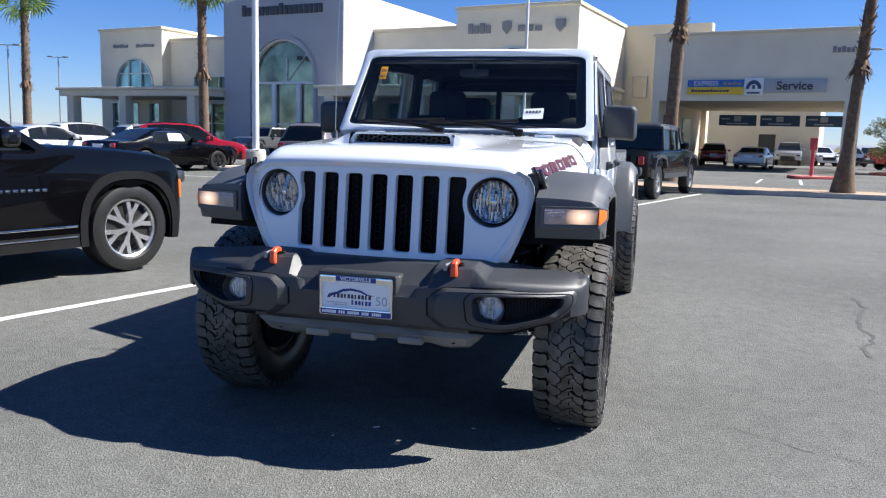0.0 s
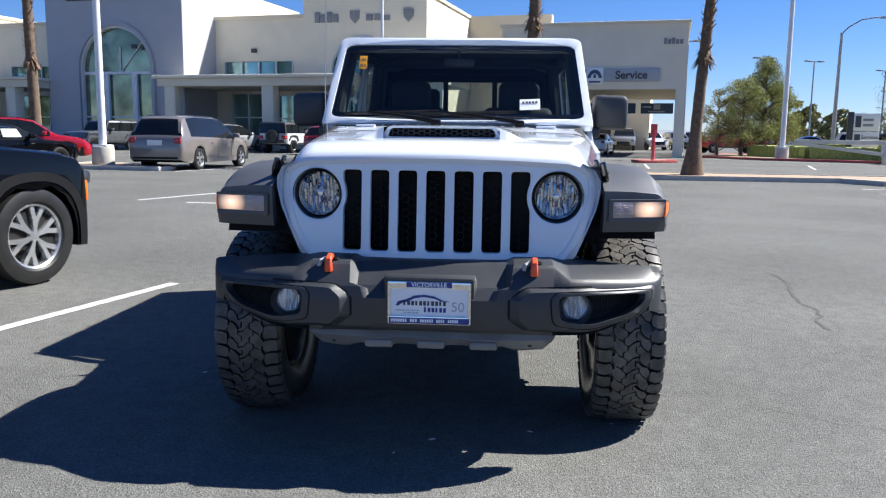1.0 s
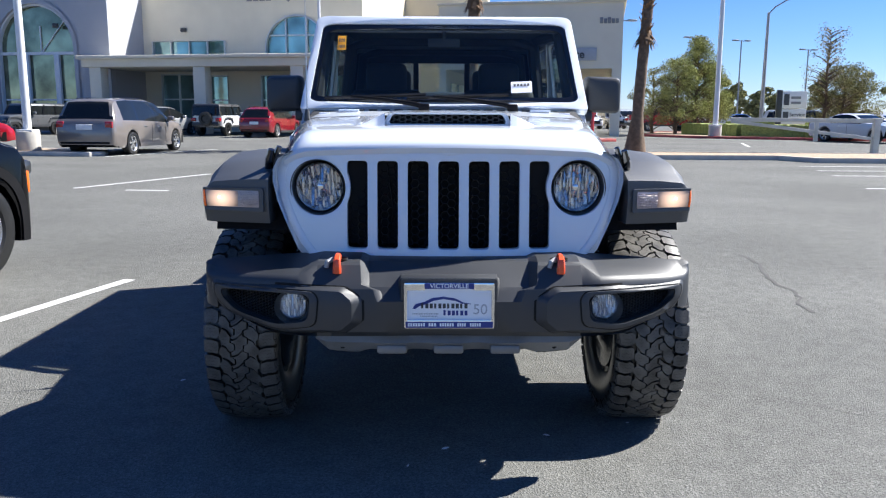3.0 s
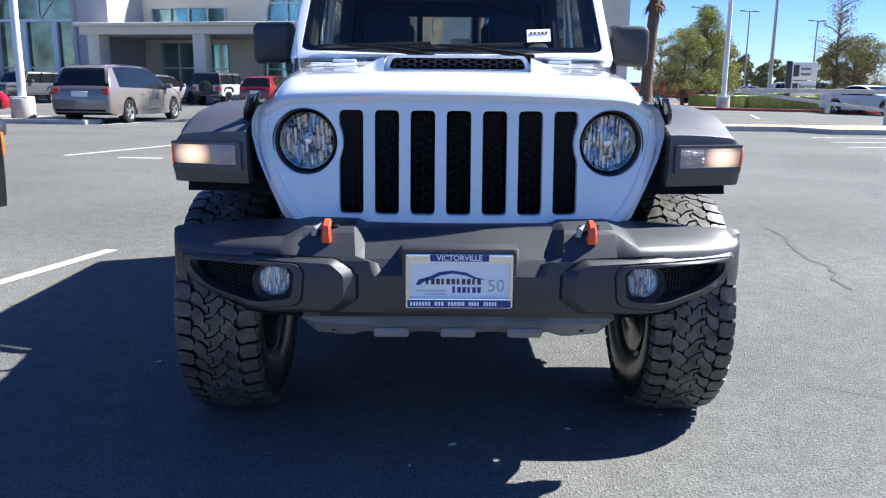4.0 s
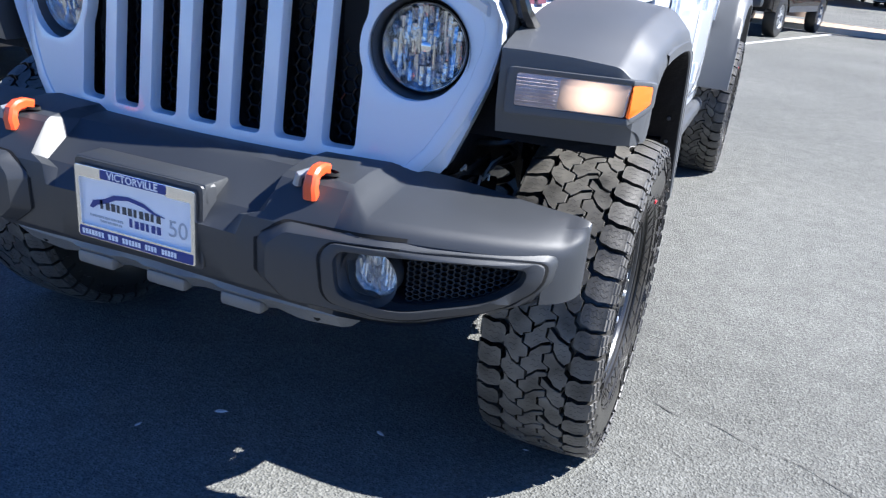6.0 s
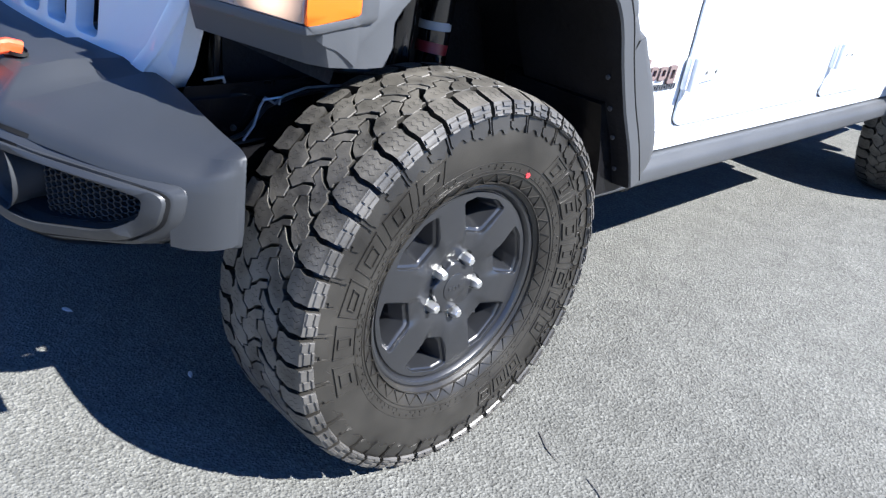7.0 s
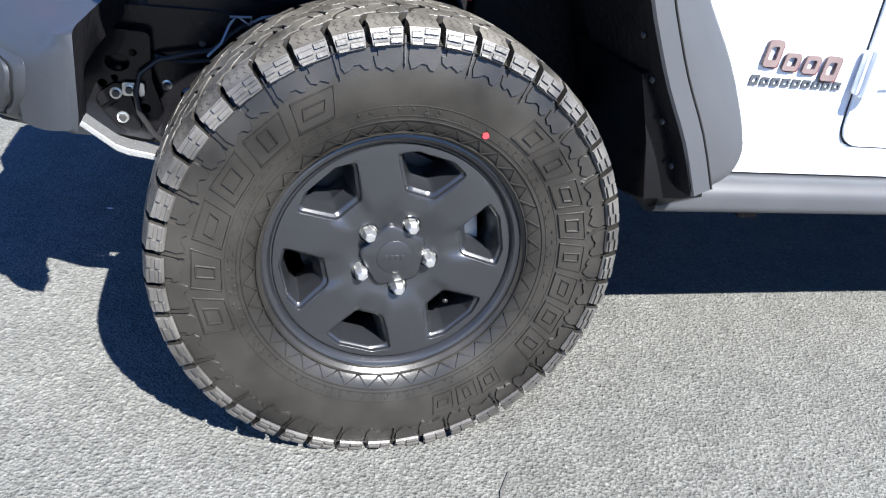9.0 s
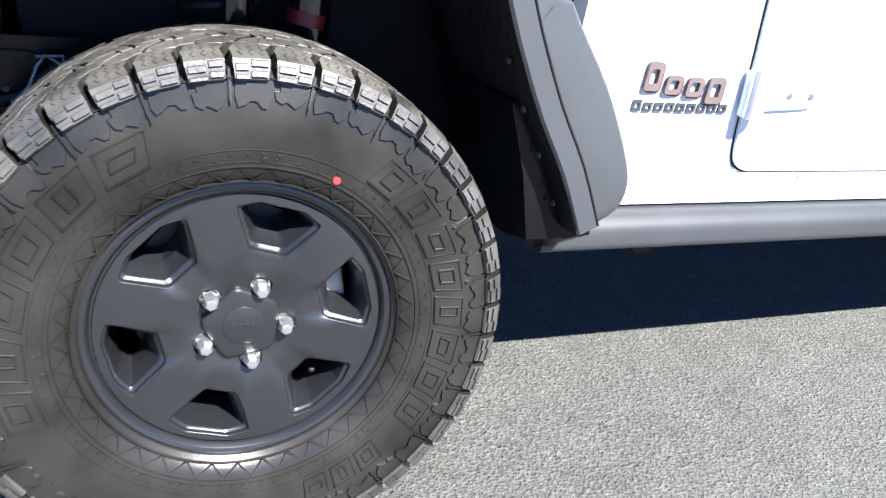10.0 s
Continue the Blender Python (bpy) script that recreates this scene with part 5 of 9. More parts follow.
# ---- grille panel ----
def grille_at(u, v, d):
    return (u, -0.535 + 0.10 * (v - 0.80) + 0.19 * u * u + 0.9 * max(0.0, abs(u) - 0.56) ** 1.6 + d, v)


right_side = [(0.0, 0.752), (0.30, 0.756), (0.47, 0.766), (0.522, 0.785), (0.56, 0.83), (0.60, 0.905), (0.632, 0.985), (0.648, 1.06), (0.646, 1.105), (0.625, 1.145), (0.575, 1.172), (0.40, 1.186), (0.0, 1.192)]
panel = right_side + [(-u, v) for u, v in reversed(right_side[1:-1])]
LIGHT_U, LIGHT_V, LIGHT_R = 0.4872, 1.036, 0.104
slots = []
for k in range(7):
    c = -0.339 + 0.113 * k
    hw, top, bot = 0.0385, 1.137, 0.812
    pts = rounded([(c - hw, bot), (c + hw, bot), (c + hw, top), (c - hw, top)], 0.016, 4)
    if k in (0, 6):
        s = -1 if k == 0 else 1
        fine = []
        for (u, v), (u2, v2) in zip(pts, pts[1:] + pts[:1]):
            m = max(1, int(math.hypot(u2 - u, v2 - v) / 0.012))
            fine += [(u + (u2 - u) * i / m, v + (v2 - v) * i / m) for i in range(m)]
        pts = []
        for u, v in fine:
            if abs(v - LIGHT_V) < LIGHT_R + 0.016:
                lim = LIGHT_U - math.sqrt((LIGHT_R + 0.018) ** 2 - (v - LIGHT_V) ** 2)
                u = min(abs(u), lim) * s if abs(u) > 0.30 else u
            pts.append((u, v))
    slots.append(pts)
lights = [circle(s * LIGHT_U, LIGHT_V, LIGHT_R, 40) for s in (1, -1)]
bm = new_bm()
sheet(bm, panel, slots + lights, grille_at, 0.045, step=0.03)
bmesh.ops.recalc_face_normals(bm, faces=bm.faces)
es = [e for e in bm.edges if len(e.link_faces) == 2 and e.calc_face_angle(0) > radians(50) and min(v.co.y - grille_at(v.co.x, v.co.z, 0)[1] for v in e.verts) < 0.01 and max(v.co.y - grille_at(v.co.x, v.co.z, 0)[1] for v in e.verts) < 0.02]
bmesh.ops.bevel(bm, geom=es, offset=0.0065, segments=3, profile=0.5, affect="EDGES", clamp_overlap=True)
grille = part("grille_panel", bm, "white", jeep, sharp=40)
# raised outer lip running round the panel
bm = new_bm()
lip = []
for u, v in panel:
    q = Vector((u, v)) * 0.0
    c = Vector((0, 0.97))
    d = (Vector((u, v)) - c)
    lip.append(tuple(c + d * (1 - 0.034 / max(0.15, d.length))))
sheet(bm, panel, [lip], lambda u, v, d: grille_at(u, v, d - 0.0035), 0.008)
bevel_sharp(bm, 0.004, 2, 50)
part("grille_lip", bm, "white", grille)
# side returns of the grille shell
for s in (1, -1):
    bm = new_bm()
    side = [p for p in right_side if p[0] > 0.46]
    loft(bm, [[grille_at(s * u, v, 0.002) for u, v in side], [grille_at(s * (u + 0.007), v, 0.008) for u, v in side], [(s * (u + 0.012), -0.45, v - 0.030 * smooth_step(0.95, 0.80, v)) for u, v in side], [(s * (u + 0.008), -0.41, v - 0.028 * smooth_step(0.95, 0.80, v)) for u, v in side], [(s * (u - 0.05), -0.38, v) for u, v in side]], closed=False, caps=False)
    part("grille_side", bm, "white", grille)
# liners inside the slots and mesh behind
for k, pts in enumerate(slots):
    c = sum((Vector(p) for p in pts), Vector((0, 0))) / len(pts)
    inn = [tuple(c + (Vector(p) - c) * 0.93) for p in pts]
    bm = new_bm()
    loft(bm, [[grille_at(u, v, 0.034) for u, v in pts], [grille_at(u, v, 0.07) for u, v in inn]], caps=False)
    part("slot_liner", bm, "gloss_black" if k else "gloss_black", grille)
    bm = new_bm()
    lo, hi = min(p[0] for p in pts), max(p[0] for p in pts)
    honeycomb(bm, lo, hi, 0.80, 1.14, 0.017, lambda u, v: lo - 0.004 < u < hi + 0.004, lambda u, v, d: grille_at(u, v, 0.052 + d), 0.012, 0.14)
    part("slot_mesh", bm, "chassis", grille, smooth=False)
bm = new_bm()
loft(bm, [[(-0.385, y, 0.79), (0.385, y, 0.79), (0.385, y, 1.16), (-0.385, y, 1.16)] for y in (-0.44, -0.40)])
part("radiator", bm, "dark_hole", jeep)
bm = new_bm()
for x in (-0.226,):
    tube(bm, [(x, -0.452, 0.84), (x + 0.02, -0.455, 0.95), (x, -0.452, 1.1)], 0.004, 6)
part("grille_wiring", bm, "chassis", jeep)

# ---- headlights ----
def facet_disc(bm, at, radius, w, h, depth, seed):
    """A lamp's stepped reflector: upright mirror facets, each tilted a little differently."""
    rng = random.Random(seed)
    k = -int(radius / w) - 1
    while k * w < radius:
        y0, y1 = k * w, (k + 1) * w
        half = math.sqrt(max(0.0, radius**2 - max(abs(y0), abs(y1)) ** 2))
        z = -half
        while z < half - 0.004:
            z2 = min(half, z + h * rng.uniform(0.35, 1.1))
            tz, ty = rng.uniform(-0.55, 0.32), rng.uniform(-0.55, 0.55)
            m = 3
            cols = []
            for i in range(m + 1):
                f = i / m
                bow = -0.0025 * (1 - (2 * f - 1) ** 2)
                cols.append([bm.verts.new(at @ Vector((depth + bow + ty * w * (f - 0.5) - tz * (z2 - z) * g, y0 + w * f * 0.96, zz))) for zz, g in ((z, -0.5), (z2, 0.5))])
            for a, b in zip(cols, cols[1:]):
                bm.faces.new((a[0], a[1], b[1], b[0]))
            z = z2
        k += 1
    return bm


for s in (1, -1):
    lx, ly = s * LIGHT_U, grille_at(LIGHT_U, LIGHT_V, 0)[1]
    at = pose(lx, ly + 0.036, LIGHT_V, 0, 0, s * 9) @ Matrix.Rotation(radians(-90), 4, "Z")
    hl = new("headlight")
    hl.parent = jeep
    for nm, mat, prof in (("bezel", "flare", [(0.032, 0.1050), (0.028, 0.1030), (-0.012, 0.0985), (-0.032, 0.0955)]), ("seal_ring", "gloss_black", [(-0.032, 0.0970), (-0.012, 0.0955), (-0.006, 0.0945), (-0.008, 0.0915)]),
                          ("trim_ring", "chrome", [(-0.004, 0.0925), (0.002, 0.092), (0.004, 0.0895), (0.001, 0.0875), (-0.006, 0.087)]),
                          ("reflector", "reflector", [(-0.004, 0.088), (-0.03, 0.080), (-0.055, 0.058), (-0.07, 0.025), (-0.072, 0.0)]),
                          ("lens", "lens", [(-0.001, 0.0885), (0.010, 0.080), (0.020, 0.05), (0.0235, 0.02), (0.024, 0.0)])):
        bm = new_bm()
        revolve(bm, prof, 56, at)
        ob = part(nm, bm, mat, hl)
        if nm == "lens":
            ob.visible_shadow = False
    bm = new_bm()
    revolve(bm, [(-0.07, 0.012), (-0.022, 0.013), (-0.012, 0.011), (-0.008, 0.0)], 24, at)
    part("bulb_shield", bm, "chrome", hl)
    bm = new_bm()
    facet_disc(bm, at, 0.084, 0.0125, 0.065, -0.022, 11 + s)
    part("reflector_facets", bm, "reflector", hl, smooth=False)


# ---- front bumper ----
BUMP_PLAN = [(0.0, -0.735), (0.30, -0.747), (0.48, -0.747), (0.56, -0.732), (0.64, -0.703), (0.72, -0.666), (0.79, -0.630), (0.84, -0.600), (0.87, -0.576), (0.888, -0.556), (0.899, -0.538), (0.905, -0.515)]


def blend_points(p, q, t):
    return tuple(a + (b - a) * t for a, b in zip(p, q))


def bump_ring(x, dent=0.0):
    """The bumper's section: flat middle, raised pads with the tow hooks, broad sloping wings."""
    a = abs(x)
    wing = min(1.0, max(0.0, (a - 0.465) / 0.06))
    dent *= smooth_step(0.45, 0.49, a) * (1 - smooth_step(0.80, 0.845, a))
    f = lerp_at(BUMP_PLAN, a)
    low = 0.528 + 0.078 * smooth_step(0.58, 0.90, a)
    back = lerp_at([(0.0, -0.47), (0.6, -0.47), (0.8, -0.495), (0.905, -0.505)], a)
    top = 0.790 - 0.018 * smooth_step(0.5, 0.9, a)
    mid = [(back, 0.788), (-0.56, 0.788), (-0.602, 0.782), (-0.616, 0.772), (-0.712, 0.710), (-0.722, 0.698)]
    pad = [(back, 0.799), (-0.60, 0.801), (-0.664, 0.792), (-0.682, 0.782), (-0.732, 0.722), (-0.741, 0.708)]
    q_ = min(1.0, max(0.12, (back - f) / 0.075))
    fl = [(back, top), (back + (f - back) * 0.5, top - 0.018 * q_), (f + 0.026 * q_, top - 0.012 - 0.024 * q_), (f + 0.013 * q_, top - 0.018 - 0.025 * q_), (f + 0.004 * q_, top - 0.030 - 0.024 * q_), (f, top - 0.068)]
    humps = [min(1.0, max(0.0, (a - 0.290) / 0.026))] * 6
    slant = lerp_at([(0.06, 0.0), (0.29, 1.0), (0.318, 1.0), (0.46, 0.0), (1.0, 0.0)], a)
    shifts = [0, 0, 0, 0, 0, 0.003, 0.010, 0.050, 0.064, 0.064, 0.04, 0, 0]
    head = [blend_points(blend_points(m, q, h), w, wing) for m, q, w, h in zip(mid, pad, fl, humps)]
    ring = [(min(back, f + 0.085), low + 0.03), (back, top - 0.06)] + head + [(f - 0.002 + dent, 0.665), (f + dent, 0.610), (f + 0.008 * q_ + dent * 0.6, low + 0.026), (f + 0.024 * q_, low + 0.007), (f + 0.06 * q_, low)]
    ring = [(min(y, back), z) for y, z in ring]
    t = min(1.0, max(0.0, (a - 0.868) / 0.037))
    k = 1 - math.sqrt(1 - t * t)
    return [(x - math.copysign(d * slant, x), y, z + (0.69 - z) * 0.13 * k) for (y, z), d in zip(ring, shifts)]


bm = new_bm()
half = [0.0, 0.06, 0.12, 0.18, 0.240, 0.270, 0.286, 0.290, 0.2925, 0.303, 0.3135, 0.316, 0.320, 0.335, 0.36, 0.39, 0.42, 0.465, 0.48, 0.50, 0.5245, 0.53, 0.56, 0.59, 0.62, 0.65, 0.68, 0.71, 0.74, 0.77, 0.80, 0.82, 0.845, 0.86, 0.87, 0.879, 0.888, 0.895, 0.900, 0.9035, 0.905]
loft(bm, [bump_ring(x, 0.11) for x in [-v for v in half[:0:-1]] + half])
bmesh.ops.recalc_face_normals(bm, faces=bm.faces)
bm.edges.index_update()
# faces of the bumper that look rearward take the darker liner material
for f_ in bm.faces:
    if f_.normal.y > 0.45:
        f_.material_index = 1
creases = [e.index for e in bm.edges if len(e.link_faces) == 2 and e.calc_face_angle(0) > radians(13) and 0.2 < sum(abs(v.co.x) for v in e.verts) / 2 < 0.47]
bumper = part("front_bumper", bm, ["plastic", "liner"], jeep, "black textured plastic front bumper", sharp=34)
for k in creases:
    bumper.data.edges[k].use_edge_sharp = True


def bump_front(u, v, d):
    """A place on the bumper's face."""
    pts = sorted((p[2], p[1]) for p in bump_ring(u)[5:])
    return (u, lerp_at(pts, v) + d, v)


for s in (1, -1):
    radii = [0.012, 0.05, 0.06, 0.03, 0.02, 0.03, 0.012, 0.012, 0.012]
    outer = rounded([(s * 0.360, 0.553), (s * 0.60, 0.547), (s * 0.80, 0.586), (s * 0.862, 0.645), (s * 0.868, 0.712), (s * 0.56, 0.721), (s * 0.365, 0.716), (s * 0.303, 0.678), (s * 0.303, 0.594)], radii, 4)
    face = rounded([(s * 0.378, 0.564), (s * 0.60, 0.555), (s * 0.797, 0.592), (s * 0.855, 0.649), (s * 0.860, 0.705), (s * 0.56, 0.7125), (s * 0.375, 0.706), (s * 0.336, 0.672), (s * 0.336, 0.600)], radii, 4)
    bezel = rounded([(s * 0.466, 0.582), (s * 0.60, 0.562), (s * 0.780, 0.597), (s * 0.846, 0.650), (s * 0.852, 0.700), (s * 0.56, 0.706), (s * 0.474, 0.703), (s * 0.455, 0.680)], [0.03, 0.04, 0.06, 0.03, 0.02, 0.03, 0.03, 0.02], 5)
    hole = rounded([(s * 0.490, 0.598), (s * 0.61, 0.580), (s * 0.760, 0.611), (s * 0.818, 0.655), (s * 0.824, 0.688), (s * 0.57, 0.695), (s * 0.496, 0.692), (s * 0.482, 0.675)], [0.03, 0.03, 0.04, 0.02, 0.015, 0.02, 0.03, 0.02], 5)
    if s < 0:
        outer, face, hole, bezel = outer[::-1], face[::-1], hole[::-1], bezel[::-1]
    pod = new("fog_lamp_pod")
    pod.parent = jeep
    bc = sum((Vector(p) for p in bezel), Vector((0, 0))) / len(bezel)
    rim_ = [tuple(Vector(p) + (Vector(p) - bc).normalized() * 0.006) for p in bezel]
    bm = new_bm()
    proud = lambda u: -0.011 - 0.014 * smooth_step(0.50, 0.42, abs(u))
    loft(bm, [[bump_front(u, v, 0.06) for u, v in outer], [bump_front(u, v, -0.001) for u, v in outer], [bump_front(u, v, proud(u) + 0.0015) for u, v in face], [bump_front(u + (s * 0.58 - u) * 0.006, v + (0.64 - v) * 0.02, proud(u)) for u, v in face]], caps=False)
    top = [(u + (s * 0.58 - u) * 0.006, v + (0.64 - v) * 0.02) for u, v in face]
    sheet(bm, top, [hole], lambda u, v, d: bump_front(u, v, d + proud(u)), 0, step=0.02)
    bmesh.ops.remove_doubles(bm, verts=bm.verts, dist=0.0004)
    part("pod_panel", bm, "plastic", pod)
    bm = new_bm()
    sheet(bm, rim_, [bezel], lambda u, v, d: bump_front(u, v, d - 0.0125 - 0.014 * smooth_step(0.50, 0.42, abs(u))), 0)
    part("bezel_groove", bm, "dark_hole", pod)
    bm = new_bm()
    sheet(bm, bezel, [hole], lambda u, v, d: bump_front(u, v, d - 0.019), 0.02, step=0.02)
    bevel_sharp(bm, 0.005, 2, 50)
    part("bezel", bm, "plastic", pod)
    # stepped inner frame and recess
    c = sum((Vector(p) for p in hole), Vector((0, 0))) / len(hole)
    inn = [tuple(c + (Vector(p) - c) * 0.93) for p in hole]
    inn2 = [tuple(c + (Vector(p) - c) * 0.89) for p in hole]
    bm = new_bm()
    loft(bm, [[bump_front(u, v, -0.004) for u, v in hole], [bump_front(u, v, 0.014) for u, v in inn], [bump_front(u, v, 0.010) for u, v in inn2], [bump_front(u, v, 0.095) for u, v in inn2]], caps=False)
    part("inner_frame", bm, "plastic", pod)
    bm = new_bm()
    sheet(bm, inn2, [], lambda u, v, d: bump_front(u, v, 0.092 + d), 0.003, step=0.03)
    part("recess", bm, "liner", pod)
    bm = new_bm()
    honeycomb(bm, 0.612, 0.81, 0.585, 0.70, 0.0062, lambda u, v: inside((s * u, v), inn2), lambda u, v, d: bump_front(s * u, v, 0.024 + d), 0.01, 0.22, 1.25)
    part("mesh_insert", bm, "trim_dark", pod, smooth=False)
    # thin groove line under and beside the pod
    bm = new_bm()
    grow = [tuple(Vector(p) + (Vector(p) - Vector((s * 0.58, 0.64))).normalized() * 0.008 * smooth_step(0.85, 0.78, abs(p[0])) * (0.25 if p[1] < 0.6 else 1.0) + Vector((s * 1e-4, 1e-4))) for p in outer]
    sheet(bm, grow, [outer], lambda u, v, d: bump_front(max(-0.872, min(0.872, u)), v, -0.0025 + d), 0)
    part("shadow_gap", bm, "dark_hole", pod)
    fx, fz = s * 0.549, 0.644
    fy = bump_front(fx, fz, 0)[1] + 0.022
    at = pose(fx, fy, fz) @ Matrix.Rotation(radians(-90), 4, "Z")
    for nm, mat, prof in (("housing", "plastic", [(0.030, 0.060), (0.020, 0.0545), (0.000, 0.0515), (-0.008, 0.049), (-0.03, 0.048)]),):
        bm = new_bm()
        revolve(bm, prof, 40, at)
        part("lamp_housing", bm, mat, pod)
    bm = new_bm()
    revolve(bm, [(-0.006, 0.0485), (-0.03, 0.040), (-0.042, 0.015), (-0.042, 0.0)], 40, at)
    part("lamp_reflector", bm, "fog_reflector", pod)
    bm = new_bm()
    revolve(bm, [(-0.006, 0.0485), (0.006, 0.043), (0.012, 0.022), (0.013, 0.0)], 40, at)
    part("lamp_lens", bm, "lens", pod).visible_shadow = False
    bm = new_bm()
    facet_disc(bm, at, 0.045, 0.007, 0.03, -0.012, 31 + s)
    part("lamp_facets", bm, "fog_reflector", pod, smooth=False)
    # tow hook and its pocket
    hook = new("tow_hook")
    hook.parent = jeep
    bm = new_bm()
    hx = s * 0.393
    path = [(hx, -0.700, 0.770), (hx, -0.704, 0.793), (hx, -0.698, 0.812), (hx, -0.686, 0.820), (hx, -0.666, 0.822), (hx, -0.645, 0.816)]
    rings = []
    for i, p in enumerate(path):
        d = (Vector(path[min(i + 1, 5)]) - Vector(path[max(i - 1, 0)])).normalized()
        nrm = Vector((0, -d.z, d.y))
        hw, hh = 0.0145 - 0.001 * i, 0.0125
        rings.append([Vector(p) + Vector((0, 0, -0.012)) + Vector((a * hw, 0, 0)) + nrm * b * hh for a, b in ((-1, -0.6), (-0.6, -1), (0.6, -1), (1, -0.6), (1, 0.6), (0.6, 1), (-0.6, 1), (-1, 0.6))])
    loft(bm, rings)
    part("hook", bm, "orange", hook, "orange painted steel hook")
    bm = new_bm()
    revolve(bm, [(0.0, 0.0), (0.0, 0.045), (0.006, 0.050), (0.0, 0.054)], 28, Matrix.Translation((hx, -0.652, 0.7975)) @ Matrix.Diagonal((0.62, 0.30, 1, 1)) @ Matrix.Rotation(radians(-90), 4, "Y"))
    part("pocket", bm, "dark_hole", hook)
    bm = new_bm()
    tube(bm, [(hx - 0.040, -0.690, 0.775), (hx - 0.034, -0.69, 0.796), (hx - 0.018, -0.675, 0.802), (hx - 0.008, -0.65, 0.79)], 0.009, 8)
    part("bracket", bm, "grey_steel", hook)

# plate bracket, dealer plate and frame
bm = new_bm()
loft(bm, [[(x * k, -0.742 + dy, 0.653 + z) for x, z in rounded([(-0.168, -0.09), (0.168, -0.09), (0.168, 0.092), (-0.168, 0.092)], 0.012, 3)] for k, dy in ((1.0, 0.0), (1.06, 0.03))])
box(bm, -0.172, 0.172, -0.738, -0.66, 0.70, 0.748, 0.007)
part("plate_bracket", bm, "plastic", jeep)
plate = new("licence_plate")
plate.parent = jeep
PL = Matrix.Translation((0, -0.746, 0.653)) @ UP
W2, H2 = 0.157, 0.081


def plate_at(u, v, d):
    return tuple(PL @ Vector((u, v, -d)))


bm = new_bm()
sheet(bm, rounded([(-W2, -H2), (W2, -H2), (W2, H2), (-W2, H2)], 0.008, 4), [rounded([(-0.147, -0.052), (0.147, -0.052), (0.147, 0.055), (0.088, 0.055), (0.08, 0.060), (-0.08, 0.060), (-0.088, 0.055), (-0.147, 0.055)], 0.004, 2)], lambda u, v, d: plate_at(u, v, d - 0.009), 0.011)
bevel_sharp(bm, 0.003, 2, 50)
frame_part = part("plate_frame", bm, "chrome", plate, "chromed frame with blue bands")
for v0, v1, uu in ((0.0600, 0.080, 0.086), (-0.079, -0.0565, 0.152)):
    bm = new_bm()
    sheet(bm, rounded([(-uu, v0), (uu, v0), (uu, v1), (-uu, v1)], 0.003, 2), [], lambda u, v, d: plate_at(u, v, d - 0.0105), 0.002)
    part("blue_band", bm, "plate_blue", plate)
lettering("town_name", "VICTORVILLE", 0.0225, PL @ Matrix.Translation((0, 0.0695, 0.0107)), "plate_white", plate, 0.0004, 0.0004)
for k, (a, b) in enumerate(((-0.144, -0.082), (-0.072, -0.043), (-0.033, 0.018), (0.028, 0.060), (0.072, 0.112))):
    n = max(3, int((b - a) / 0.0078))
    bm = new_bm()
    for i in range(n):
        w = (b - a) / n
        box(bm, a + i * w, a + i * w + w * 0.72, -0.0735, -0.0615, 0.0102, 0.0112)
    bmesh.ops.transform(bm, matrix=PL, verts=bm.verts)
    part("print_bar", bm, "plate_white", plate, smooth=False)
bm = new_bm()
sheet(bm, [(-0.15, -0.058), (0.15, -0.058), (0.15, 0.062), (-0.15, 0.062)], [], lambda u, v, d: plate_at(u, v, d - 0.001), 0.003)
part("plate_paper", bm, "plate_white", plate, "white dealer plate")
# swoosh of a car roofline, bars for the dealer's name, the number fifty
bm = new_bm()
up = [(-0.128, -0.012), (-0.118, 0.004), (-0.085, 0.013), (-0.06, 0.026), (-0.02, 0.031), (0.02, 0.025), (0.05, 0.010), (0.075, 0.006)]
dn = [(0.075, 0.004), (0.045, 0.006), (0.02, 0.016), (-0.02, 0.022), (-0.055, 0.016), (-0.08, 0.004), (-0.105, -0.004), (-0.118, -0.014)]
sheet(bm, up + dn, [], lambda u, v, d: plate_at(u, v, d - 0.0022), 0)
part("print_swoosh", bm, "plate_blue", plate, smooth=False)
for a, b, v, h, n, mat in ((-0.098, 0.068, -0.011, 0.017, 11, "letter_dark"), (-0.02, 0.068, -0.036, 0.017, 6, "plate_blue"), (-0.128, -0.035, -0.033, 0.005, 16, "plate_grey"), (-0.10, -0.04, -0.042, 0.005, 12, "plate_grey")):
    bm = new_bm()
    w = (b - a) / n
    for i in range(n):
        box(bm, a + i * w, a + i * w + w * (0.70 if i % 3 else 0.5), v, v + h * (1 if i else 1.15), 0.0014, 0.0022)
    bmesh.ops.transform(bm, matrix=PL, verts=bm.verts)
    part("print_bar", bm, mat, plate, smooth=False)
lettering("anniversary_number", "50", 0.052, PL @ Matrix.Translation((0.108, -0.016, 0.0018)), "plate_grey", plate, 0.0003)

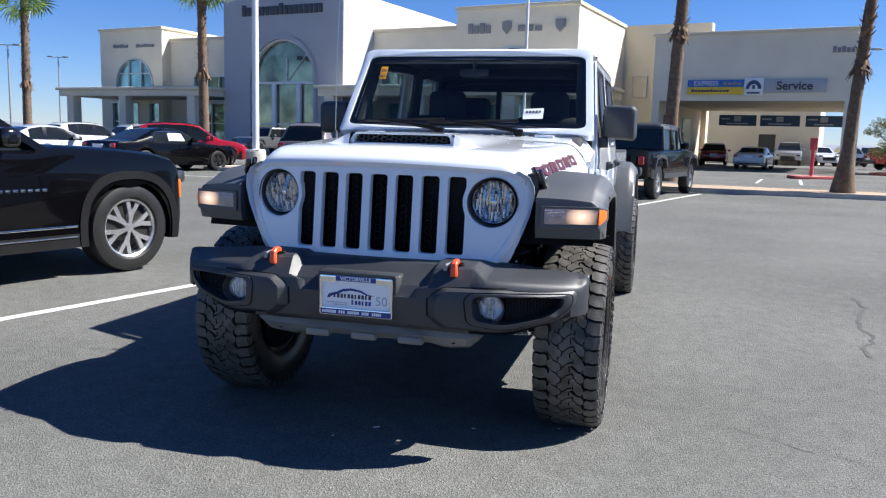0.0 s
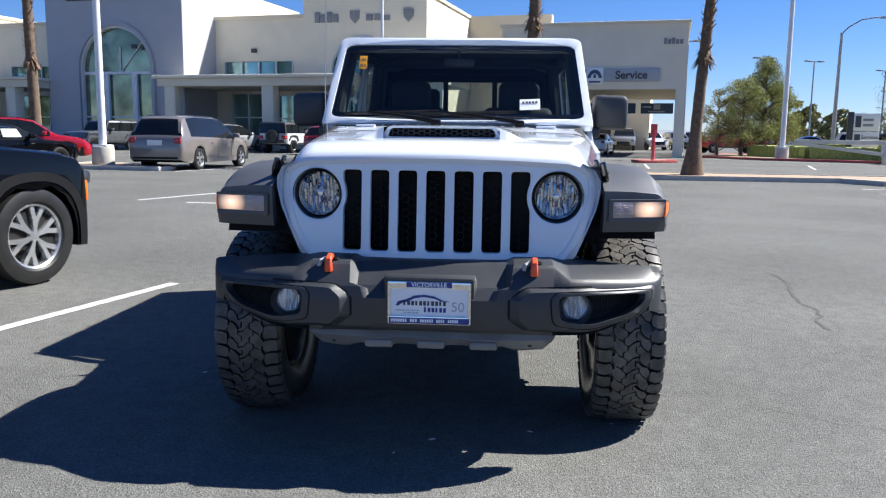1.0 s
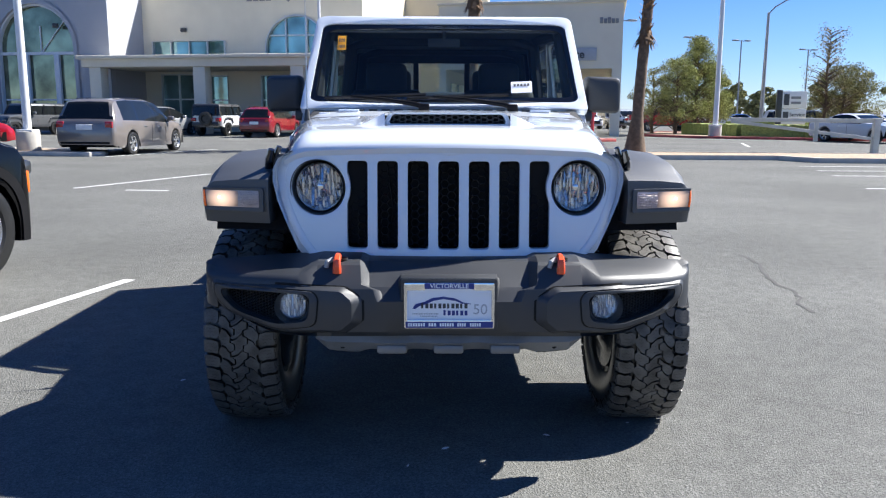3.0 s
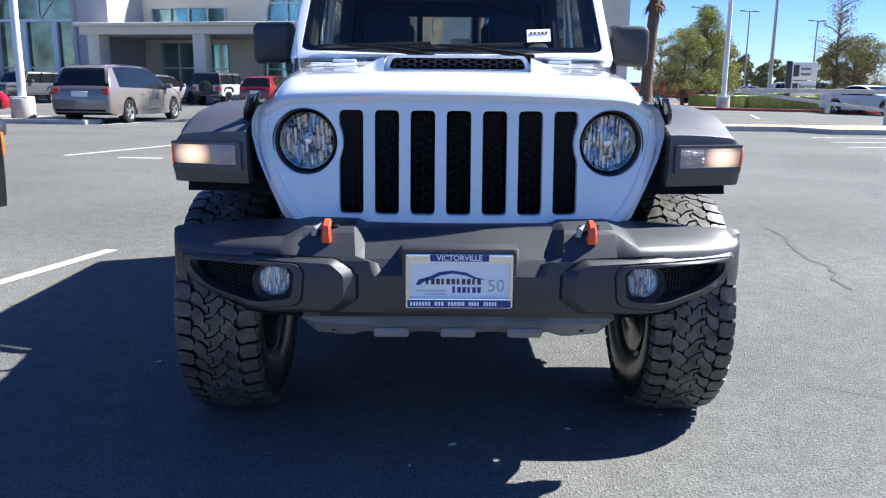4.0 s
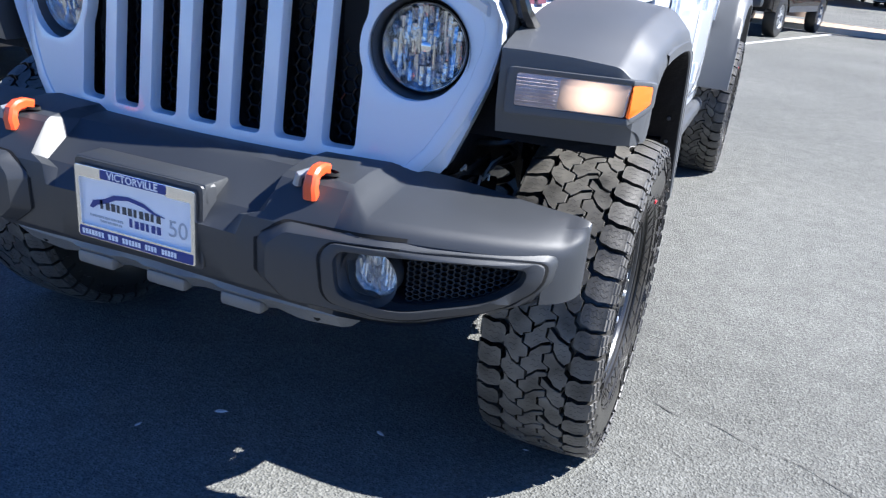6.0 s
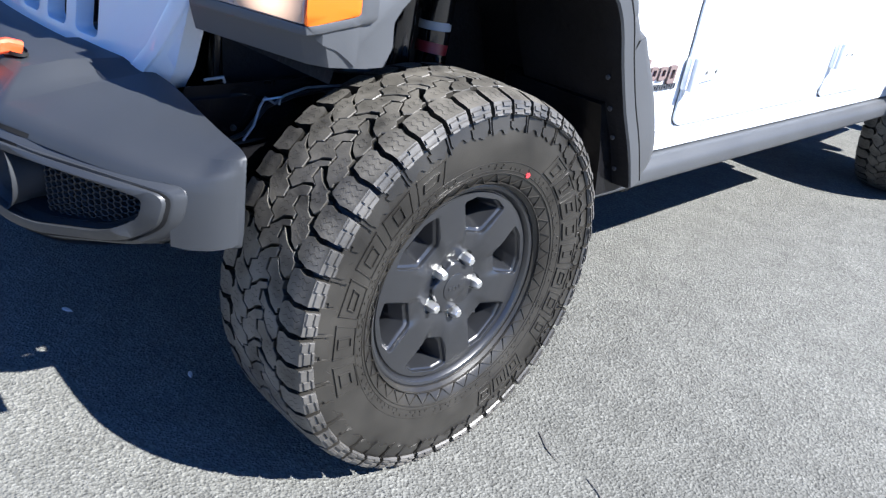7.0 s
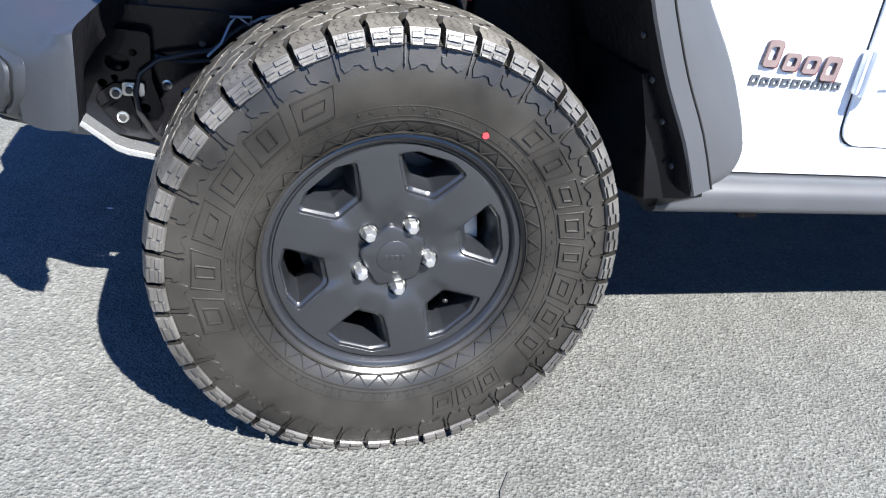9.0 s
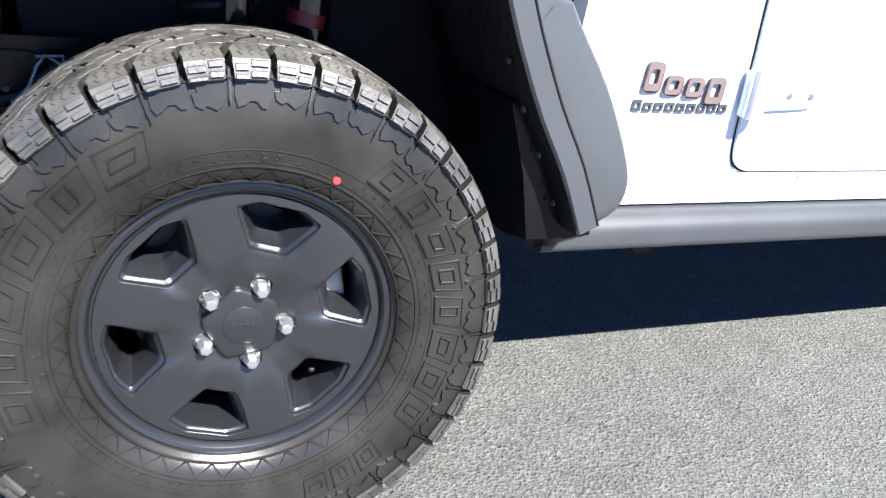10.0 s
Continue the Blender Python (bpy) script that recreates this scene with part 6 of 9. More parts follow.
# skid plate under the bumper
bm = new_bm()
xs = [-0.48, -0.44, -0.36, -0.33, -0.28, -0.255, -0.15, -0.13, -0.085, -0.06, 0.06, 0.085, 0.13, 0.15, 0.255, 0.28, 0.33, 0.36, 0.44, 0.48]
rings = []
for x in xs:
    a = abs(x)
    drop = 0.010 if a > 0.29 else -0.010
    rib = -0.010 if (0.14 < a < 0.26 or a < 0.062) else 0.0
    end = 0.045 * smooth_step(0.425, 0.48, a)
    rings.append([(x, -0.655, 0.53), (x, -0.665 + rib, 0.495 + end * 0.4), (x, -0.635 + rib, 0.458 - drop * 0.4 + end), (x, -0.59 + rib * 0.5, 0.446 - drop + end), (x, -0.40, 0.43 + end), (x, -0.40, 0.45 + end), (x, -0.59, 0.475 + end), (x, -0.61, 0.53)])
loft(bm, rings)
skid = part("skid_plate", bm, "skid", jeep, "silver painted steel skid plate", sharp=25)
for c in (-0.205, 0.0, 0.205):
    bm = new_bm()
    box(bm, c - 0.055, c + 0.055, -0.672, -0.63, 0.452, 0.486, 0.010)
    part("stiffening_rib", bm, "skid", skid)
for s in (1, -1):
    bm = new_bm()
    revolve(bm, [(0.0, 0.0), (0.0, 0.008), (-0.002, 0.010)], 14, Matrix.Translation((s * 0.385, -0.648, 0.476)) @ Matrix.Rotation(radians(-90), 4, "Z"))
    part("bolt_hole", bm, "dark_hole", skid)

# ---- fender flares ----
FLARE_OUT = [(-0.455, 0.900), (-0.470, 0.960), (-0.470, 1.036), (-0.458, 1.048), (-0.40, 1.066), (-0.30, 1.092), (-0.20, 1.112), (0.0, 1.132), (0.16, 1.130), (0.28, 1.112), (0.37, 1.065), (0.44, 0.98), (0.50, 0.89), (0.565, 0.80), (0.620, 0.70), (0.643, 0.635), (0.630, 0.590), (0.585, 0.562)]
FLARE_IN = [(0.548, 0.552), (0.50, 0.655), (0.44, 0.755), (0.385, 0.865), (0.345, 0.955), (0.295, 1.012), (0.22, 1.040), (0.02, 1.048), (-0.17, 1.040), (-0.25, 1.005), (-0.30, 0.950), (-0.335, 0.900)]


def spline(pts, n=3):
    """Points rounded off by a Catmull-Rom curve through them."""
    out = []
    for i in range(len(pts) - 1):
        p0, p1, p2, p3 = [Vector(pts[min(len(pts) - 1, max(0, i + k))]) for k in (-1, 0, 1, 2)]
        for j in range(n):
            t = j / n
            out.append(tuple(0.5 * (2 * p1 + (p2 - p0) * t + (2 * p0 - 5 * p1 + 4 * p2 - p3) * t * t + (3 * p1 - p0 - 3 * p2 + p3) * t**3)))
    return out + [pts[-1]]


FLARE_OUT, FLARE_IN = spline(FLARE_OUT), spline(FLARE_IN)


def build_flare(s, y0, front):
    fl = new("fender_flare")
    fl.parent = jeep
    ring = FLARE_OUT + FLARE_IN
    if not front:
        ring = [(-0.64, 0.60), (-0.60, 0.72), (-0.52, 0.88), (-0.43, 1.01), (-0.33, 1.085), (-0.2, 1.118), (0.0, 1.13), (0.2, 1.118), (0.33, 1.085), (0.43, 1.01), (0.52, 0.88), (0.60, 0.72), (0.64, 0.60), (0.55, 0.60), (0.50, 0.72), (0.43, 0.86), (0.35, 0.97), (0.24, 1.035), (0.0, 1.05), (-0.24, 1.035), (-0.35, 0.97), (-0.43, 0.86), (-0.50, 0.72), (-0.55, 0.60)]
    c = Vector((0.08, 0.98))
    rings = []
    n_out = len(FLARE_OUT)
    for x, inset, lift in ((0.672, 0, 0.026), (0.72, 0, 0.026), (0.80, 0, 0.022), (0.885, 0.0, 0.012), (0.895, 0.002, 0.010), (0.903, 0.006, 0.008), (0.930, 0.026, 0.0), (0.937, 0.033, -0.002), (0.941, 0.042, -0.004), (0.947, 0.058, -0.008)):
        r = []
        for i, (y, z) in enumerate(ring):
            outer_edge = i < n_out if front else i < 13
            up_ = smooth_step(0.95, 1.08, z) if outer_edge else 0.0
            yy, zz = y, z + lift * up_
            if front and y < -0.25:
                yy += (1.0 if outer_edge else 0.32) * (0.25 * (x - 0.71) + 2.8 * max(0.0, x - 0.925)) * max(smooth_step(-0.25, -0.42, y), smooth_step(0.98, 0.92, z))
                if x < 0.70:
                    zz = zz if z > 0.95 else zz
            if outer_edge and inset:
                zz -= inset * (1.0 if z > 0.95 else 0.0)
                if y > 0.4:
                    yy -= {0.903: 0.003, 0.930: 0.010, 0.937: 0.018, 0.941: 0.030}.get(x, inset) * 0.8
            r.append((s * x, y0 + yy, zz))
        rings.append(r)
    bm = new_bm()
    loft(bm, rings)
    flare = part("flare_shell", bm, "flare", fl, "dark grey textured plastic fender flare", sharp=24)
    if front:
        # inner lip that frames the arch, with rivets
        lipo = [p for p in FLARE_IN if p[0] > -0.2]
        out = []
        for k, (y, z) in enumerate(lipo):
            a, b = Vector(lipo[max(0, k - 1)]), Vector(lipo[min(len(lipo) - 1, k + 1)])
            d = (b - a).normalized()
            wd = 0.036 if y > 0.3 else 0.024
            out.append((y + d.y * wd, z - d.x * wd))
        bm = new_bm()
        loft(bm, [[(s * 0.944, y0 + y, z) for y, z in out], [(s * 0.9492, y0 + y * 0.9 + y1 * 0.1, z * 0.9 + z1 * 0.1) for (y, z), (y1, z1) in zip(out, lipo)], [(s * 0.9496, y0 + y, z) for y, z in lipo], [(s * 0.945, y0 + y - 0.004, z - 0.002) for y, z in lipo]], closed=False, caps=False)
        part("arch_edge", bm, "flare", fl)
        bm = new_bm()
        loft(bm, [[(s * x, y0 + y - dy, z - dy * 0.45) for y, z in lipo] for x, dy in ((0.945, 0.003), (0.940, 0.006), (0.90, 0.010), (0.87, 0.013), (0.66, 0.017))], closed=False, caps=False)
        part("arch_lip", bm, "liner", fl)
        for y, z in ((0.392, 0.83), (0.470, 0.681), (0.512, 0.597), (0.430, 0.755)):
            bm = new_bm()
            revolve(bm, [(0.0, 0.006), (0.002, 0.005), (0.003, 0.0)], 12, Matrix.Translation((s * 0.915, y0 + y - 0.006, z)) @ (Matrix.Rotation(math.pi, 4, "Z") if s < 0 else Matrix()) @ Matrix.Rotation(radians(-80 * s), 4, "Z"))
            part("rivet", bm, "plastic", fl)
        # cut line of the wrap-around panel
        bm = new_bm()
        tube(bm, [(s * 0.9478, y0 + y, z) for (y, z) in out if y > 0.3], 0.0022, 6)
        part("panel_gap", bm, "dark_hole", fl)
    return fl


for s in (1, -1):
    build_flare(s, 0, True)
    build_flare(s, WHEELBASE, False)
    # turn signal set in the flare's front face
    sig = new("turn_signal")
    sig.parent = jeep

    def sig_at(u, v, d, s=s):
        y = -0.474 + 0.25 * (u - 0.71) + 2.6 * max(0.0, u - 0.925) + d
        return (s * u, y, v)

    trim_o = rounded([(0.690, 0.942), (0.925, 0.946), (0.955, 0.970), (0.955, 1.024), (0.925, 1.034), (0.690, 1.034)], 0.010, 4)
    trim_i = rounded([(0.708, 0.960), (0.925, 0.960), (0.951, 0.980), (0.951, 1.017), (0.925, 1.024), (0.708, 1.024)], 0.006, 4)
    if s < 0:
        trim_o, trim_i = trim_o[::-1], trim_i[::-1]
    bm = new_bm()
    sheet(bm, trim_o, [trim_i], lambda u, v, d: sig_at(u, v, d - 0.006), 0.02, step=0.012)
    bevel_sharp(bm, 0.004, 2, 50)
    part("trim", bm, "flare", sig)
    cl = rounded([(0.708, 0.960), (0.916, 0.961), (0.921, 1.024), (0.708, 1.024)], 0.006, 3)
    am = rounded([(0.919, 0.961), (0.927, 0.961), (0.951, 0.981), (0.951, 1.016), (0.930, 1.024), (0.924, 1.024)], 0.005, 3)
    lit = rounded([(0.790, 0.963), (0.913, 0.963), (0.918, 1.022), (0.790, 1.022)], 0.006, 3)
    for nm, poly, mat, dd in (("clear_lens", cl, "signal_clear", -0.002), ("lit_lens", lit, "signal_lit", -0.0045), ("amber_lens", am, "amber", -0.004)):
        bm = new_bm()
        sheet(bm, poly[::s] if s < 0 else poly, [], lambda u, v, d: sig_at(u, v, d + dd - 0.006 * math.sin(math.pi * (v - 0.955) / 0.07)), 0.006, step=0.012)
        lens = part(nm, bm, mat, sig)
    bm = new_bm()
    for k in range(9):
        z = 0.966 + 0.0062 * k
        tube(bm, [sig_at(0.71 + 0.0155 * i, z, -0.0075 - 0.006 * math.sin(math.pi * (z - 0.955) / 0.07)) for i in range(6)], 0.0011, 5)
    part("lens_ribs", bm, "signal_clear", sig)
    bm = new_bm()
    revolve(bm, [(0.005, 0.0), (0.003, 0.005), (0.0, 0.0075)], 16, Matrix.Translation(sig_at(0.862, 0.996, -0.008)) @ Matrix.Rotation(radians(-90), 4, "Z"))
    part("bulb", bm, "bulb", sig)

    # inner arch: liner, apron and sill ends
    bm = new_bm()
    arc = [(-0.36, 0.86), (-0.33, 0.96), (-0.25, 1.01), (0.0, 1.055), (0.22, 1.048), (0.33, 0.985), (0.40, 0.86), (0.45, 0.72), (0.49, 0.61), (0.505, 0.545)]
    for x0, x1 in ((0.50, 0.90),):
        loft(bm, [[(s * x0, y, z) for y, z in arc], [(s * x1, y, z + 0.004) for y, z in arc]], closed=False, caps=False)
    part("wheel_liner", bm, "liner", jeep)
    bm = new_bm()
    loft(bm, [[(s * x, y, z) for y, z in ((-0.30, 0.60), (-0.34, 1.12), (0.30, 1.12), (0.56, 1.10), (0.56, 0.45), (0.30, 0.70))] for x in (0.46, 0.50)])
    part("inner_fender", bm, "liner", jeep)
    bm = new_bm()
    slab(bm, [(0.475, 0.50), (0.56, 0.46), (0.60, 0.53), (0.58, 0.60), (0.50, 0.66), (0.44, 0.78), (0.41, 0.76), (0.45, 0.64)], [(s * 0.60, None), (s * 0.80, None), (s * 0.90, lambda a, b: (a, max(b, 0.525)))])
    part("mud_guard", bm, "chassis", jeep)
    bm = new_bm()
    revolve(bm, [(0.0, 0.018), (0.008, 0.017), (0.010, 0.013), (0.010, 0.0)], 6, Matrix.Translation((s * 0.80, 0.535, 0.515)) @ (Matrix.Rotation(math.pi, 4, "Z") if s < 0 else Matrix()))
    box(bm, s * 0.77, s * 0.805, 0.505, 0.575, 0.48, 0.56, 0.01)
    part("body_bolt", bm, "steel_bolt", jeep)
    # white fender side above the flare
    bm = new_bm()
    loft(bm, [[(s * hood_half(y) * 1.0, y, 1.125), (s * (hood_half(y) + 0.006), y, 1.115), (s * (hood_half(y) + 0.010), y, 1.04), (s * (hood_half(y) - 0.05), y, 1.02)] for y in (-0.42, -0.2, 0.1, 0.4, 0.62)], closed=False, caps=False)
    part("fender_side", bm, "white", jeep)


# ---- cab ----
def body_x(z):
    """Half width of the body at a height: upright below the belt, leaning in above."""
    return 0.772 + 0.012 * smooth_step(0.55, 0.75, z) - 0.125 * max(0.0, z - 1.22)


def side_at(s, proud):
    return lambda u, v, d: (s * (body_x(v) + proud - d), u, v)


FRONT_DOOR = rounded([(0.985, 0.606), (1.99, 0.606), (2.02, 0.66), (2.02, 1.80), (1.42, 1.81), (1.05, 1.36), (0.975, 1.22), (0.962, 0.95), (0.968, 0.70)], [0.09, 0.05, 0.02, 0.05, 0.05, 0.03, 0.05, 0.0, 0.05], 6)
FRONT_WIN = rounded([(1.16, 1.285), (1.95, 1.285), (1.95, 1.75), (1.46, 1.755)], 0.05, 5)
REAR_DOOR = rounded([(2.035, 0.606), (2.55, 0.606), (2.83, 0.95), (2.83, 1.80), (2.035, 1.80)], [0.05, 0.10, 0.12, 0.05, 0.02], 6)
REAR_WIN = rounded([(2.10, 1.285), (2.76, 1.285), (2.76, 1.75), (2.10, 1.75)], 0.05, 5)
TUB = [(0.56, 0.535), (2.95, 0.535), (2.98, 0.60), (2.98, 1.235), (0.97, 1.235), (0.95, 1.255), (0.62, 1.195), (0.60, 1.10)]
for s in (1, -1):
    bm = new_bm()
    sheet(bm, TUB[::s] if s > 0 else TUB, [], side_at(s, 0.0), 0.05, step=0.12)
    part("body_side", bm, "white", jeep)
    bm = new_bm()
    slab(bm, [(0.535, 0.0), (0.548, 0.010), (0.60, 0.010), (0.606, 0.0), (0.57, -0.02)], [(0, None), (1, None)])
    bm.free()
    for nm, out, win in (("front_door", FRONT_DOOR, FRONT_WIN), ("rear_door", REAR_DOOR, REAR_WIN)):
        bm = new_bm()
        sheet(bm, out, [win], side_at(s, 0.009), 0.03, step=0.09)
        bevel_sharp(bm, 0.004, 2, 60)
        door = part(nm, bm, "white", jeep, "white door with exposed hinges")
        c = sum((Vector(p) for p in out), Vector((0, 0))) / len(out)
        bm = new_bm()
        grow = [tuple(Vector(p) + (Vector(p) - c).normalized() * 0.0045) for p in out]
        sheet(bm, grow, [out], side_at(s, 0.0015), 0)
        part("door_gap", bm, "dark_hole", door)
        bm = new_bm()
        sheet(bm, win, [], side_at(s, -0.012), 0)
        part("window_pane", bm, "side_glass", door)
        bm = new_bm()
        wc = sum((Vector(p) for p in win), Vector((0, 0))) / len(win)
        ring = [tuple(Vector(p) + (Vector(p) - wc).normalized() * 0.022) for p in win]
        sheet(bm, ring, [win], side_at(s, 0.011), 0.012)
        part("window_seal", bm, "plastic", door)
        y0 = 0.965 if nm == "front_door" else 2.035
        for hz in (0.768, 1.10):
            bm = new_bm()
            tube(bm, [(s * (body_x(hz) + 0.026), y0 + 0.012, hz - 0.047), (s * (body_x(hz) + 0.026), y0 + 0.012, hz + 0.047)], 0.017, 14)
            box(bm, s * (body_x(hz) + 0.004), s * (body_x(hz) + 0.024), y0 - 0.012, y0 + 0.03, hz - 0.046, hz + 0.046, 0.006)
            slab(bm, [(y0 + 0.02, hz - 0.035), (y0 + 0.16, hz - 0.025), (y0 + 0.175, hz - 0.015), (y0 + 0.175, hz + 0.015), (y0 + 0.165, hz + 0.022), (y0 + 0.02, hz + 0.04)], [(s * (body_x(hz) + 0.008), None), (s * (body_x(hz) + 0.016), None), (s * (body_x(hz) + 0.019), lambda a, b: (a, hz + (b - hz) * 0.85))])
            hinge = part("hinge", bm, "white", door)
            for yy in (0.095, 0.15):
                bm = new_bm()
                revolve(bm, [(0.0, 0.0075), (0.004, 0.006), (0.005, 0.0)], 10, Matrix.Translation((s * (body_x(hz) + 0.018), y0 + yy, hz)) @ (Matrix.Rotation(math.pi, 4, "Z") if s < 0 else Matrix()))
                part("hinge_bolt", bm, "steel_bolt", door)
        hy = 1.83 if nm == "front_door" else 2.66
        bm = new_bm()
        box(bm, s * (body_x(1.15) + 0.02), s * (body_x(1.15) + 0.055), hy - 0.10, hy + 0.10, 1.13, 1.165, 0.012)
        box(bm, s * (body_x(1.15) + 0.006), s * (body_x(1.15) + 0.03), hy - 0.11, hy - 0.07, 1.12, 1.175, 0.008)
        box(bm, s * (body_x(1.15) + 0.006), s * (body_x(1.15) + 0.03), hy + 0.07, hy + 0.11, 1.12, 1.175, 0.008)
        part("door_handle", bm, "plastic", door)
    # rocker below the doors and the rock rail
    bm = new_bm()
    loft(bm, [[(s * x, y, z) for x, z in ((0.70, 0.532), (body_x(0.56) - 0.012, 0.532), (body_x(0.56) - 0.009, 0.534), (body_x(0.56) + 0.006, 0.597), (body_x(0.56) + 0.007, 0.602), (0.70, 0.602))] for y in (0.575, 2.93)])
    part("rocker", bm, "white", jeep)
    bm = new_bm()
    tube(bm, [(s * 0.7635, 1.155, 0.535), (s * 0.7702, 1.17, 0.56), (s * 0.7785, 1.175, 0.597)], 0.0016, 5)
    part("panel_gap", bm, "sign_grey", jeep)
    bm = new_bm()
    loft(bm, [[(s * x, y, z) for x, z in rounded([(0.69, 0.458), (0.785, 0.446), (0.822, 0.462), (0.822, 0.505), (0.800, 0.529), (0.69, 0.529)], 0.012, 3)] for y in (0.555, 0.60, 2.0, 2.93)])
    part("rock_rail", bm, "rail", jeep, "dark grey tubular rock rail")
    bm = new_bm()
    loft(bm, [[(s * 0.79, 0.775, 0.456), (s * 0.79, 0.835, 0.456), (s * 0.79, 0.825, 0.436), (s * 0.79, 0.785, 0.436)], [(s * 0.72, 0.775, 0.456), (s * 0.72, 0.835, 0.456), (s * 0.72, 0.825, 0.436), (s * 0.72, 0.785, 0.436)]])
    part("rail_bracket", bm, "chassis", jeep)
    # side badge: four large blocks with a red edge over nine small dark ones
    badge = new("side_badge")
    badge.parent = jeep
    yy = 0.725
    for k, (w, lo, hi) in enumerate(((0.040, 0.765, 0.818), (0.042, 0.760, 0.795), (0.042, 0.757, 0.793), (0.044, 0.745, 0.795))):
        outl = [(yy, lo), (yy + w * 0.86, lo), (yy + w * 0.95, hi), (yy + w * 0.12, hi)]
        c = sum((Vector(p) for p in outl), Vector((0, 0))) / 4
        hole = [tuple(c + (Vector(p) - c) * 0.52) for p in outl]
        bm = new_bm()
        sheet(bm, rounded(outl, 0.008, 3), [rounded(hole, 0.004, 2)], side_at(s, 0.009), 0.006)
        part("letter_block", bm, "badge_face", badge)
        bm = new_bm()
        sheet(bm, rounded([(a + 0.006, b - 0.004) for a, b in outl], 0.008, 3), [rounded(hole, 0.004, 2)], side_at(s, 0.004), 0.003)
        part("letter_edge", bm, "decal_red", badge)
        yy += w + 0.006
    for k in range(9):
        w = 0.0236
        y1 = 0.712 + 0.0246 * k
        hgt = 0.017 if k else 0.021
        bm = new_bm()
        outl = [(y1, 0.726), (y1 + w * 0.8, 0.726), (y1 + w * 0.86, 0.726 + hgt), (y1 + w * 0.08, 0.726 + hgt)]
        c = sum((Vector(p) for p in outl), Vector((0, 0))) / 4
        sheet(bm, outl, [[tuple(c + (Vector(p) - c) * 0.45)[0:2] for p in outl]], side_at(s, 0.004), 0.003)
        part("small_block", bm, "letter_dark", badge)
    # hood-side decal: six dark red blocks with grey edges
    decal = new("hood_decal")
    decal.parent = jeep
    for k in range(6):
        y1 = -0.285 + 0.118 * k
        w = 0.098

        def on_hood(u, v, d, s=s):
            a, b = 0.78 * hood_half(u), hood_half(u)
            for _ in range(24):
                c_ = (a + b) / 2
                a, b = (c_, b) if hood_z(c_, u) > v else (a, c_)
            return (s * (a + 0.004), u, v + 0.001)

        lo, hi = 1.136 + 0.0092 * k, 1.184 + 0.0092 * k
        o = [(y1, lo), (y1 + w, lo), (y1 + w + 0.006, hi), (y1 + 0.006, hi)]
        c = sum((Vector(p) for p in o), Vector((0, 0))) / 4
        i_ = [tuple(c + (Vector(p) - c) * 0.4) for p in o]
        bm = new_bm()
        sheet(bm, o, [i_] if k % 2 == 1 or k == 3 else [[(y1 + w * 0.4, lo + 0.001), (y1 + w * 0.6, lo + 0.001), (y1 + w * 0.56, (lo + hi) / 2), (y1 + w * 0.46, (lo + hi) / 2)]], on_hood, 0.0, step=0.02)
        part("decal_block", bm, "decal_red", decal, smooth=False)
    # hood latch
    latch = new("hood_latch")
    latch.parent = jeep
    bm = new_bm()
    box(bm, s * 0.615, s * 0.668, -0.40, -0.33, 1.06, 1.16, 0.012)
    part("latch_base", bm, "plastic", latch)
    bm = new_bm()
    tube(bm, [(s * 0.668, -0.41, 1.175), (s * 0.682, -0.395, 1.13), (s * 0.69, -0.36, 1.10), (s * 0.70, -0.32, 1.085)], [0.012, 0.016, 0.018, 0.012], 8)
    tube(bm, [(s * 0.640, -0.40, 1.185), (s * 0.662, -0.385, 1.13), (s * 0.67, -0.35, 1.10)], [0.010, 0.014, 0.012], 8)
    part("latch_arm", bm, "gloss_black", latch)
    # door mirror
    mir = new("door_mirror")
    mir.parent = jeep
    bm = new_bm()
    shape = rounded([(0.80, 1.325), (0.985, 1.315), (0.998, 1.34), (0.998, 1.495), (0.98, 1.518), (0.812, 1.522), (0.798, 1.50)], 0.022, 4)
    c = Vector((0.9, 1.42))
    loft(bm, [[(s * (c.x + (u - c.x) * k), y, c.y + (v - c.y) * k) for u, v in shape] for y, k in ((1.075, 0.72), (1.085, 0.88), (1.11, 0.97), (1.15, 1.0), (1.205, 1.0), (1.215, 0.97))])
    part("mirror_shell", bm, "plastic", mir, "dark grey plastic mirror shell")
    bm = new_bm()
    loft(bm, [[(s * (c.x + (u - c.x) * 0.92), y, c.y + (v - c.y) * 0.92) for u, v in shape] for y in (1.2152, 1.217)])
    part("mirror_glass", bm, "chrome", mir)
    bm = new_bm()
    box(bm, s * 0.765, s * 0.84, 1.10, 1.18, 1.27, 1.33, 0.015)
    box(bm, s * 0.755, s * 0.79, 1.06, 1.22, 1.245, 1.30, 0.012)
    part("mirror_arm", bm, "plastic", mir)

# windshield frame, glass and header
def ws_at(u, v, d):
    """v runs 0 to 1 up the windshield's slope."""
    y = 0.895 + 0.325 * v - 0.055 * (1 - (u / 0.75) ** 2) * (1 - 0.35 * v) + d * 0.8
    z = 1.345 + 0.508 * v - d * 0.55
    return (u, y, z)


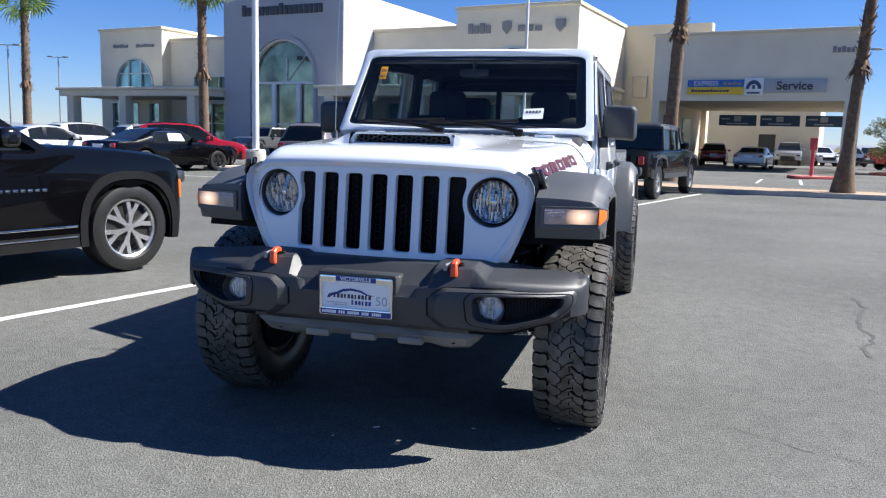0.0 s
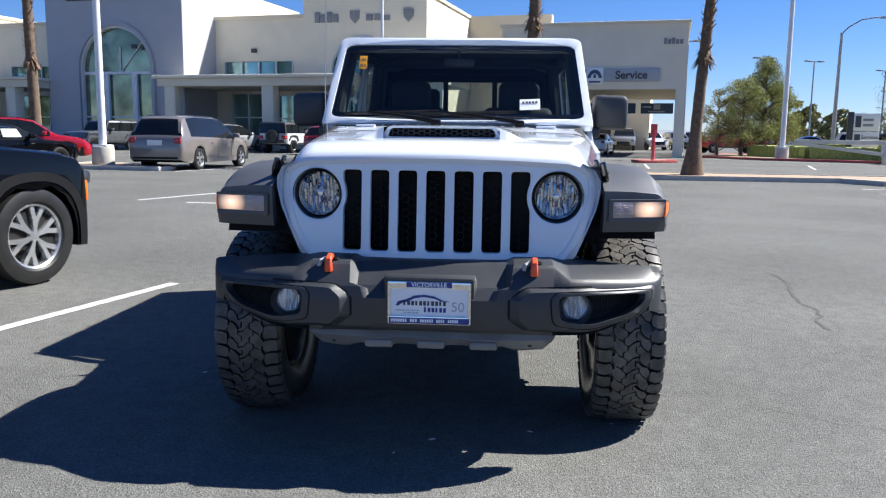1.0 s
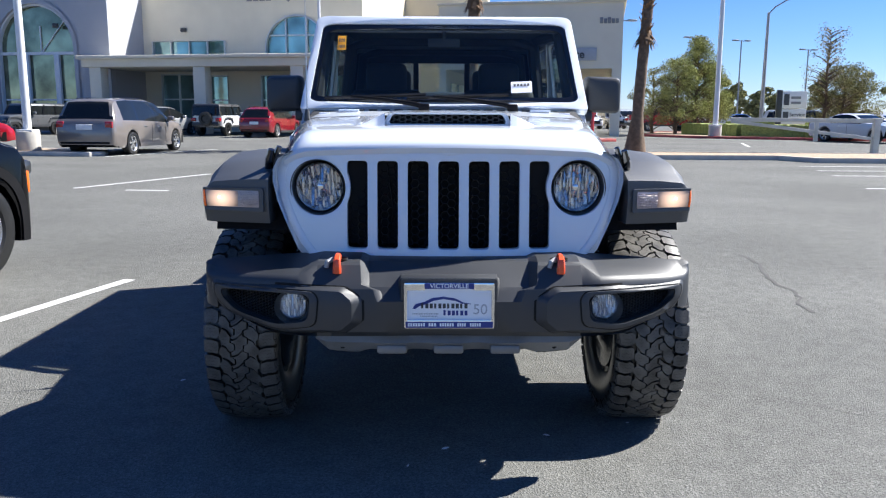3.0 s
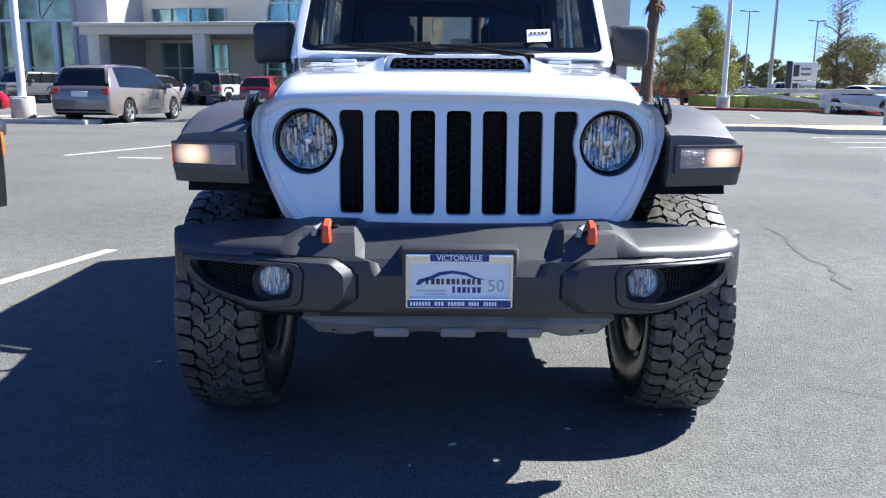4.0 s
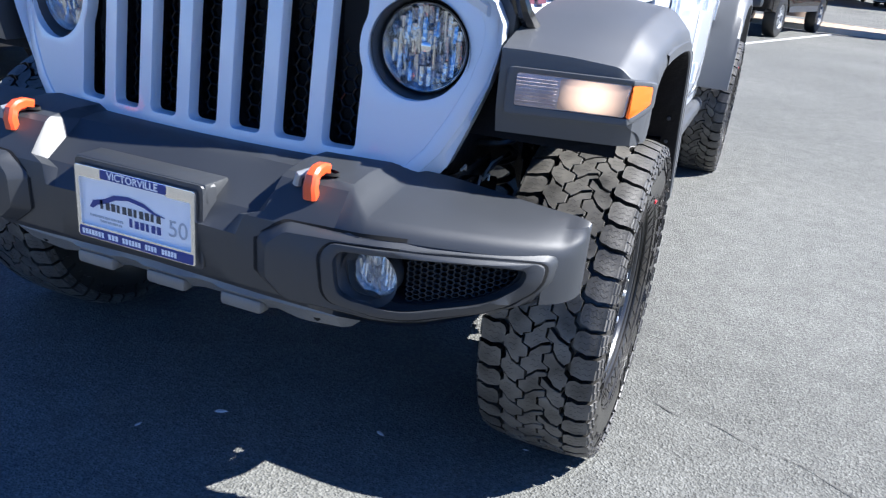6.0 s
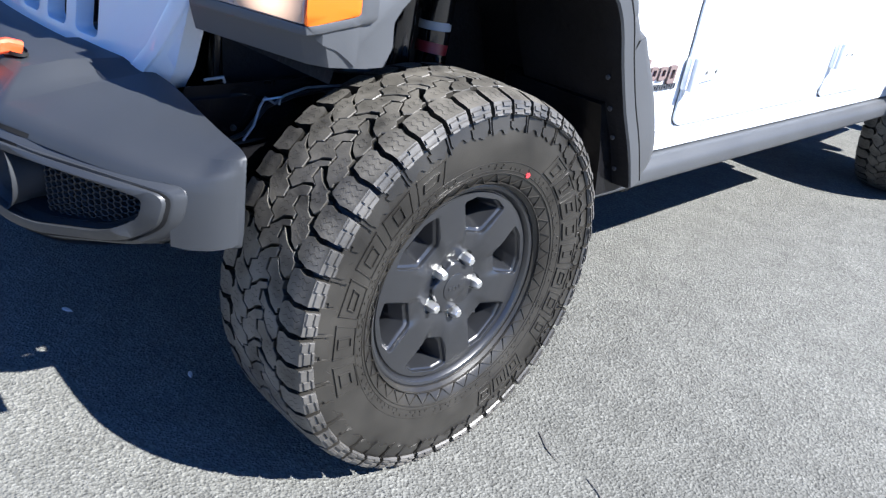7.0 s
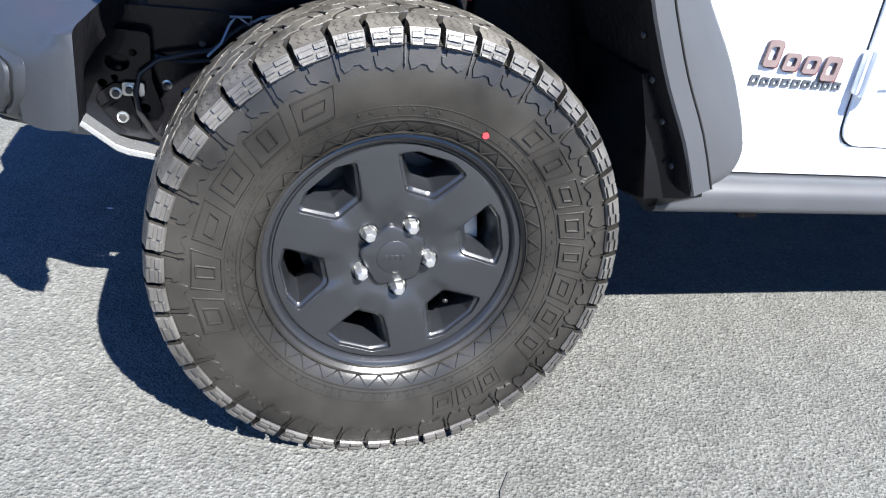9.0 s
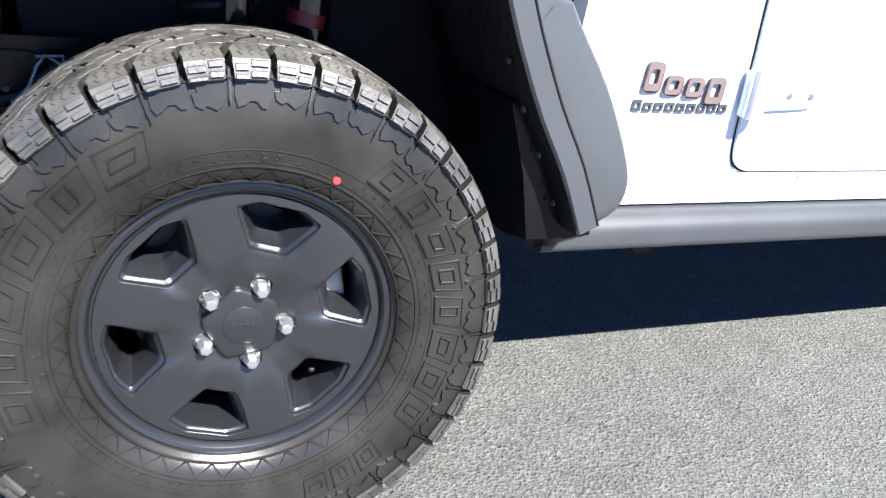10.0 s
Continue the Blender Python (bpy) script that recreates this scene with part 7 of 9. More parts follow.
WS_OUT = rounded([(-0.775, -0.02), (0.775, -0.02), (0.715, 1.0), (-0.715, 1.0)], [0.02, 0.02, 0.07, 0.07], 6)
WS_IN = rounded([(-0.728, 0.055), (0.728, 0.055), (0.678, 0.915), (-0.678, 0.915)], 0.07, 6)
bm = new_bm()
sheet(bm, WS_OUT, [WS_IN], ws_at, 0.05, step=0.06)
bevel_sharp(bm, 0.008, 3, 60)
wsf = part("windshield_frame", bm, "white", jeep)
band = rounded([(-0.700, 0.115), (0.700, 0.115), (0.655, 0.85), (-0.655, 0.85)], 0.06, 6)
bm = new_bm()
sheet(bm, WS_IN, [band], lambda u, v, d: ws_at(u, v, d + 0.008), 0.004, step=0.06)
part("glass_border", bm, "gloss_black", wsf)
bm = new_bm()
sheet(bm, WS_IN, [], lambda u, v, d: ws_at(u, v, d + 0.014), 0, step=0.08)
ob = part("windshield_glass", bm, "windshield", wsf)
for nm, u0, u1, v0, v1, mat, lean in (("inspection_sticker", -0.592, -0.545, 0.62, 0.78, "sticker_orange", 0.0), ("stock_tag", 0.36, 0.475, 0.155, 0.275, "plate_white", 0.10)):
    bm = new_bm()
    sheet(bm, [(u0, v0), (u1, v0 + lean * (u1 - u0)), (u1, v1 + lean * (u1 - u0)), (u0, v1)], [], lambda u, v, d: ws_at(u, v, 0.005), 0)
    st = part(nm, bm, mat, jeep, "paper sticker on the windshield")
    for q in range(2 if nm == "inspection_sticker" else 1):
        va = v0 + (v1 - v0) * (0.55 if q == 0 else 0.12)
        n = 5
        for i in range(n):
            ua = u0 + (u1 - u0) * (0.12 + 0.16 * i)
            bm = new_bm()
            sheet(bm, [(ua, va), (ua + (u1 - u0) * 0.11, va), (ua + (u1 - u0) * 0.11, va + (v1 - v0) * 0.22), (ua, va + (v1 - v0) * 0.22)], [], lambda u, v, d: ws_at(u, v + lean * (u - u0), 0.002), 0)
            part("print_bar", bm, "letter_dark", st, smooth=False)
# cowl, wipers
bm = new_bm()
cowl_u = [-1, -0.995, -0.98, -0.95, -0.92, -0.88, -0.84] + [-0.8 + 0.08 * k for k in range(21)] + [0.84, 0.88, 0.92, 0.95, 0.98, 0.995, 1]
loft(bm, [[(0.781 * u, y, z - 0.02 * u * u - (z - 0.02 - edge) * (1 - math.sqrt(1 - smooth_step(0.80, 1.0, abs(u)) ** 2))) for u in cowl_u] for y, z, edge in ((0.602, 1.3045, 1.158), (0.74, 1.318, 1.18), (0.88, 1.334, 1.22), (0.95, 1.345, 1.24))], closed=False, caps=False)
part("cowl", bm, "white", jeep)
for k in range(14):
    x = -0.47 + 0.068 * k
    bm = new_bm()
    box(bm, x, x + 0.045, 0.83, 0.86, 1.312, 1.334)
    part("vent_slot", bm, "plastic", jeep)
for x0, x1 in ((-0.155, -0.64), (0.31, -0.20)):
    wp = new("wiper")
    wp.parent = jeep
    bm = new_bm()
    e = ws_at(x1 + 0.14, 0.085, -0.022)
    tube(bm, [(x0 + 0.05, 0.80, 1.345), (x0, 0.815, 1.36), ((x0 + e[0]) / 2, 0.85, 1.385), e], [0.014, 0.013, 0.010, 0.008], 8)
    box(bm, x0 + 0.02, x0 + 0.075, 0.785, 0.825, 1.325, 1.362, 0.008)
    part("wiper_arm", bm, "liner", wp)
    bm = new_bm()
    tube(bm, [ws_at(x1 + 0.06 * k, 0.075 + 0.004 * k, -0.016) for k in range(10)], 0.010, 6)
    part("wiper_blade", bm, "rubber", wp)
# hood bumpers and footman loops on the cowl
for s in (1, -1):
    bm = new_bm()
    box(bm, s * 0.60, s * 0.66, 0.78, 0.80, 1.296, 1.316, 0.006)
    box(bm, s * 0.45, s * 0.56, 0.80, 0.84, 1.318, 1.332, 0.006)
    part("windshield_stop", bm, "white", jeep)

# roof and rear cab wall
def roof_at(u, v, d):
    return (u, v, 1.872 - 0.03 * (abs(u) / 0.69) ** 2.5 - 0.036 * smooth_step(1.42, 1.19, v) - 0.03 * smooth_step(2.7, 2.98, v) - d)


bm = new_bm()
sheet(bm, rounded([(-0.70, 1.20), (0.70, 1.20), (0.69, 2.98), (-0.69, 2.98)], 0.06, 5), [], roof_at, 0.05, step=0.09)
bevel_sharp(bm, 0.012, 2, 60)
roof = part("hardtop_roof", bm, "flare", jeep, "black removable hardtop")
bm = new_bm()
for y in (1.85,):
    box(bm, -0.69, 0.69, y, y + 0.02, 1.862, 1.874, 0.004)
part("roof_seam", bm, "liner", roof)
for s in (1, -1):
    bm = new_bm()
    sheet(bm, [(2.84, 1.236), (2.98, 1.236), (2.98, 1.83), (2.84, 1.83)], [], side_at(s, 0.0), 0.05)
    box(bm, s * 0.672, s * 0.706, 1.25, 2.98, 1.79, 1.842, 0.01)
    part("hardtop_side", bm, "flare", roof)
bm = new_bm()
sheet(bm, [(-0.74, 0.60), (0.74, 0.60), (0.74, 1.23), (0.68, 1.83), (-0.68, 1.83), (-0.74, 1.23)], [rounded([(-0.60, 1.27), (0.60, 1.27), (0.56, 1.70), (-0.56, 1.70)], 0.05, 4)], lambda u, v, d: (u, 2.95 - d, v), 0.04)
back = part("cab_back_wall", bm, "interior", jeep)
for x in (-0.2, 0.2):
    bm = new_bm()
    box(bm, x - 0.02, x + 0.02, 2.92, 2.96, 1.27, 1.70)
    part("rear_window_bar", bm, "interior", back)
bm = new_bm()
sheet(bm, [(-0.62, 1.25), (0.62, 1.25), (0.62, 1.72), (-0.62, 1.72)], [], lambda u, v, d: (u, 2.957, v), 0)
part("rear_window", bm, "side_glass", back)

# interior
bm = new_bm()
box(bm, -0.72, 0.72, 0.62, 2.92, 0.60, 0.64)
part("cab_floor", bm, "interior", jeep)
bm = new_bm()
slab(bm, [(0.70, 0.66), (1.12, 0.66), (1.20, 1.05), (1.18, 1.22), (1.02, 1.30), (0.88, 1.325), (0.70, 1.29)], [(-0.72, None), (0.72, None)])
bevel_sharp(bm, 0.03, 3, 30)
part("dashboard", bm, "interior", jeep)
bm = new_bm()
ring = [(0.37 + 0.185 * math.cos(2 * math.pi * k / 28), 1.30 + 0.07 * math.sin(2 * math.pi * k / 28), 1.18 + 0.17 * math.sin(2 * math.pi * k / 28)) for k in range(29)]
tube(bm, ring, 0.016, 8, caps=False)
box(bm, 0.30, 0.44, 1.27, 1.30, 1.13, 1.22, 0.01)
part("steering_wheel", bm, "interior", jeep)
for x, y in ((0.37, 1.78), (-0.37, 1.78), (0.37, 2.62), (-0.37, 2.62)):
    seat = new("seat")
    seat.parent = jeep
    bm = new_bm()
    box(bm, x - 0.25, x + 0.25, y - 0.45, y + 0.05, 0.70, 0.95, 0.06, 3)
    part("cushion", bm, "interior", seat)
    bm = new_bm()
    box(bm, x - 0.235, x + 0.235, -0.07, 0.07, 0, 0.60, 0.05, 3)
    bmesh.ops.transform(bm, matrix=Matrix.Translation((0, y, 0.88)) @ Matrix.Rotation(radians(-14), 4, "X"), verts=bm.verts)
    part("backrest", bm, "interior", seat)
    bm = new_bm()
    box(bm, x - 0.135, x + 0.135, y + 0.10, y + 0.20, 1.42, 1.64, 0.045, 3)
    part("headrest", bm, "interior", seat)
bm = new_bm()
box(bm, -0.09, 0.09, 1.17, 1.19, 1.68, 1.73, 0.012)
tube(bm, [(0, 1.18, 1.72), (0, 1.17, 1.80)], 0.012, 6)
part("rear_view_mirror", bm, "interior", jeep)
for y in (1.95, 2.85):
    bm = new_bm()
    tube(bm, [(-0.66, y, 1.2), (-0.60, y, 1.74), (-0.45, y, 1.79), (0.45, y, 1.79), (0.60, y, 1.74), (0.66, y, 1.2)], 0.04, 8)
    part("roll_bar", bm, "interior", jeep)
for s in (1, -1):
    bm = new_bm()
    tube(bm, [(s * 0.70, 0.98, 1.30), (s * 0.655, 1.24, 1.76), (s * 0.62, 1.95, 1.79)], 0.035, 8)
    part("roll_bar", bm, "interior", jeep)
bm = new_bm()
sheet(bm, rounded([(-0.66, 1.24), (0.66, 1.24), (0.65, 2.92), (-0.65, 2.92)], 0.05, 3), [], lambda u, v, d: (u, v, 1.806 - d), 0.01)
part("headliner", bm, "interior", jeep)
# antenna on the passenger cowl
ant = new("antenna")
ant.parent = jeep
bm = new_bm()
tube(bm, [(-0.70, 0.66, 1.27), (-0.70, 0.66, 1.33)], [0.018, 0.010], 10)
part("antenna_base", bm, "plastic", ant)
bm = new_bm()
tube(bm, [(-0.70, 0.66, 1.33), (-0.702, 0.68, 1.75), (-0.705, 0.72, 2.12)], [0.003, 0.0026, 0.002], 6)
part("antenna_rod", bm, "steel_bolt", ant)

# ---- bed and tail ----
bed = new("cargo_bed")
bed.parent = jeep
for s in (1, -1):
    arc = [(WHEELBASE + 0.56 * math.cos(math.pi * k / 12), 0.58 + 0.50 * math.sin(math.pi * k / 12)) for k in range(13)]
    bm = new_bm()
    sheet(bm, [(3.02, 0.58)] + arc[::-1] + [(4.72, 0.62), (4.74, 1.225), (3.02, 1.225)], [], side_at(s, 0.004), 0.06, step=0.15)
    part("bed_side", bm, "white", bed)
    bm = new_bm()
    box(bm, s * 0.66, s * 0.785, 3.02, 4.74, 1.226, 1.245, 0.006)
    part("bed_rail", bm, "plastic", bed)
    bm = new_bm()
    box(bm, s * 0.66, s * 0.785, 4.735, 4.76, 0.86, 1.12, 0.01)
    part("tail_lamp", bm, "tail_red", bed)
bm = new_bm()
box(bm, -0.72, 0.72, 3.0, 4.72, 0.78, 0.80)
box(bm, -0.72, 0.72, 2.99, 3.02, 0.60, 1.22)
part("bed_floor", bm, "interior", bed)
bm = new_bm()
box(bm, -0.655, 0.655, 4.70, 4.76, 0.72, 1.225, 0.015)
part("tailgate", bm, "white", bed)
bm = new_bm()
box(bm, -0.85, 0.85, 4.77, 4.92, 0.56, 0.74, 0.04)
part("rear_bumper", bm, "plastic", jeep)

# ---- chassis ----
for s in (1, -1):
    bm = new_bm()
    tube(bm, [(s * 0.42, -0.52, 0.64), (s * 0.42, -0.2, 0.66), (s * 0.42, 0.3, 0.66), (s * 0.44, 0.9, 0.55), (s * 0.45, 4.6, 0.60)], 0.065, 4)
    part("frame_rail", bm, "chassis", jeep)
    bm = new_bm()
    coil = [(s * 0.52 + 0.065 * math.cos(k * 0.5), 0.0 + 0.065 * math.sin(k * 0.5), 0.52 + 0.0042 * k) for k in range(90)]
    tube(bm, coil, 0.009, 6)
    part("coil_spring", bm, "coil", jeep)
    shock = new("shock_absorber")
    shock.parent = jeep
    bm = new_bm()
    tube(bm, [(s * 0.60, 0.11, 0.42), (s * 0.60, 0.14, 0.70)], 0.028, 14)
    tube(bm, [(s * 0.60, 0.14, 0.70), (s * 0.595, 0.16, 1.02)], 0.036, 14)
    part("damper", bm, "gloss_black", shock)
    bm = new_bm()
    tube(bm, [(s * 0.60, 0.142, 0.815), (s * 0.599, 0.146, 0.838)], 0.0367, 14)
    part("damper_label", bm, "shock_red", shock)
    bm = new_bm()
    tube(bm, [(s * 0.5985, 0.1475, 0.866), (s * 0.5975, 0.149, 0.884)], 0.0367, 14)
    part("damper_band", bm, "sign_grey", shock)
    bm = new_bm()
    tube(bm, [(s * 0.63, 0.02, 0.80), (s * 0.63, 0.03, 0.98)], 0.025, 12)
    part("canister", bm, "gloss_black", jeep)
    # frame horn, brackets, bolts, hoses and wiring seen through the arch
    def flat_plate(name, outline, holes, x, mat="chassis", r=0.012, thick=0.006):
        bm = new_bm()
        loop = rounded(outline, r, 3)
        sheet(bm, loop if s > 0 else loop[::-1], holes, lambda u, v, d: (s * (x - d), u, v), thick)
        bevel_sharp(bm, 0.0012, 1, 60)
        return part(name, bm, mat, jeep)

    def side_bolt(name, y, z, x, r, mat="brake", washer="steel_bolt"):
        turn = Matrix.Translation((s * x, y, z)) @ (Matrix.Rotation(math.pi, 4, "Z") if s < 0 else Matrix())
        bolt = new(name)
        bolt.parent = jeep
        bm = new_bm()
        revolve(bm, [(0.0, r), (0.0025, r * 0.97), (0.0032, r * 0.6)], 20, turn)
        part("washer", bm, washer, bolt)
        bm = new_bm()
        head = [(r * 0.66 * math.cos(math.pi * q / 3), r * 0.66 * math.sin(math.pi * q / 3)) for q in range(6)]
        loft(bm, [[turn @ Vector((xx, u * f, v * f)) for u, v in head] for xx, f in ((0.002, 1.0), (0.009, 1.0), (0.0105, 0.85))])
        part("bolt_head", bm, mat, bolt)

    flat_plate("frame_horn", [(-0.60, 0.53), (-0.52, 0.49), (-0.30, 0.47), (-0.10, 0.52), (-0.10, 0.70), (-0.30, 0.745), (-0.60, 0.745)], [circle(-0.36, 0.58, 0.016, 14), circle(-0.30, 0.545, 0.012, 12)], 0.575, thick=0.05)
    flat_plate("frame_bracket", [(-0.556, 0.540), (-0.505, 0.512), (-0.425, 0.498), (-0.402, 0.555), (-0.424, 0.620), (-0.424, 0.705), (-0.500, 0.710), (-0.556, 0.705)], [circle(-0.483, 0.647, 0.021, 18, 0.015), circle(-0.455, 0.667, 0.006, 10), circle(-0.489, 0.618, 0.0055, 10), circle(-0.510, 0.607, 0.007, 10), circle(-0.437, 0.562, 0.0085, 12)], 0.610)
    flat_plate("doubler_plate", [(-0.525, 0.585), (-0.487, 0.614), (-0.466, 0.604), (-0.442, 0.524), (-0.470, 0.512), (-0.505, 0.550)], [rounded([(-0.512, 0.566), (-0.488, 0.582), (-0.484, 0.576), (-0.508, 0.560)], 0.002, 2)], 0.617)
    flat_plate("hose_clip", [(-0.476, 0.588), (-0.436, 0.588), (-0.436, 0.614), (-0.476, 0.614)], [], 0.621, "steel_bolt", 0.006, 0.003)
    flat_plate("apron_panel", [(-0.43, 0.655), (-0.20, 0.655), (-0.14, 0.70), (-0.14, 0.768), (-0.43, 0.768)], [], 0.565, "chassis", 0.01, 0.004)
    flat_plate("cable_tab", [(-0.362, 0.674), (-0.318, 0.674), (-0.318, 0.694), (-0.362, 0.694)], [circle(-0.352, 0.684, 0.004, 8)], 0.570, "grey_steel", 0.009, 0.003)
    for y, z, x, r in ((-0.487, 0.592, 0.617, 0.011), (-0.477, 0.546, 0.617, 0.011), (-0.522, 0.690, 0.611, 0.012), (-0.463, 0.601, 0.622, 0.0105), (-0.334, 0.684, 0.571, 0.010), (-0.40, 0.60, 0.576, 0.010)):
        side_bolt("frame_bolt", y, z, x, r)
    for name, mat, r, path in (("hose", "trim_dark", 0.0052, [(0.62, -0.405, 0.500), (0.625, -0.425, 0.520), (0.628, -0.447, 0.560), (0.628, -0.452, 0.600), (0.622, -0.444, 0.632), (0.612, -0.415, 0.655), (0.60, -0.36, 0.668), (0.59, -0.315, 0.676), (0.585, -0.285, 0.704), (0.58, -0.262, 0.722), (0.58, -0.20, 0.738), (0.575, -0.10, 0.745)]),
                               ("wiring", "grey_steel", 0.0028, [(0.60, -0.325, 0.665), (0.595, -0.300, 0.690), (0.59, -0.285, 0.725), (0.588, -0.272, 0.742), (0.588, -0.250, 0.728), (0.585, -0.225, 0.742), (0.58, -0.17, 0.752), (0.575, -0.08, 0.748)]),
                               ("wiring", "steel_bolt", 0.0026, [(0.60, -0.285, 0.742), (0.60, -0.245, 0.744), (0.60, -0.248, 0.729)]),
                               ("brake_line", "grey_steel", 0.003, [(0.585, -0.40, 0.785), (0.58, -0.36, 0.786), (0.578, -0.355, 0.775)]),
                               ("wiring", "trim_dark", 0.004, [(0.59, -0.42, 0.658), (0.58, -0.38, 0.646), (0.575, -0.33, 0.650), (0.57, -0.24, 0.655)])):
        bm = new_bm()
        tube(bm, [(s * x, y, z) for x, y, z in path], r, 7)
        part(name, bm, mat, jeep)
    # bright bar added for the skid plate's top edge; its sunlight is in the colour
    bm = new_bm()
    loft(bm, [[(s * 0.665, y, z), (s * 0.600, y, z - 0.004), (s * 0.600, y, z - 0.016), (s * 0.665, y, z - 0.013)] for y, z in ((-0.560, 0.566), (-0.544, 0.553), (-0.487, 0.509), (-0.468, 0.501), (-0.419, 0.491), (-0.30, 0.470))])
    bevel_sharp(bm, 0.002, 1, 50)
    part("sunlit_skid_edge", bm, "alloy", jeep, "pale bar standing in for the skid plate's sunlit top edge")
    bm = new_bm()
    box(bm, s * 0.50, s * 0.52, -0.44, 0.25, 0.895, 0.905)
    box(bm, s * 0.505, s * 0.515, -0.42, -0.40, 0.76, 0.90)
    box(bm, s * 0.505, s * 0.53, -0.35, -0.335, 0.76, 0.90, 0.003)
    part("apron_flange", bm, "chassis", jeep)
bm = new_bm()
tube(bm, [(-0.72, 0.02, 0.42), (0.72, 0.02, 0.42)], 0.045, 12)
part("front_axle", bm, "chassis", jeep)
bm = new_bm()
revolve(bm, [(-0.12, 0.0), (-0.12, 0.09), (-0.04, 0.13), (0.04, 0.13), (0.12, 0.09), (0.12, 0.0)], 20, Matrix.Translation((-0.25, 0.03, 0.43)))
part("differential", bm, "chassis", jeep)
bm = new_bm()
tube(bm, [(-0.66, -0.17, 0.44), (0.62, -0.17, 0.45)], 0.02, 10)
tube(bm, [(-0.62, -0.20, 0.47), (0.45, -0.14, 0.56)], 0.018, 10)
part("tie_rod", bm, "chassis", jeep)
bm = new_bm()
tube(bm, [(-0.55, WHEELBASE, 0.41), (0.55, WHEELBASE, 0.41)], 0.05, 12)
part("rear_axle", bm, "chassis", jeep)
bm = new_bm()
box(bm, -0.36, 0.36, 0.05, 2.9, 0.47, 0.60, 0.02)
box(bm, -0.40, 0.40, -0.36, 0.55, 0.60, 1.10, 0.03)
part("drivetrain", bm, "chassis", jeep)

# ---- parked vehicles ----
CAR_PAINT = {
    "black": material("black car paint", (0.002, 0.002, 0.0025), 0.25, spec=0.06, coat=0.45, vary=0.05, scale=2),
    "red": material("red car paint", (0.34, 0.006, 0.016), 0.22, coat=1.0, vary=0.05, scale=2),
    "maroon": material("dark red car paint", (0.22, 0.012, 0.018), 0.22, coat=1.0, vary=0.05, scale=2),
    "champagne": material("champagne car paint", (0.215, 0.19, 0.172), 0.3, 0.3, coat=1.0, vary=0.04, scale=2),
    "silver": material("silver car paint", (0.46, 0.47, 0.48), 0.3, 0.5, coat=1.0, vary=0.04, scale=2),
    "grey": material("grey car paint", (0.12, 0.125, 0.13), 0.3, 0.4, coat=1.0, vary=0.04, scale=2),
    "pale": material("white fleet paint", (0.56, 0.57, 0.58), 0.3, coat=1.0, vary=0.02, scale=2),
    "blue": material("blue car paint", (0.03, 0.07, 0.22), 0.25, coat=1.0, vary=0.04, scale=2),
}
M["sticker_pale"] = material("pale green window sticker", (0.36, 0.42, 0.38), 0.5, vary=0.15, scale=9)
M["trim_black"] = material("black moulding", (0.008, 0.008, 0.009), 0.55, vary=0.15, scale=5, bump=0.05, bscale=300, spec=0.2)
M.update({"paint_" + k: v for k, v in CAR_PAINT.items()})

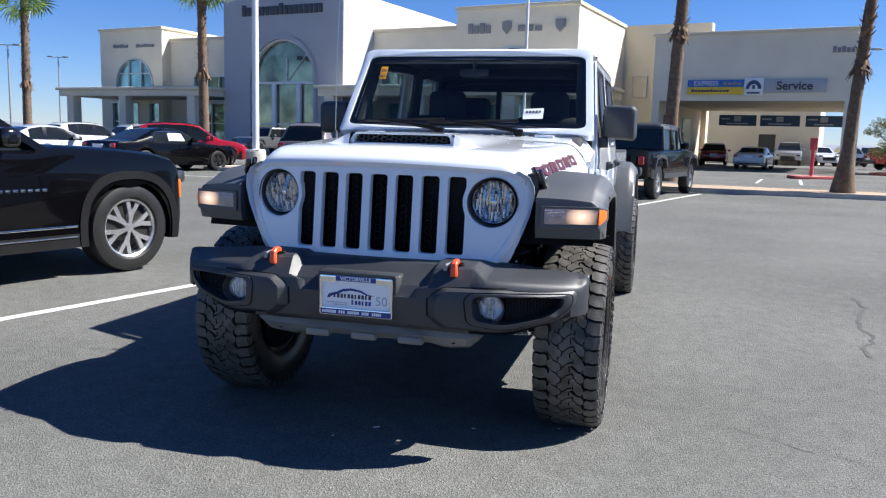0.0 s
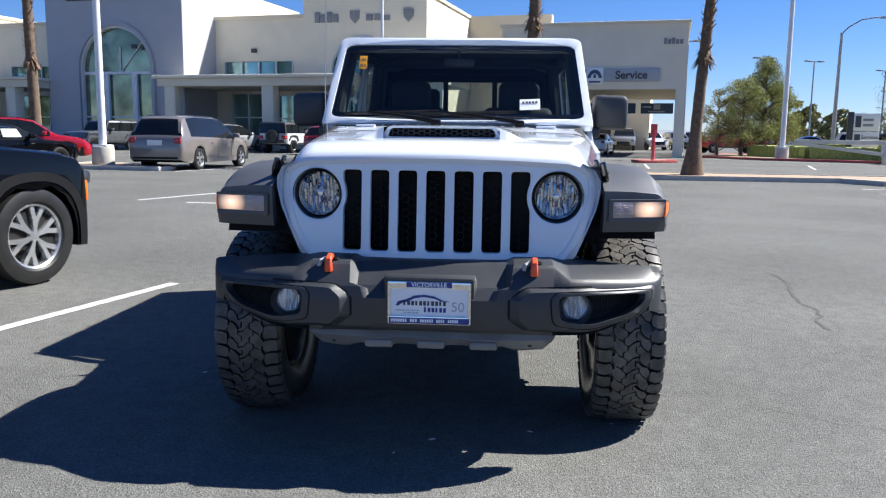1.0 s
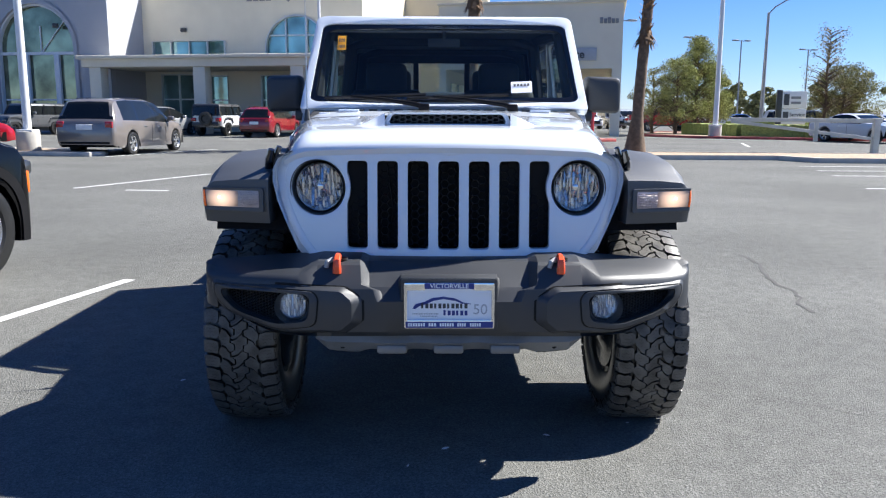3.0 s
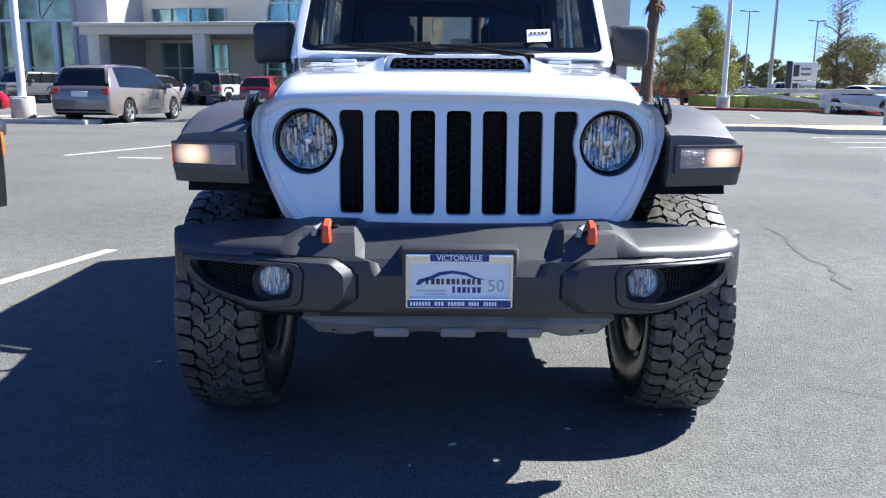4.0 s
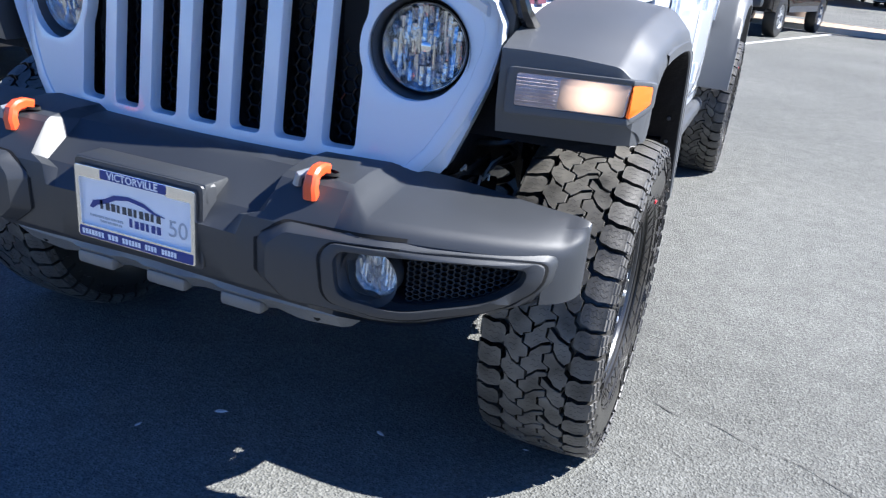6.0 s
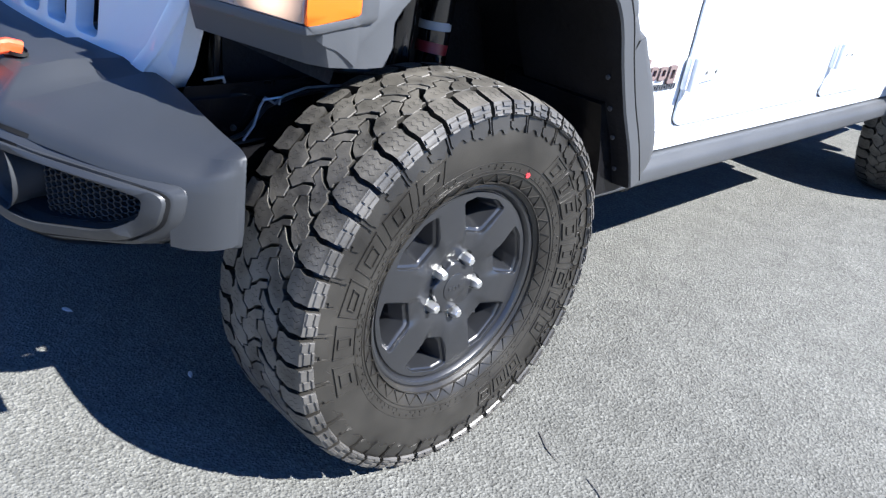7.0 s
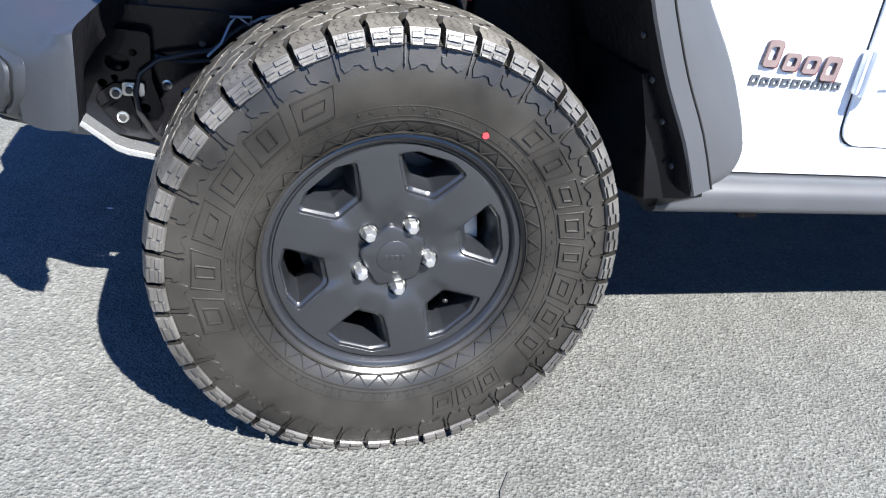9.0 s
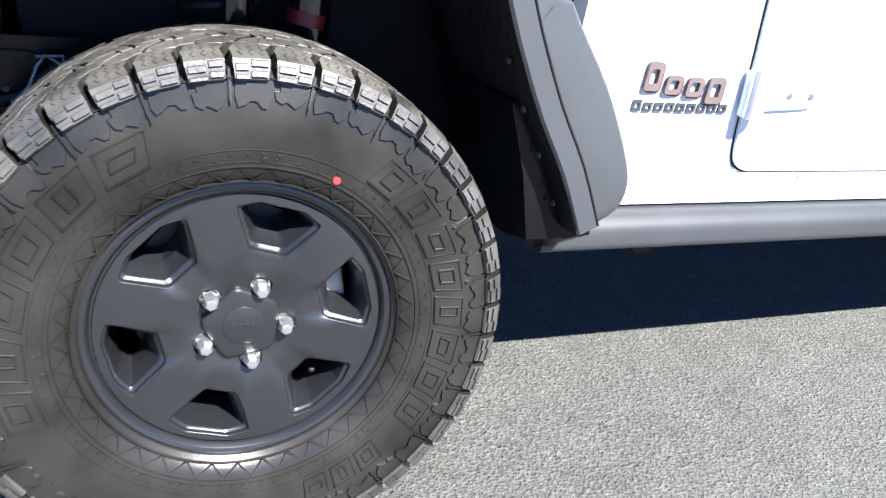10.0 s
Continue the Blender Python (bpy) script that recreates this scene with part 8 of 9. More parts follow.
# half outlines: (length from the rear bumper, height), tops of the lower body; cab: rear base, rear top, front top, front base
KINDS = {
    "suv": dict(L=4.82, W=1.96, wb=2.96, fo=0.84, r=0.405, floor=0.28, top=[(0.0, 0.55), (0.02, 0.80), (0.06, 1.08), (0.5, 1.13), (3.05, 1.12), (3.3, 1.16), (3.8, 1.145), (4.25, 1.105), (4.50, 1.055), (4.67, 0.97), (4.75, 0.86), (4.81, 0.68), (4.82, 0.48)], cab=(0.12, 0.42, 2.30, 3.22), roof=1.78),
    "minivan": dict(L=5.17, W=2.02, wb=3.09, fo=0.98, r=0.36, floor=0.24, top=[(0.0, 0.50), (0.02, 0.72), (0.06, 1.02), (0.6, 1.06), (3.4, 1.02), (3.9, 1.00), (4.7, 0.86), (5.05, 0.70), (5.17, 0.48)], cab=(0.08, 0.40, 2.9, 4.05), roof=1.77),
    "crossover": dict(L=4.75, W=1.93, wb=2.85, fo=0.90, r=0.37, floor=0.26, top=[(0.0, 0.55), (0.02, 0.82), (0.07, 1.02), (0.5, 1.05), (3.0, 1.02), (3.55, 1.04), (4.1, 0.99), (4.45, 0.90), (4.66, 0.74), (4.74, 0.60), (4.75, 0.45)], cab=(0.12, 0.62, 2.50, 3.55), roof=1.70),
    "coupe": dict(L=5.0, W=1.92, wb=2.95, fo=0.95, r=0.355, floor=0.22, top=[(0.0, 0.55), (0.02, 0.85), (0.10, 0.99), (0.9, 1.00), (2.8, 0.95), (3.4, 0.94), (4.6, 0.82), (4.9, 0.70), (5.0, 0.45)], cab=(0.75, 1.65, 2.35, 3.35), roof=1.44),
    "pickup": dict(L=5.8, W=2.03, wb=3.6, fo=0.98, r=0.41, floor=0.42, top=[(0.0, 0.62), (0.01, 0.80), (0.03, 1.32), (1.9, 1.32), (1.95, 1.28), (4.1, 1.26), (4.4, 1.30), (5.5, 1.22), (5.72, 1.05), (5.8, 0.66)], cab=(1.95, 2.12, 3.45, 4.3), roof=1.95),
    "jeep": dict(L=4.7, W=1.88, wb=3.0, fo=0.70, r=0.41, floor=0.5, top=[(0.0, 0.62), (0.0, 0.9), (0.02, 1.18), (0.5, 1.20), (3.0, 1.20), (3.2, 1.24), (4.3, 1.16), (4.42, 1.10), (4.5, 0.85), (4.7, 0.62)], cab=(0.04, 0.12, 2.75, 3.1), roof=1.86),
    "truck_jeep": dict(L=5.5, W=1.88, wb=3.49, fo=0.72, r=0.42, floor=0.5, top=[(0.0, 0.65), (0.0, 0.9), (0.02, 1.20), (1.7, 1.20), (1.75, 1.22), (3.8, 1.22), (4.0, 1.26), (5.1, 1.17), (5.2, 1.10), (5.3, 0.85), (5.5, 0.64)], cab=(1.75, 1.85, 3.5, 3.85), roof=1.87),
}


def spoked_wheel(parent, x, y, r, width, side, spokes, finish="alloy", inset=0.62):
    w = new("wheel")
    w.parent = parent
    w.matrix_local = pose(x, y, r, 0, 0, 0 if side > 0 else 180)
    bm = new_bm()
    h = width / 2
    ri = r * inset
    revolve(bm, [(h * 0.85, ri), (h, ri + 0.02), (h * 1.04, (ri + r) / 2), (h * 0.92, r * 0.965), (h * 0.6, r), (-h * 0.6, r), (-h, r * 0.95), (-h, ri)], 40)
    part("tyre", bm, "car_tyre", w)
    bm = new_bm()
    revolve(bm, [(h * 0.80, ri + 0.004), (h * 0.88, ri), (h * 0.80, ri * 0.94), (h * 0.1, ri * 0.88), (-h, ri * 0.9)], 40)
    revolve(bm, [(h * 0.82, 0.0), (h * 0.80, ri * 0.16), (h * 0.55, ri * 0.20)], 20)
    for k in range(spokes):
        a = 2 * math.pi * (k + 0.3) / spokes
        for d in (-0.13, 0.13):
            ra, rb = ri * 0.15, ri * 0.95
            q = [(ra, a - 0.28 + d * 0.4), (ri * 0.5, a - 0.15 + d * 0.6), (rb, a - 0.085 + d * 1.75), (rb, a + 0.085 + d * 1.75), (ri * 0.5, a + 0.15 + d * 0.6), (ra, a + 0.28 + d * 0.4)]
            loft(bm, [[cyl_point(xx + (0.012 if rr < ri * 0.5 else 0), rr, aa) for rr, aa in q] for xx in (h * 0.72, h * 0.40)])
    part("rim", bm, finish, w)
    bm = new_bm()
    revolve(bm, [(h * 0.1, 0.0), (h * 0.1, ri * 0.72), (-h * 0.1, ri * 0.74)], 24)
    part("brake_disc", bm, "brake", w)
    bm = new_bm()
    revolve(bm, [(-h * 0.2, 0.0), (-h * 0.2, ri * 0.98)], 24)
    part("wheel_back", bm, "dark_hole", w)
    return w


# smooth bodies: centre line heights, belt line, side glass, dark posts, windshield and rear glass along the length from the tail
SHELLS = {
    "minivan": dict(top=[(0.0, 0.95), (0.05, 1.06), (0.10, 1.13), (0.34, 1.64), (0.50, 1.73), (1.2, 1.775), (2.6, 1.755), (3.1, 1.69), (3.9, 1.15), (4.05, 1.09), (4.6, 0.98), (4.95, 0.84), (5.12, 0.68), (5.17, 0.55)], belt=[(0.0, 1.10), (2.0, 1.06), (3.9, 0.99), (5.17, 0.92)], side=(0.62, 3.72), posts=(1.55, 2.72), ws=(3.14, 3.88), rg=(0.10, 0.37)),
    "crossover": dict(top=[(0.0, 0.85), (0.05, 1.0), (0.12, 1.09), (0.46, 1.55), (0.70, 1.64), (1.4, 1.70), (2.3, 1.68), (2.75, 1.60), (3.45, 1.13), (3.6, 1.07), (4.2, 0.99), (4.5, 0.89), (4.7, 0.72), (4.75, 0.55)], belt=[(0.0, 1.07), (2.0, 1.03), (3.5, 1.0), (4.75, 0.92)], side=(0.75, 3.30), posts=(1.30, 2.25), ws=(2.80, 3.43), rg=(0.12, 0.47)),
    "coupe": dict(top=[(0.0, 0.80), (0.05, 0.93), (0.12, 0.99), (0.75, 1.03), (1.55, 1.38), (1.9, 1.44), (2.4, 1.43), (2.65, 1.38), (3.4, 1.0), (3.55, 0.96), (4.4, 0.88), (4.8, 0.77), (4.95, 0.64), (5.0, 0.5)], belt=[(0.0, 0.95), (3.4, 0.93), (5.0, 0.84)], side=(1.45, 3.22), posts=(1.95,), ws=(2.70, 3.38), rg=(0.85, 1.5)),
}


def car_shell(car, kind, k, paint, roof_mat):
    """One curved body lofted along the car's length, with flush glass and open wheel arches."""
    sh, L, r = SHELLS[kind], k["L"], k["r"]
    hw, fl = k["W"] / 2, k["floor"]
    fy = L - k["fo"]
    axles = (fy - k["wb"], fy)
    ys = sorted({round(v, 3) for v in [0.0, 0.02, 0.05, 0.10, 0.16, L - 0.02, L - 0.05, L - 0.10, L] + [p[0] for p in sh["top"]] + [0.075 * q for q in range(int(L / 0.075) + 1)]})
    rows = []
    for y in ys:
        plan = lerp_at([(0.0, 0.86), (0.05, 0.93), (0.15, 0.965), (0.5, 0.99), (1.2, 1.0), (L - 1.2, 1.0), (L - 0.6, 0.965), (L - 0.25, 0.90), (L - 0.08, 0.80), (L, 0.70)], y)
        w = hw * plan
        top = lerp_at(sh["top"], y)
        belt = min(lerp_at(sh["belt"], y), top - 0.035)
        low = fl + 0.10 * smooth_step(0.35, 0.0, y) + 0.06 * smooth_step(L - 0.35, L, y)
        for c in axles:
            rc = r * 1.14
            if abs(y - c) < rc:
                low = max(low, r + math.sqrt(rc * rc - (y - c) ** 2))
        wr = w * 0.945 - 0.30 * (top - belt)
        rise = min(1.0, (top - belt) / 0.3)
        half = [(w * 0.93, low), (w * 0.985, low + 0.02 + 0.08 * (1 if low < fl + 0.2 else 0)), (w, max(low + 0.06, belt * 0.66)), (w * 0.988, belt - 0.10), (w * 0.955, belt), (w * 0.955 + (wr - w * 0.955) * 0.5 + 0.012 * rise, belt + (top - belt) * 0.45), (wr, top - 0.055 * rise - 0.012), (wr - 0.11, top - 0.016), (wr * 0.5, top - 0.004), (0.0, top)]
        half = [(x, max(z, low)) for x, z in half]
        rows.append((y, top - belt, [(x, y - L / 2, z) for x, z in half] + [(-x, y - L / 2, z) for x, z in reversed(half[:-1])]))
    parts = {"body": new_bm(), "window_glass": new_bm()}
    parts.update({("pillar", p, sd): new_bm() for p in sh["posts"] for sd in (1, -1)})
    for (y0, h0, a), (y1, h1, b) in zip(rows, rows[1:]):
        ym = (y0 + y1) / 2
        n = len(a) - 1
        for i in range(n):
            seg = min(i, n - 1 - i)
            kind_ = "body"
            if seg in (4, 5) and sh["side"][0] < ym < sh["side"][1] and min(h0, h1) > 0.06:
                kind_ = next((("pillar", p, 1 if i < n / 2 else -1) for p in sh["posts"] if abs(ym - p) < 0.05), "window_glass")
            elif seg in (6, 7, 8) and (sh["ws"][0] < ym < sh["ws"][1] or sh["rg"][0] < ym < sh["rg"][1]) and seg > (6 if h0 > 0.12 else 5):
                kind_ = "window_glass"
            bm = parts[kind_]
            bm.faces.new([bm.verts.new(p) for p in (a[i], a[i + 1], b[i + 1], b[i])])
    for row in (rows[0][2], rows[-1][2]):
        parts["body"].faces.new([parts["body"].verts.new(p) for p in row])
    for name, bm in parts.items():
        bmesh.ops.remove_doubles(bm, verts=bm.verts, dist=1e-4)
        if not bm.faces:
            bm.free()
            continue
        part(name if isinstance(name, str) else "pillar", bm, {"body": "paint_" + paint, "window_glass": "car_glass"}.get(name, "gloss_black"), car, sharp=40)
    if roof_mat is None and kind != "coupe":
        for sd in (1, -1):
            bm = new_bm()
            tube(bm, [(sd * (hw * 0.60), y - L / 2, lerp_at(sh["top"], y) + 0.012) for y in (0.7, 1.0, 1.6, 2.2, 2.6)], 0.014, 6)
            part("roof_rail", bm, "gloss_black", car)


def vehicle(kind, paint, place, heading, label, category, spokes=5, finish="alloy", trim="plastic", cladding=False, name="car", wheel_ref=None, group="parked cars", spare=False, roof_mat=None):
    """A parked vehicle; local +y is its nose, the origin on the ground amid its wheels. wheel_ref 'rr' or 'fr' puts that right wheel at the place."""
    k = KINDS[kind]
    L, W, wb, r = k["L"], k["W"], k["wb"], k["r"]
    fy = L / 2 - k["fo"]
    ry = fy - wb
    m = pose(0, 0, 0, 0, 0, -heading)
    off = Vector((0, 0, 0))
    if wheel_ref:
        off = m @ Vector((W / 2 - 0.02, fy if wheel_ref == "fr" else ry, 0))
    car = thing(name, label, category, Matrix.Translation(Vector((*place, 0)) - off) @ m, group=group)
    top = [(a - L / 2, z) for a, z in k["top"]]
    fl = k["floor"]

    def arch_pts(c, n=10):
        rr = r * 1.16
        base = fl
        a0 = math.asin(max(-1, min(1, (base - r) / rr)))
        return [(c - rr * math.cos(a0 + (math.pi - 2 * a0) * i / n), r + rr * math.sin(a0 + (math.pi - 2 * a0) * i / n)) for i in range(n + 1)]

    low = [(-L / 2 + 0.06, fl + 0.08)] + arch_pts(ry) + arch_pts(fy) + [(L / 2 - 0.10, fl + 0.06)]
    ring = low + top[::-1]
    hw = W / 2

    def squeeze(f, drop):
        def fn(y, z):
            e = max(0.0, abs(y) - (L / 2 - 0.55)) / 0.55
            return (y - math.copysign(f * e * e, y), z - drop * (1 if z > 0.85 else 0.35) * (1 if z > fl + 0.2 else 0))
        return fn

    smooth = kind in SHELLS
    if smooth:
        car_shell(car, kind, k, paint, roof_mat)
    bm = new_bm()
    slab(bm, ring, [(-hw, squeeze(0.32, 0.09)), (-hw * 0.985, squeeze(0.28, 0.035)), (-hw * 0.93, squeeze(0.22, 0.01)), (-hw * 0.6, squeeze(0.08, 0)), (0, None), (hw * 0.6, squeeze(0.08, 0)), (hw * 0.93, squeeze(0.22, 0.01)), (hw * 0.985, squeeze(0.28, 0.035)), (hw, squeeze(0.32, 0.09))])
    if smooth:
        bm.free()
    else:
        part("body", bm, "paint_" + paint, car, sharp=30)
    # greenhouse
    c0, c1, c2, c3 = [v - L / 2 for v in k["cab"]]
    belt = lerp_at(sorted(top), (c0 + c3) / 2) - 0.02
    rz = k["roof"]
    tip = 0.16 if kind in ("jeep", "truck_jeep") else 0.30

    def ring_at(t):
        ya, yb = c0 + (c1 - c0) * t, c3 + (c2 - c3) * t
        w = hw - 0.06 - (tip - 0.06) * 0.62 * t
        rr = 0.10
        z = belt + (rz - 0.05 - belt) * t
        return [(u, v, z) for u, v in rounded([(-w, ya), (w, ya), (w * 0.96, yb), (-w * 0.96, yb)], rr, 3)]

    if not smooth:
        bm = new_bm()
        loft(bm, [ring_at(0.0), ring_at(0.5), ring_at(1.0)])
        part("window_glass", bm, "car_glass", car, sharp=45)
    bm = new_bm()
    rw = hw - 0.06 - (tip - 0.06) * 0.62
    def roof_ring(g, z):
        return [(u, v, z) for u, v in rounded([(-rw - 0.012 + g, c1 - 0.03 + g), (rw + 0.012 - g, c1 - 0.03 + g), (rw * 0.96 + 0.012 - g, c2 + 0.03 - g), (-rw * 0.96 - 0.012 + g, c2 + 0.03 - g)], 0.12, 4)]
    loft(bm, [roof_ring(-0.025, rz - 0.16), roof_ring(-0.008, rz - 0.09), roof_ring(0.03, rz - 0.045), roof_ring(0.09, rz - 0.018), roof_ring(0.25, rz)])
    if smooth:
        bm.free()
    else:
        part("roof", bm, roof_mat or "paint_" + paint, car, sharp=40)
    for s in (1, -1):
        def at_side(y_t0, y_t1):
            w0, w1 = hw - 0.055, hw - 0.055 - (tip - 0.06) * 0.62
            return (s * w0, y_t0, belt), (s * w1, y_t1, rz - 0.08)
        posts = [(c3 - 0.03, c2), (c0 + 0.10, c1 + 0.04)] + [(c0 + (c3 - c0) * f, c1 + (c2 - c1) * f) for f in ((0.30, 0.62) if kind in ("suv", "minivan", "crossover", "jeep") else (0.45,))]
        for i, (a, b) in enumerate([] if smooth else posts):
            p, q = at_side(a, b)
            bm = new_bm()
            wd = 0.06 if i < 2 else 0.045
            if i == 1 and kind in ("coupe", "suv", "crossover"):
                wd = 0.14
            loft(bm, [[(x + s * 0.008, y - wd, z), (x + s * 0.008, y + wd, z), (x - s * 0.03, y + wd, z), (x - s * 0.03, y - wd, z)] for x, y, z in (p, q)])
            part("pillar", bm, (roof_mat or "paint_" + paint) if i < 2 else "gloss_black", car)
        bm = new_bm()
        my = c3 - 0.42
        box(bm, s * (hw - 0.03), s * (hw + 0.20), my - 0.09, my + 0.07, belt + 0.03, belt + 0.19, 0.05, 3)
        part("door_mirror", bm, "paint_" + paint if not cladding else "gloss_black", car)
        for i, yy in enumerate((c3 - 1.15, c3 - 2.1) if kind != "coupe" else (c3 - 1.35,)):
            bm = new_bm()
            box(bm, s * (hw - 0.03), s * (hw + 0.012), yy - 0.10, yy + 0.10, belt - 0.16, belt - 0.13, 0.01)
            part("door_handle", bm, "chrome" if finish == "alloy" else "paint_" + paint, car)
            bm = new_bm()
            tube(bm, [(s * (hw - 0.006), yy + 0.35 + 0.6 * (1 if i == 0 else 0.95) - 0.5, fl + 0.18), (s * (hw + 0.001), yy + 0.45, 0.7), (s * (hw - 0.012), yy + 0.45, belt - 0.06)], 0.006, 5)
            part("door_seam", bm, "dark_hole", car)
        bm = new_bm()
        box(bm, s * (hw * (0.50 if smooth else 0.62)), s * (hw * (0.80 if smooth else 0.90)), L / 2 - 0.30, L / 2 - 0.12, 0.80 if kind != "coupe" else 0.62, 0.92 if kind != "coupe" else 0.72, 0.03)
        part("headlight", bm, "lamp_dark", car)
        bm = new_bm()
        tz = 0.95 if kind != "coupe" else 0.82
        box(bm, s * (hw * (0.66 if kind != "truck_jeep" else 0.80)), s * (hw * (0.90 if smooth else 0.95)), -L / 2 - 0.004, -L / 2 + (0.12 if smooth else 0.30 if kind != "truck_jeep" else 0.08), tz - (0.10 if kind != "coupe" else 0.06), tz + 0.10, 0.03)
        part("tail_lamp", bm, "tail_red", car)
        bm = new_bm()
        slab(bm, [(ry + r * 1.2, fl), (fy - r * 1.2, fl), (fy - r * 1.2, fl + 0.12), (ry + r * 1.2, fl + 0.12)], [(s * (hw - 0.10), None), (s * (hw + 0.004), None)])
        part("sill", bm, trim, car)
        if cladding:
            for c in (ry, fy):
                o, i_ = r * 1.30, r * 1.12
                ang = [math.pi * q / 24 for q in range(-3, 28)]

                def square(a, rr):
                    g = rr / (abs(math.cos(a)) ** 2.5 + abs(math.sin(a)) ** 2.5) ** (1 / 2.5)
                    return (c + g * math.cos(a), r + g * math.sin(a))

                outer = [square(a, o) for a in ang]
                inner = [square(a, i_) for a in reversed(ang)]
                ring2 = [(y, max(z, fl)) for y, z in outer + inner]
                bm = new_bm()
                loft(bm, [[(s * xx, y, z) for y, z in ring2] for xx in (hw - 0.14, hw - 0.004, hw + 0.012)])
                part("arch_cladding", bm, trim, car)
    if kind == "jeep" or kind == "truck_jeep":
        for s in (1, -1):
            for c in (ry, fy):
                bm = new_bm()
                loft(bm, [[(s * x, c + y, z) for y, z in ((-0.62, 0.75), (-0.45, 1.02), (-0.2, 1.08), (0.2, 1.08), (0.45, 1.02), (0.62, 0.75), (0.56, 0.75), (0.40, 0.97), (0, 1.02), (-0.40, 0.97), (-0.56, 0.75))] for x in (hw * 0.75, hw + 0.06)])
                part("fender_flare", bm, trim, car)
    for s in (1, -1):
        for c in (ry, fy):
            spoked_wheel(car, s * (hw - 0.13), c, r, 0.25, s, spokes, finish, 0.66 if kind not in ("jeep", "truck_jeep", "pickup") else 0.56)
    bm = new_bm()
    box(bm, -hw * 0.93, hw * 0.93, -L / 2 + 0.25, L / 2 - 0.3, fl + 0.02, fl + 0.35)
    part("underbody", bm, "dark_hole", car)
    bm = new_bm()
    box(bm, -0.26, 0.26, -L / 2 - 0.012, -L / 2 + 0.03, 0.72 if kind != "minivan" else 0.80, 0.88 if kind != "minivan" else 0.96, 0.008)
    part("number_plate", bm, "sign_white", car)
    bm = new_bm()
    if smooth:
        box(bm, -hw * 0.80, hw * 0.80, -L / 2 - 0.015, -L / 2 + 0.15, fl + 0.12, fl + 0.20, 0.03, 2)
    else:
        box(bm, -hw * 0.9, hw * 0.9, -L / 2 - 0.03, -L / 2 + 0.15, fl + 0.10, fl + 0.30, 0.05, 2)
    part("rear_bumper", bm, "trim_black" if smooth else trim, car)
    if kind not in ("jeep", "truck_jeep"):
        bm = new_bm()
        box(bm, -hw * 0.55, hw * 0.55, L / 2 - 0.10, L / 2 + 0.012, 0.48, 0.62 if kind == "coupe" else 0.78, 0.02)
        part("front_grille", bm, "gloss_black", car)
    if spare:
        bm = new_bm()
        revolve(bm, [(-0.11, 0.23), (-0.11, 0.37), (-0.08, 0.40), (0.08, 0.40), (0.12, 0.36), (0.12, 0.23), (0.04, 0.2), (0.04, 0.0)], 32, Matrix.Translation((0.1, -L / 2 - 0.13, 1.0)) @ Matrix.Rotation(radians(-90), 4, "Z"))
        part("spare_wheel", bm, "rubber", car)
    return car


near = vehicle("suv", "black", (-3.55, 2.56), 16, "glossy black three-row SUV with bright alloy wheels", "SUV", 6, "alloy", "trim_black", True, "suv", "fr")
k = KINDS["suv"]
for z0, z1 in ((0.455, 0.475), (0.37, 0.382)):
    bm = new_bm()
    box(bm, k["W"] / 2 - 0.01, k["W"] / 2 + 0.014, -1.0, 1.02, z0, z1, 0.004)
    part("chrome_strip", bm, "chrome", near)
for i in range(8):
    bm = new_bm()
    box(bm, k["W"] / 2 - 0.004, k["W"] / 2 + 0.008, 0.28 + 0.062 * i, 0.32 + 0.062 * i, 0.775, 0.80, 0.002)
    part("door_badge", bm, "chrome", near)
bm = new_bm()
box(bm, k["W"] / 2 - 0.10, k["W"] / 2 - 0.022, 2.125, 2.165, 0.66, 0.84, 0.012, 2, Matrix.Translation((0, 0, 0)))
part("side_marker", bm, "amber", near)
vehicle("minivan", "champagne", (-9.65, 22.1), 7, "champagne minivan seen from behind", "minivan", 5, "alloy", "paint_champagne", False, "minivan", "rr")
muscle = vehicle("coupe", "black", (-14.0, 21.3), 18, "black two-door muscle coupe with a window sticker", "coupe", 5, "rim", "paint_black", False, "coupe", "fr")
vehicle("truck_jeep", "black", (1.06, 16.35), 14, "black off-road pickup with grey alloy wheels", "pickup truck", 5, "grey_steel", "plastic", False, "pickup_truck", "rr", roof_mat="plastic")
vehicle("jeep", "pale", (-12.15, 43.6), 12, "white off-road wagon with black top and rear spare wheel", "SUV", 5, "rim", "plastic", False, "suv", "rr", spare=True, roof_mat="plastic")
vehicle("crossover", "maroon", (-8.75, 41.0), 12, "dark red crossover with bright alloy wheels", "SUV", 5, "alloy", "plastic", False, "suv", "rr")
vehicle("crossover", "silver", (-16.6, 45.5), 30, "pale silver SUV parked before the showroom", "SUV", 5, "alloy", "plastic", False, "suv")
vehicle("coupe", "pale", (-25.0, 46.5), 78, "white two-door coupe before the showroom", "coupe", 5, "rim", "paint_pale", False, "coupe")
vehicle("crossover", "red", (-17.9, 25.6), 60, "bright red three-row SUV with dark windows", "SUV", 5, "grey_steel", "paint_red", False, "suv")
vehicle("jeep", "grey", (-24.2, 44.2), 200, "grey off-road wagon by the showroom door", "SUV", 5, "rim", "plastic", False, "suv")
vehicle("coupe", "pale", (-24.6, 24.3), 22, "white sedan parked in the row", "car", 5, "alloy", "paint_pale", False, "car")
vehicle("coupe", "pale", (-19.6, 19.6), 24, "white sedan parked in the row", "car", 5, "alloy", "paint_pale", False, "car")
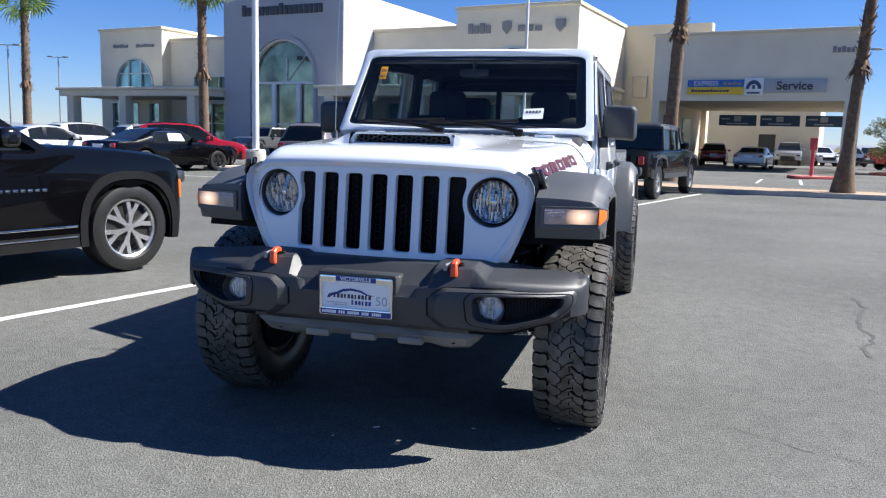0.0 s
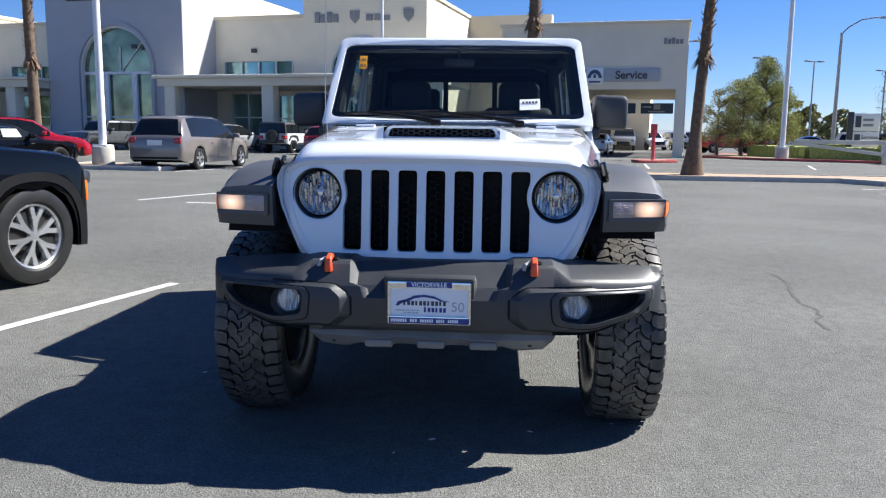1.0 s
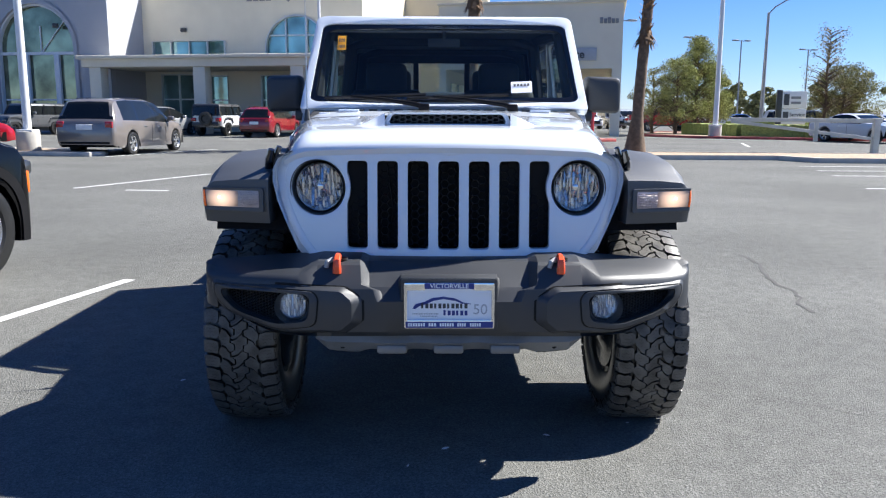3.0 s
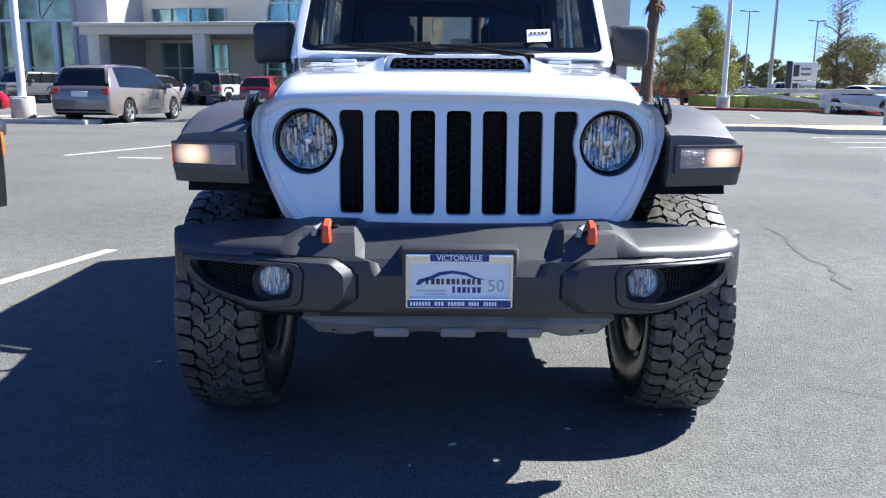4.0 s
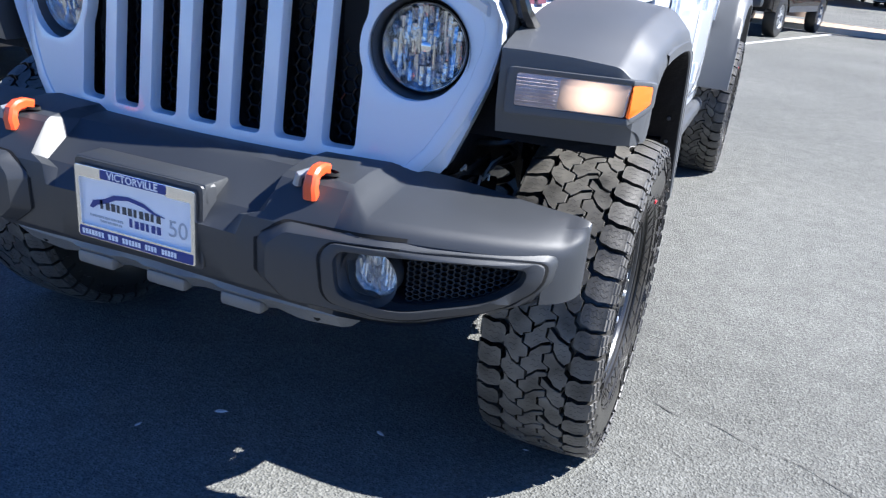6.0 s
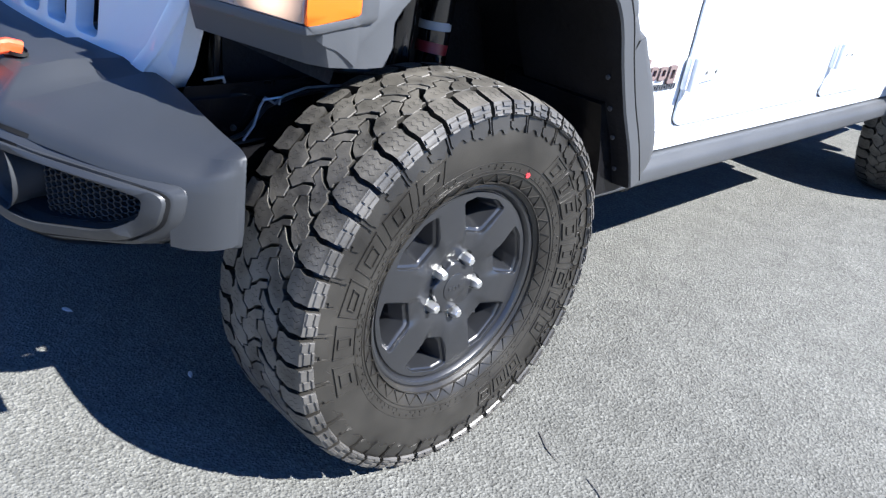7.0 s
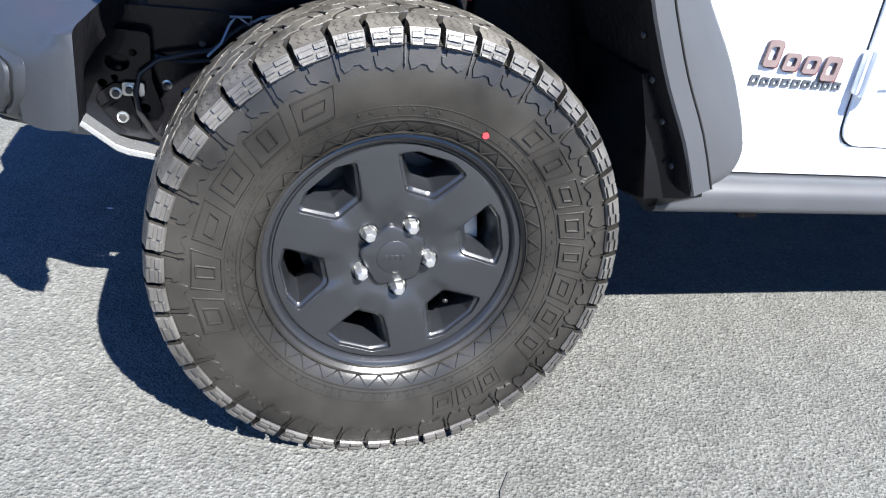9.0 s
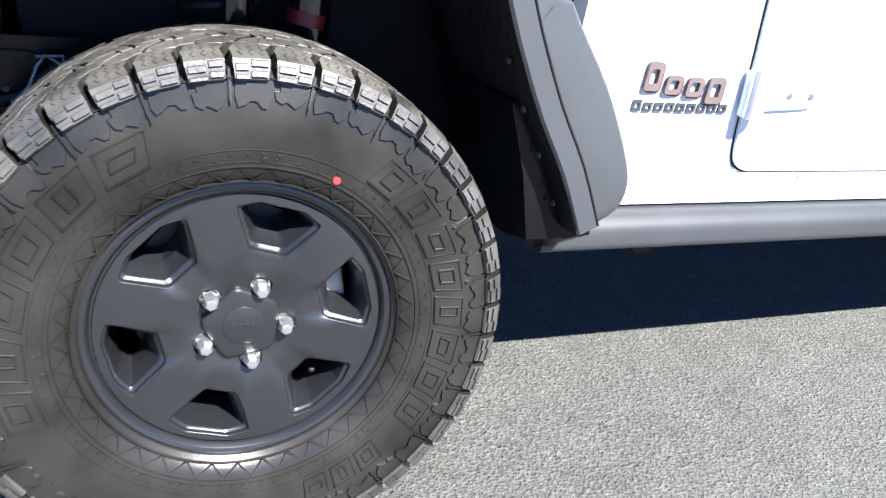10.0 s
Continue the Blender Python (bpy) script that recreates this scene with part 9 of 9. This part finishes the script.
vehicle("crossover", "pale", (-29.0, 33.0), 20, "white SUV parked in the row", "SUV", 5, "alloy", "plastic", False, "suv")
vehicle("crossover", "silver", (-27.5, 36.5), 25, "silver SUV parked in the row", "SUV", 5, "alloy", "plastic", False, "suv")
vehicle("coupe", "pale", (6.9, 52.0), 15, "white four-door sedan under the service canopy", "car", 5, "rim", "paint_pale", False, "car")
vehicle("crossover", "maroon", (4.9, 61.0), 5, "dark red SUV beyond the service canopy", "SUV", 5, "alloy", "plastic", False, "suv")
vehicle("pickup", "silver", (11.5, 70.0), 190, "silver pickup truck facing the lot", "pickup truck", 5, "alloy", "plastic", False, "pickup_truck")
vehicle("crossover", "pale", (14.2, 72.0), 170, "white SUV in the far row", "SUV", 5, "alloy", "plastic", False, "suv")
vehicle("crossover", "grey", (17.0, 74.0), 175, "grey SUV in the far row", "SUV", 5, "alloy", "plastic", False, "suv")
vehicle("pickup", "red", (18.6, 62.0), 80, "red pickup truck beyond the trees", "pickup truck", 5, "alloy", "plastic", False, "pickup_truck")
vehicle("coupe", "pale", (21.4, 36.6), 158, "white sedan parked beyond the fence", "car", 5, "alloy", "paint_pale", False, "car")
vehicle("crossover", "maroon", (27.0, 36.8), 105, "dark red SUV parked beyond the fence", "SUV", 5, "alloy", "plastic", False, "suv")
for i, (x, y, kd, pt) in enumerate(((24, 66, "suv", "pale"), (27.5, 68, "coupe", "blue"), (31, 66, "suv", "pale"), (35, 69, "suv", "grey"), (39, 66, "coupe", "pale"), (44, 70, "pickup", "silver"), (8.8, 78, "suv", "pale"), (20, 80, "suv", "pale"), (-40, 52, "suv", "pale"), (-46, 50, "suv", "silver"))):
    vehicle(kd, pt, (x, y), 80 + 17 * i, "car parked in the far lot beyond the trees", "car", 5, "alloy", "plastic", False, "car")

# chrome window outline and a window sticker on the black coupe
c = KINDS["coupe"]
c0, c1, c2, c3 = [v - c["L"] / 2 for v in c["cab"]]
bm = new_bm()
w0, w1 = c["W"] / 2 - 0.045, c["W"] / 2 - 0.19
tube(bm, [(w0, c0 + 0.55, 0.97), (w1 + 0.03, c1 - 0.12, 1.30), (w1 + 0.01, (c1 + c2) / 2, 1.335), (w1 + 0.02, c2 + 0.05, 1.31)], 0.009, 6)
part("chrome_strip", bm, "chrome", muscle)
bm = new_bm()
loft(bm, [[(w0 + 0.012, c1 + 0.35, 1.02), (w0 + 0.012, c1 + 1.0, 1.02), (w1 + 0.055, c1 + 0.9, 1.27), (w1 + 0.055, c1 + 0.35, 1.27)], [(w0 + 0.004, c1 + 0.35, 1.02), (w0 + 0.004, c1 + 1.0, 1.02), (w1 + 0.047, c1 + 0.9, 1.27), (w1 + 0.047, c1 + 0.35, 1.27)]])
part("window_sticker", bm, "sticker_pale", muscle)
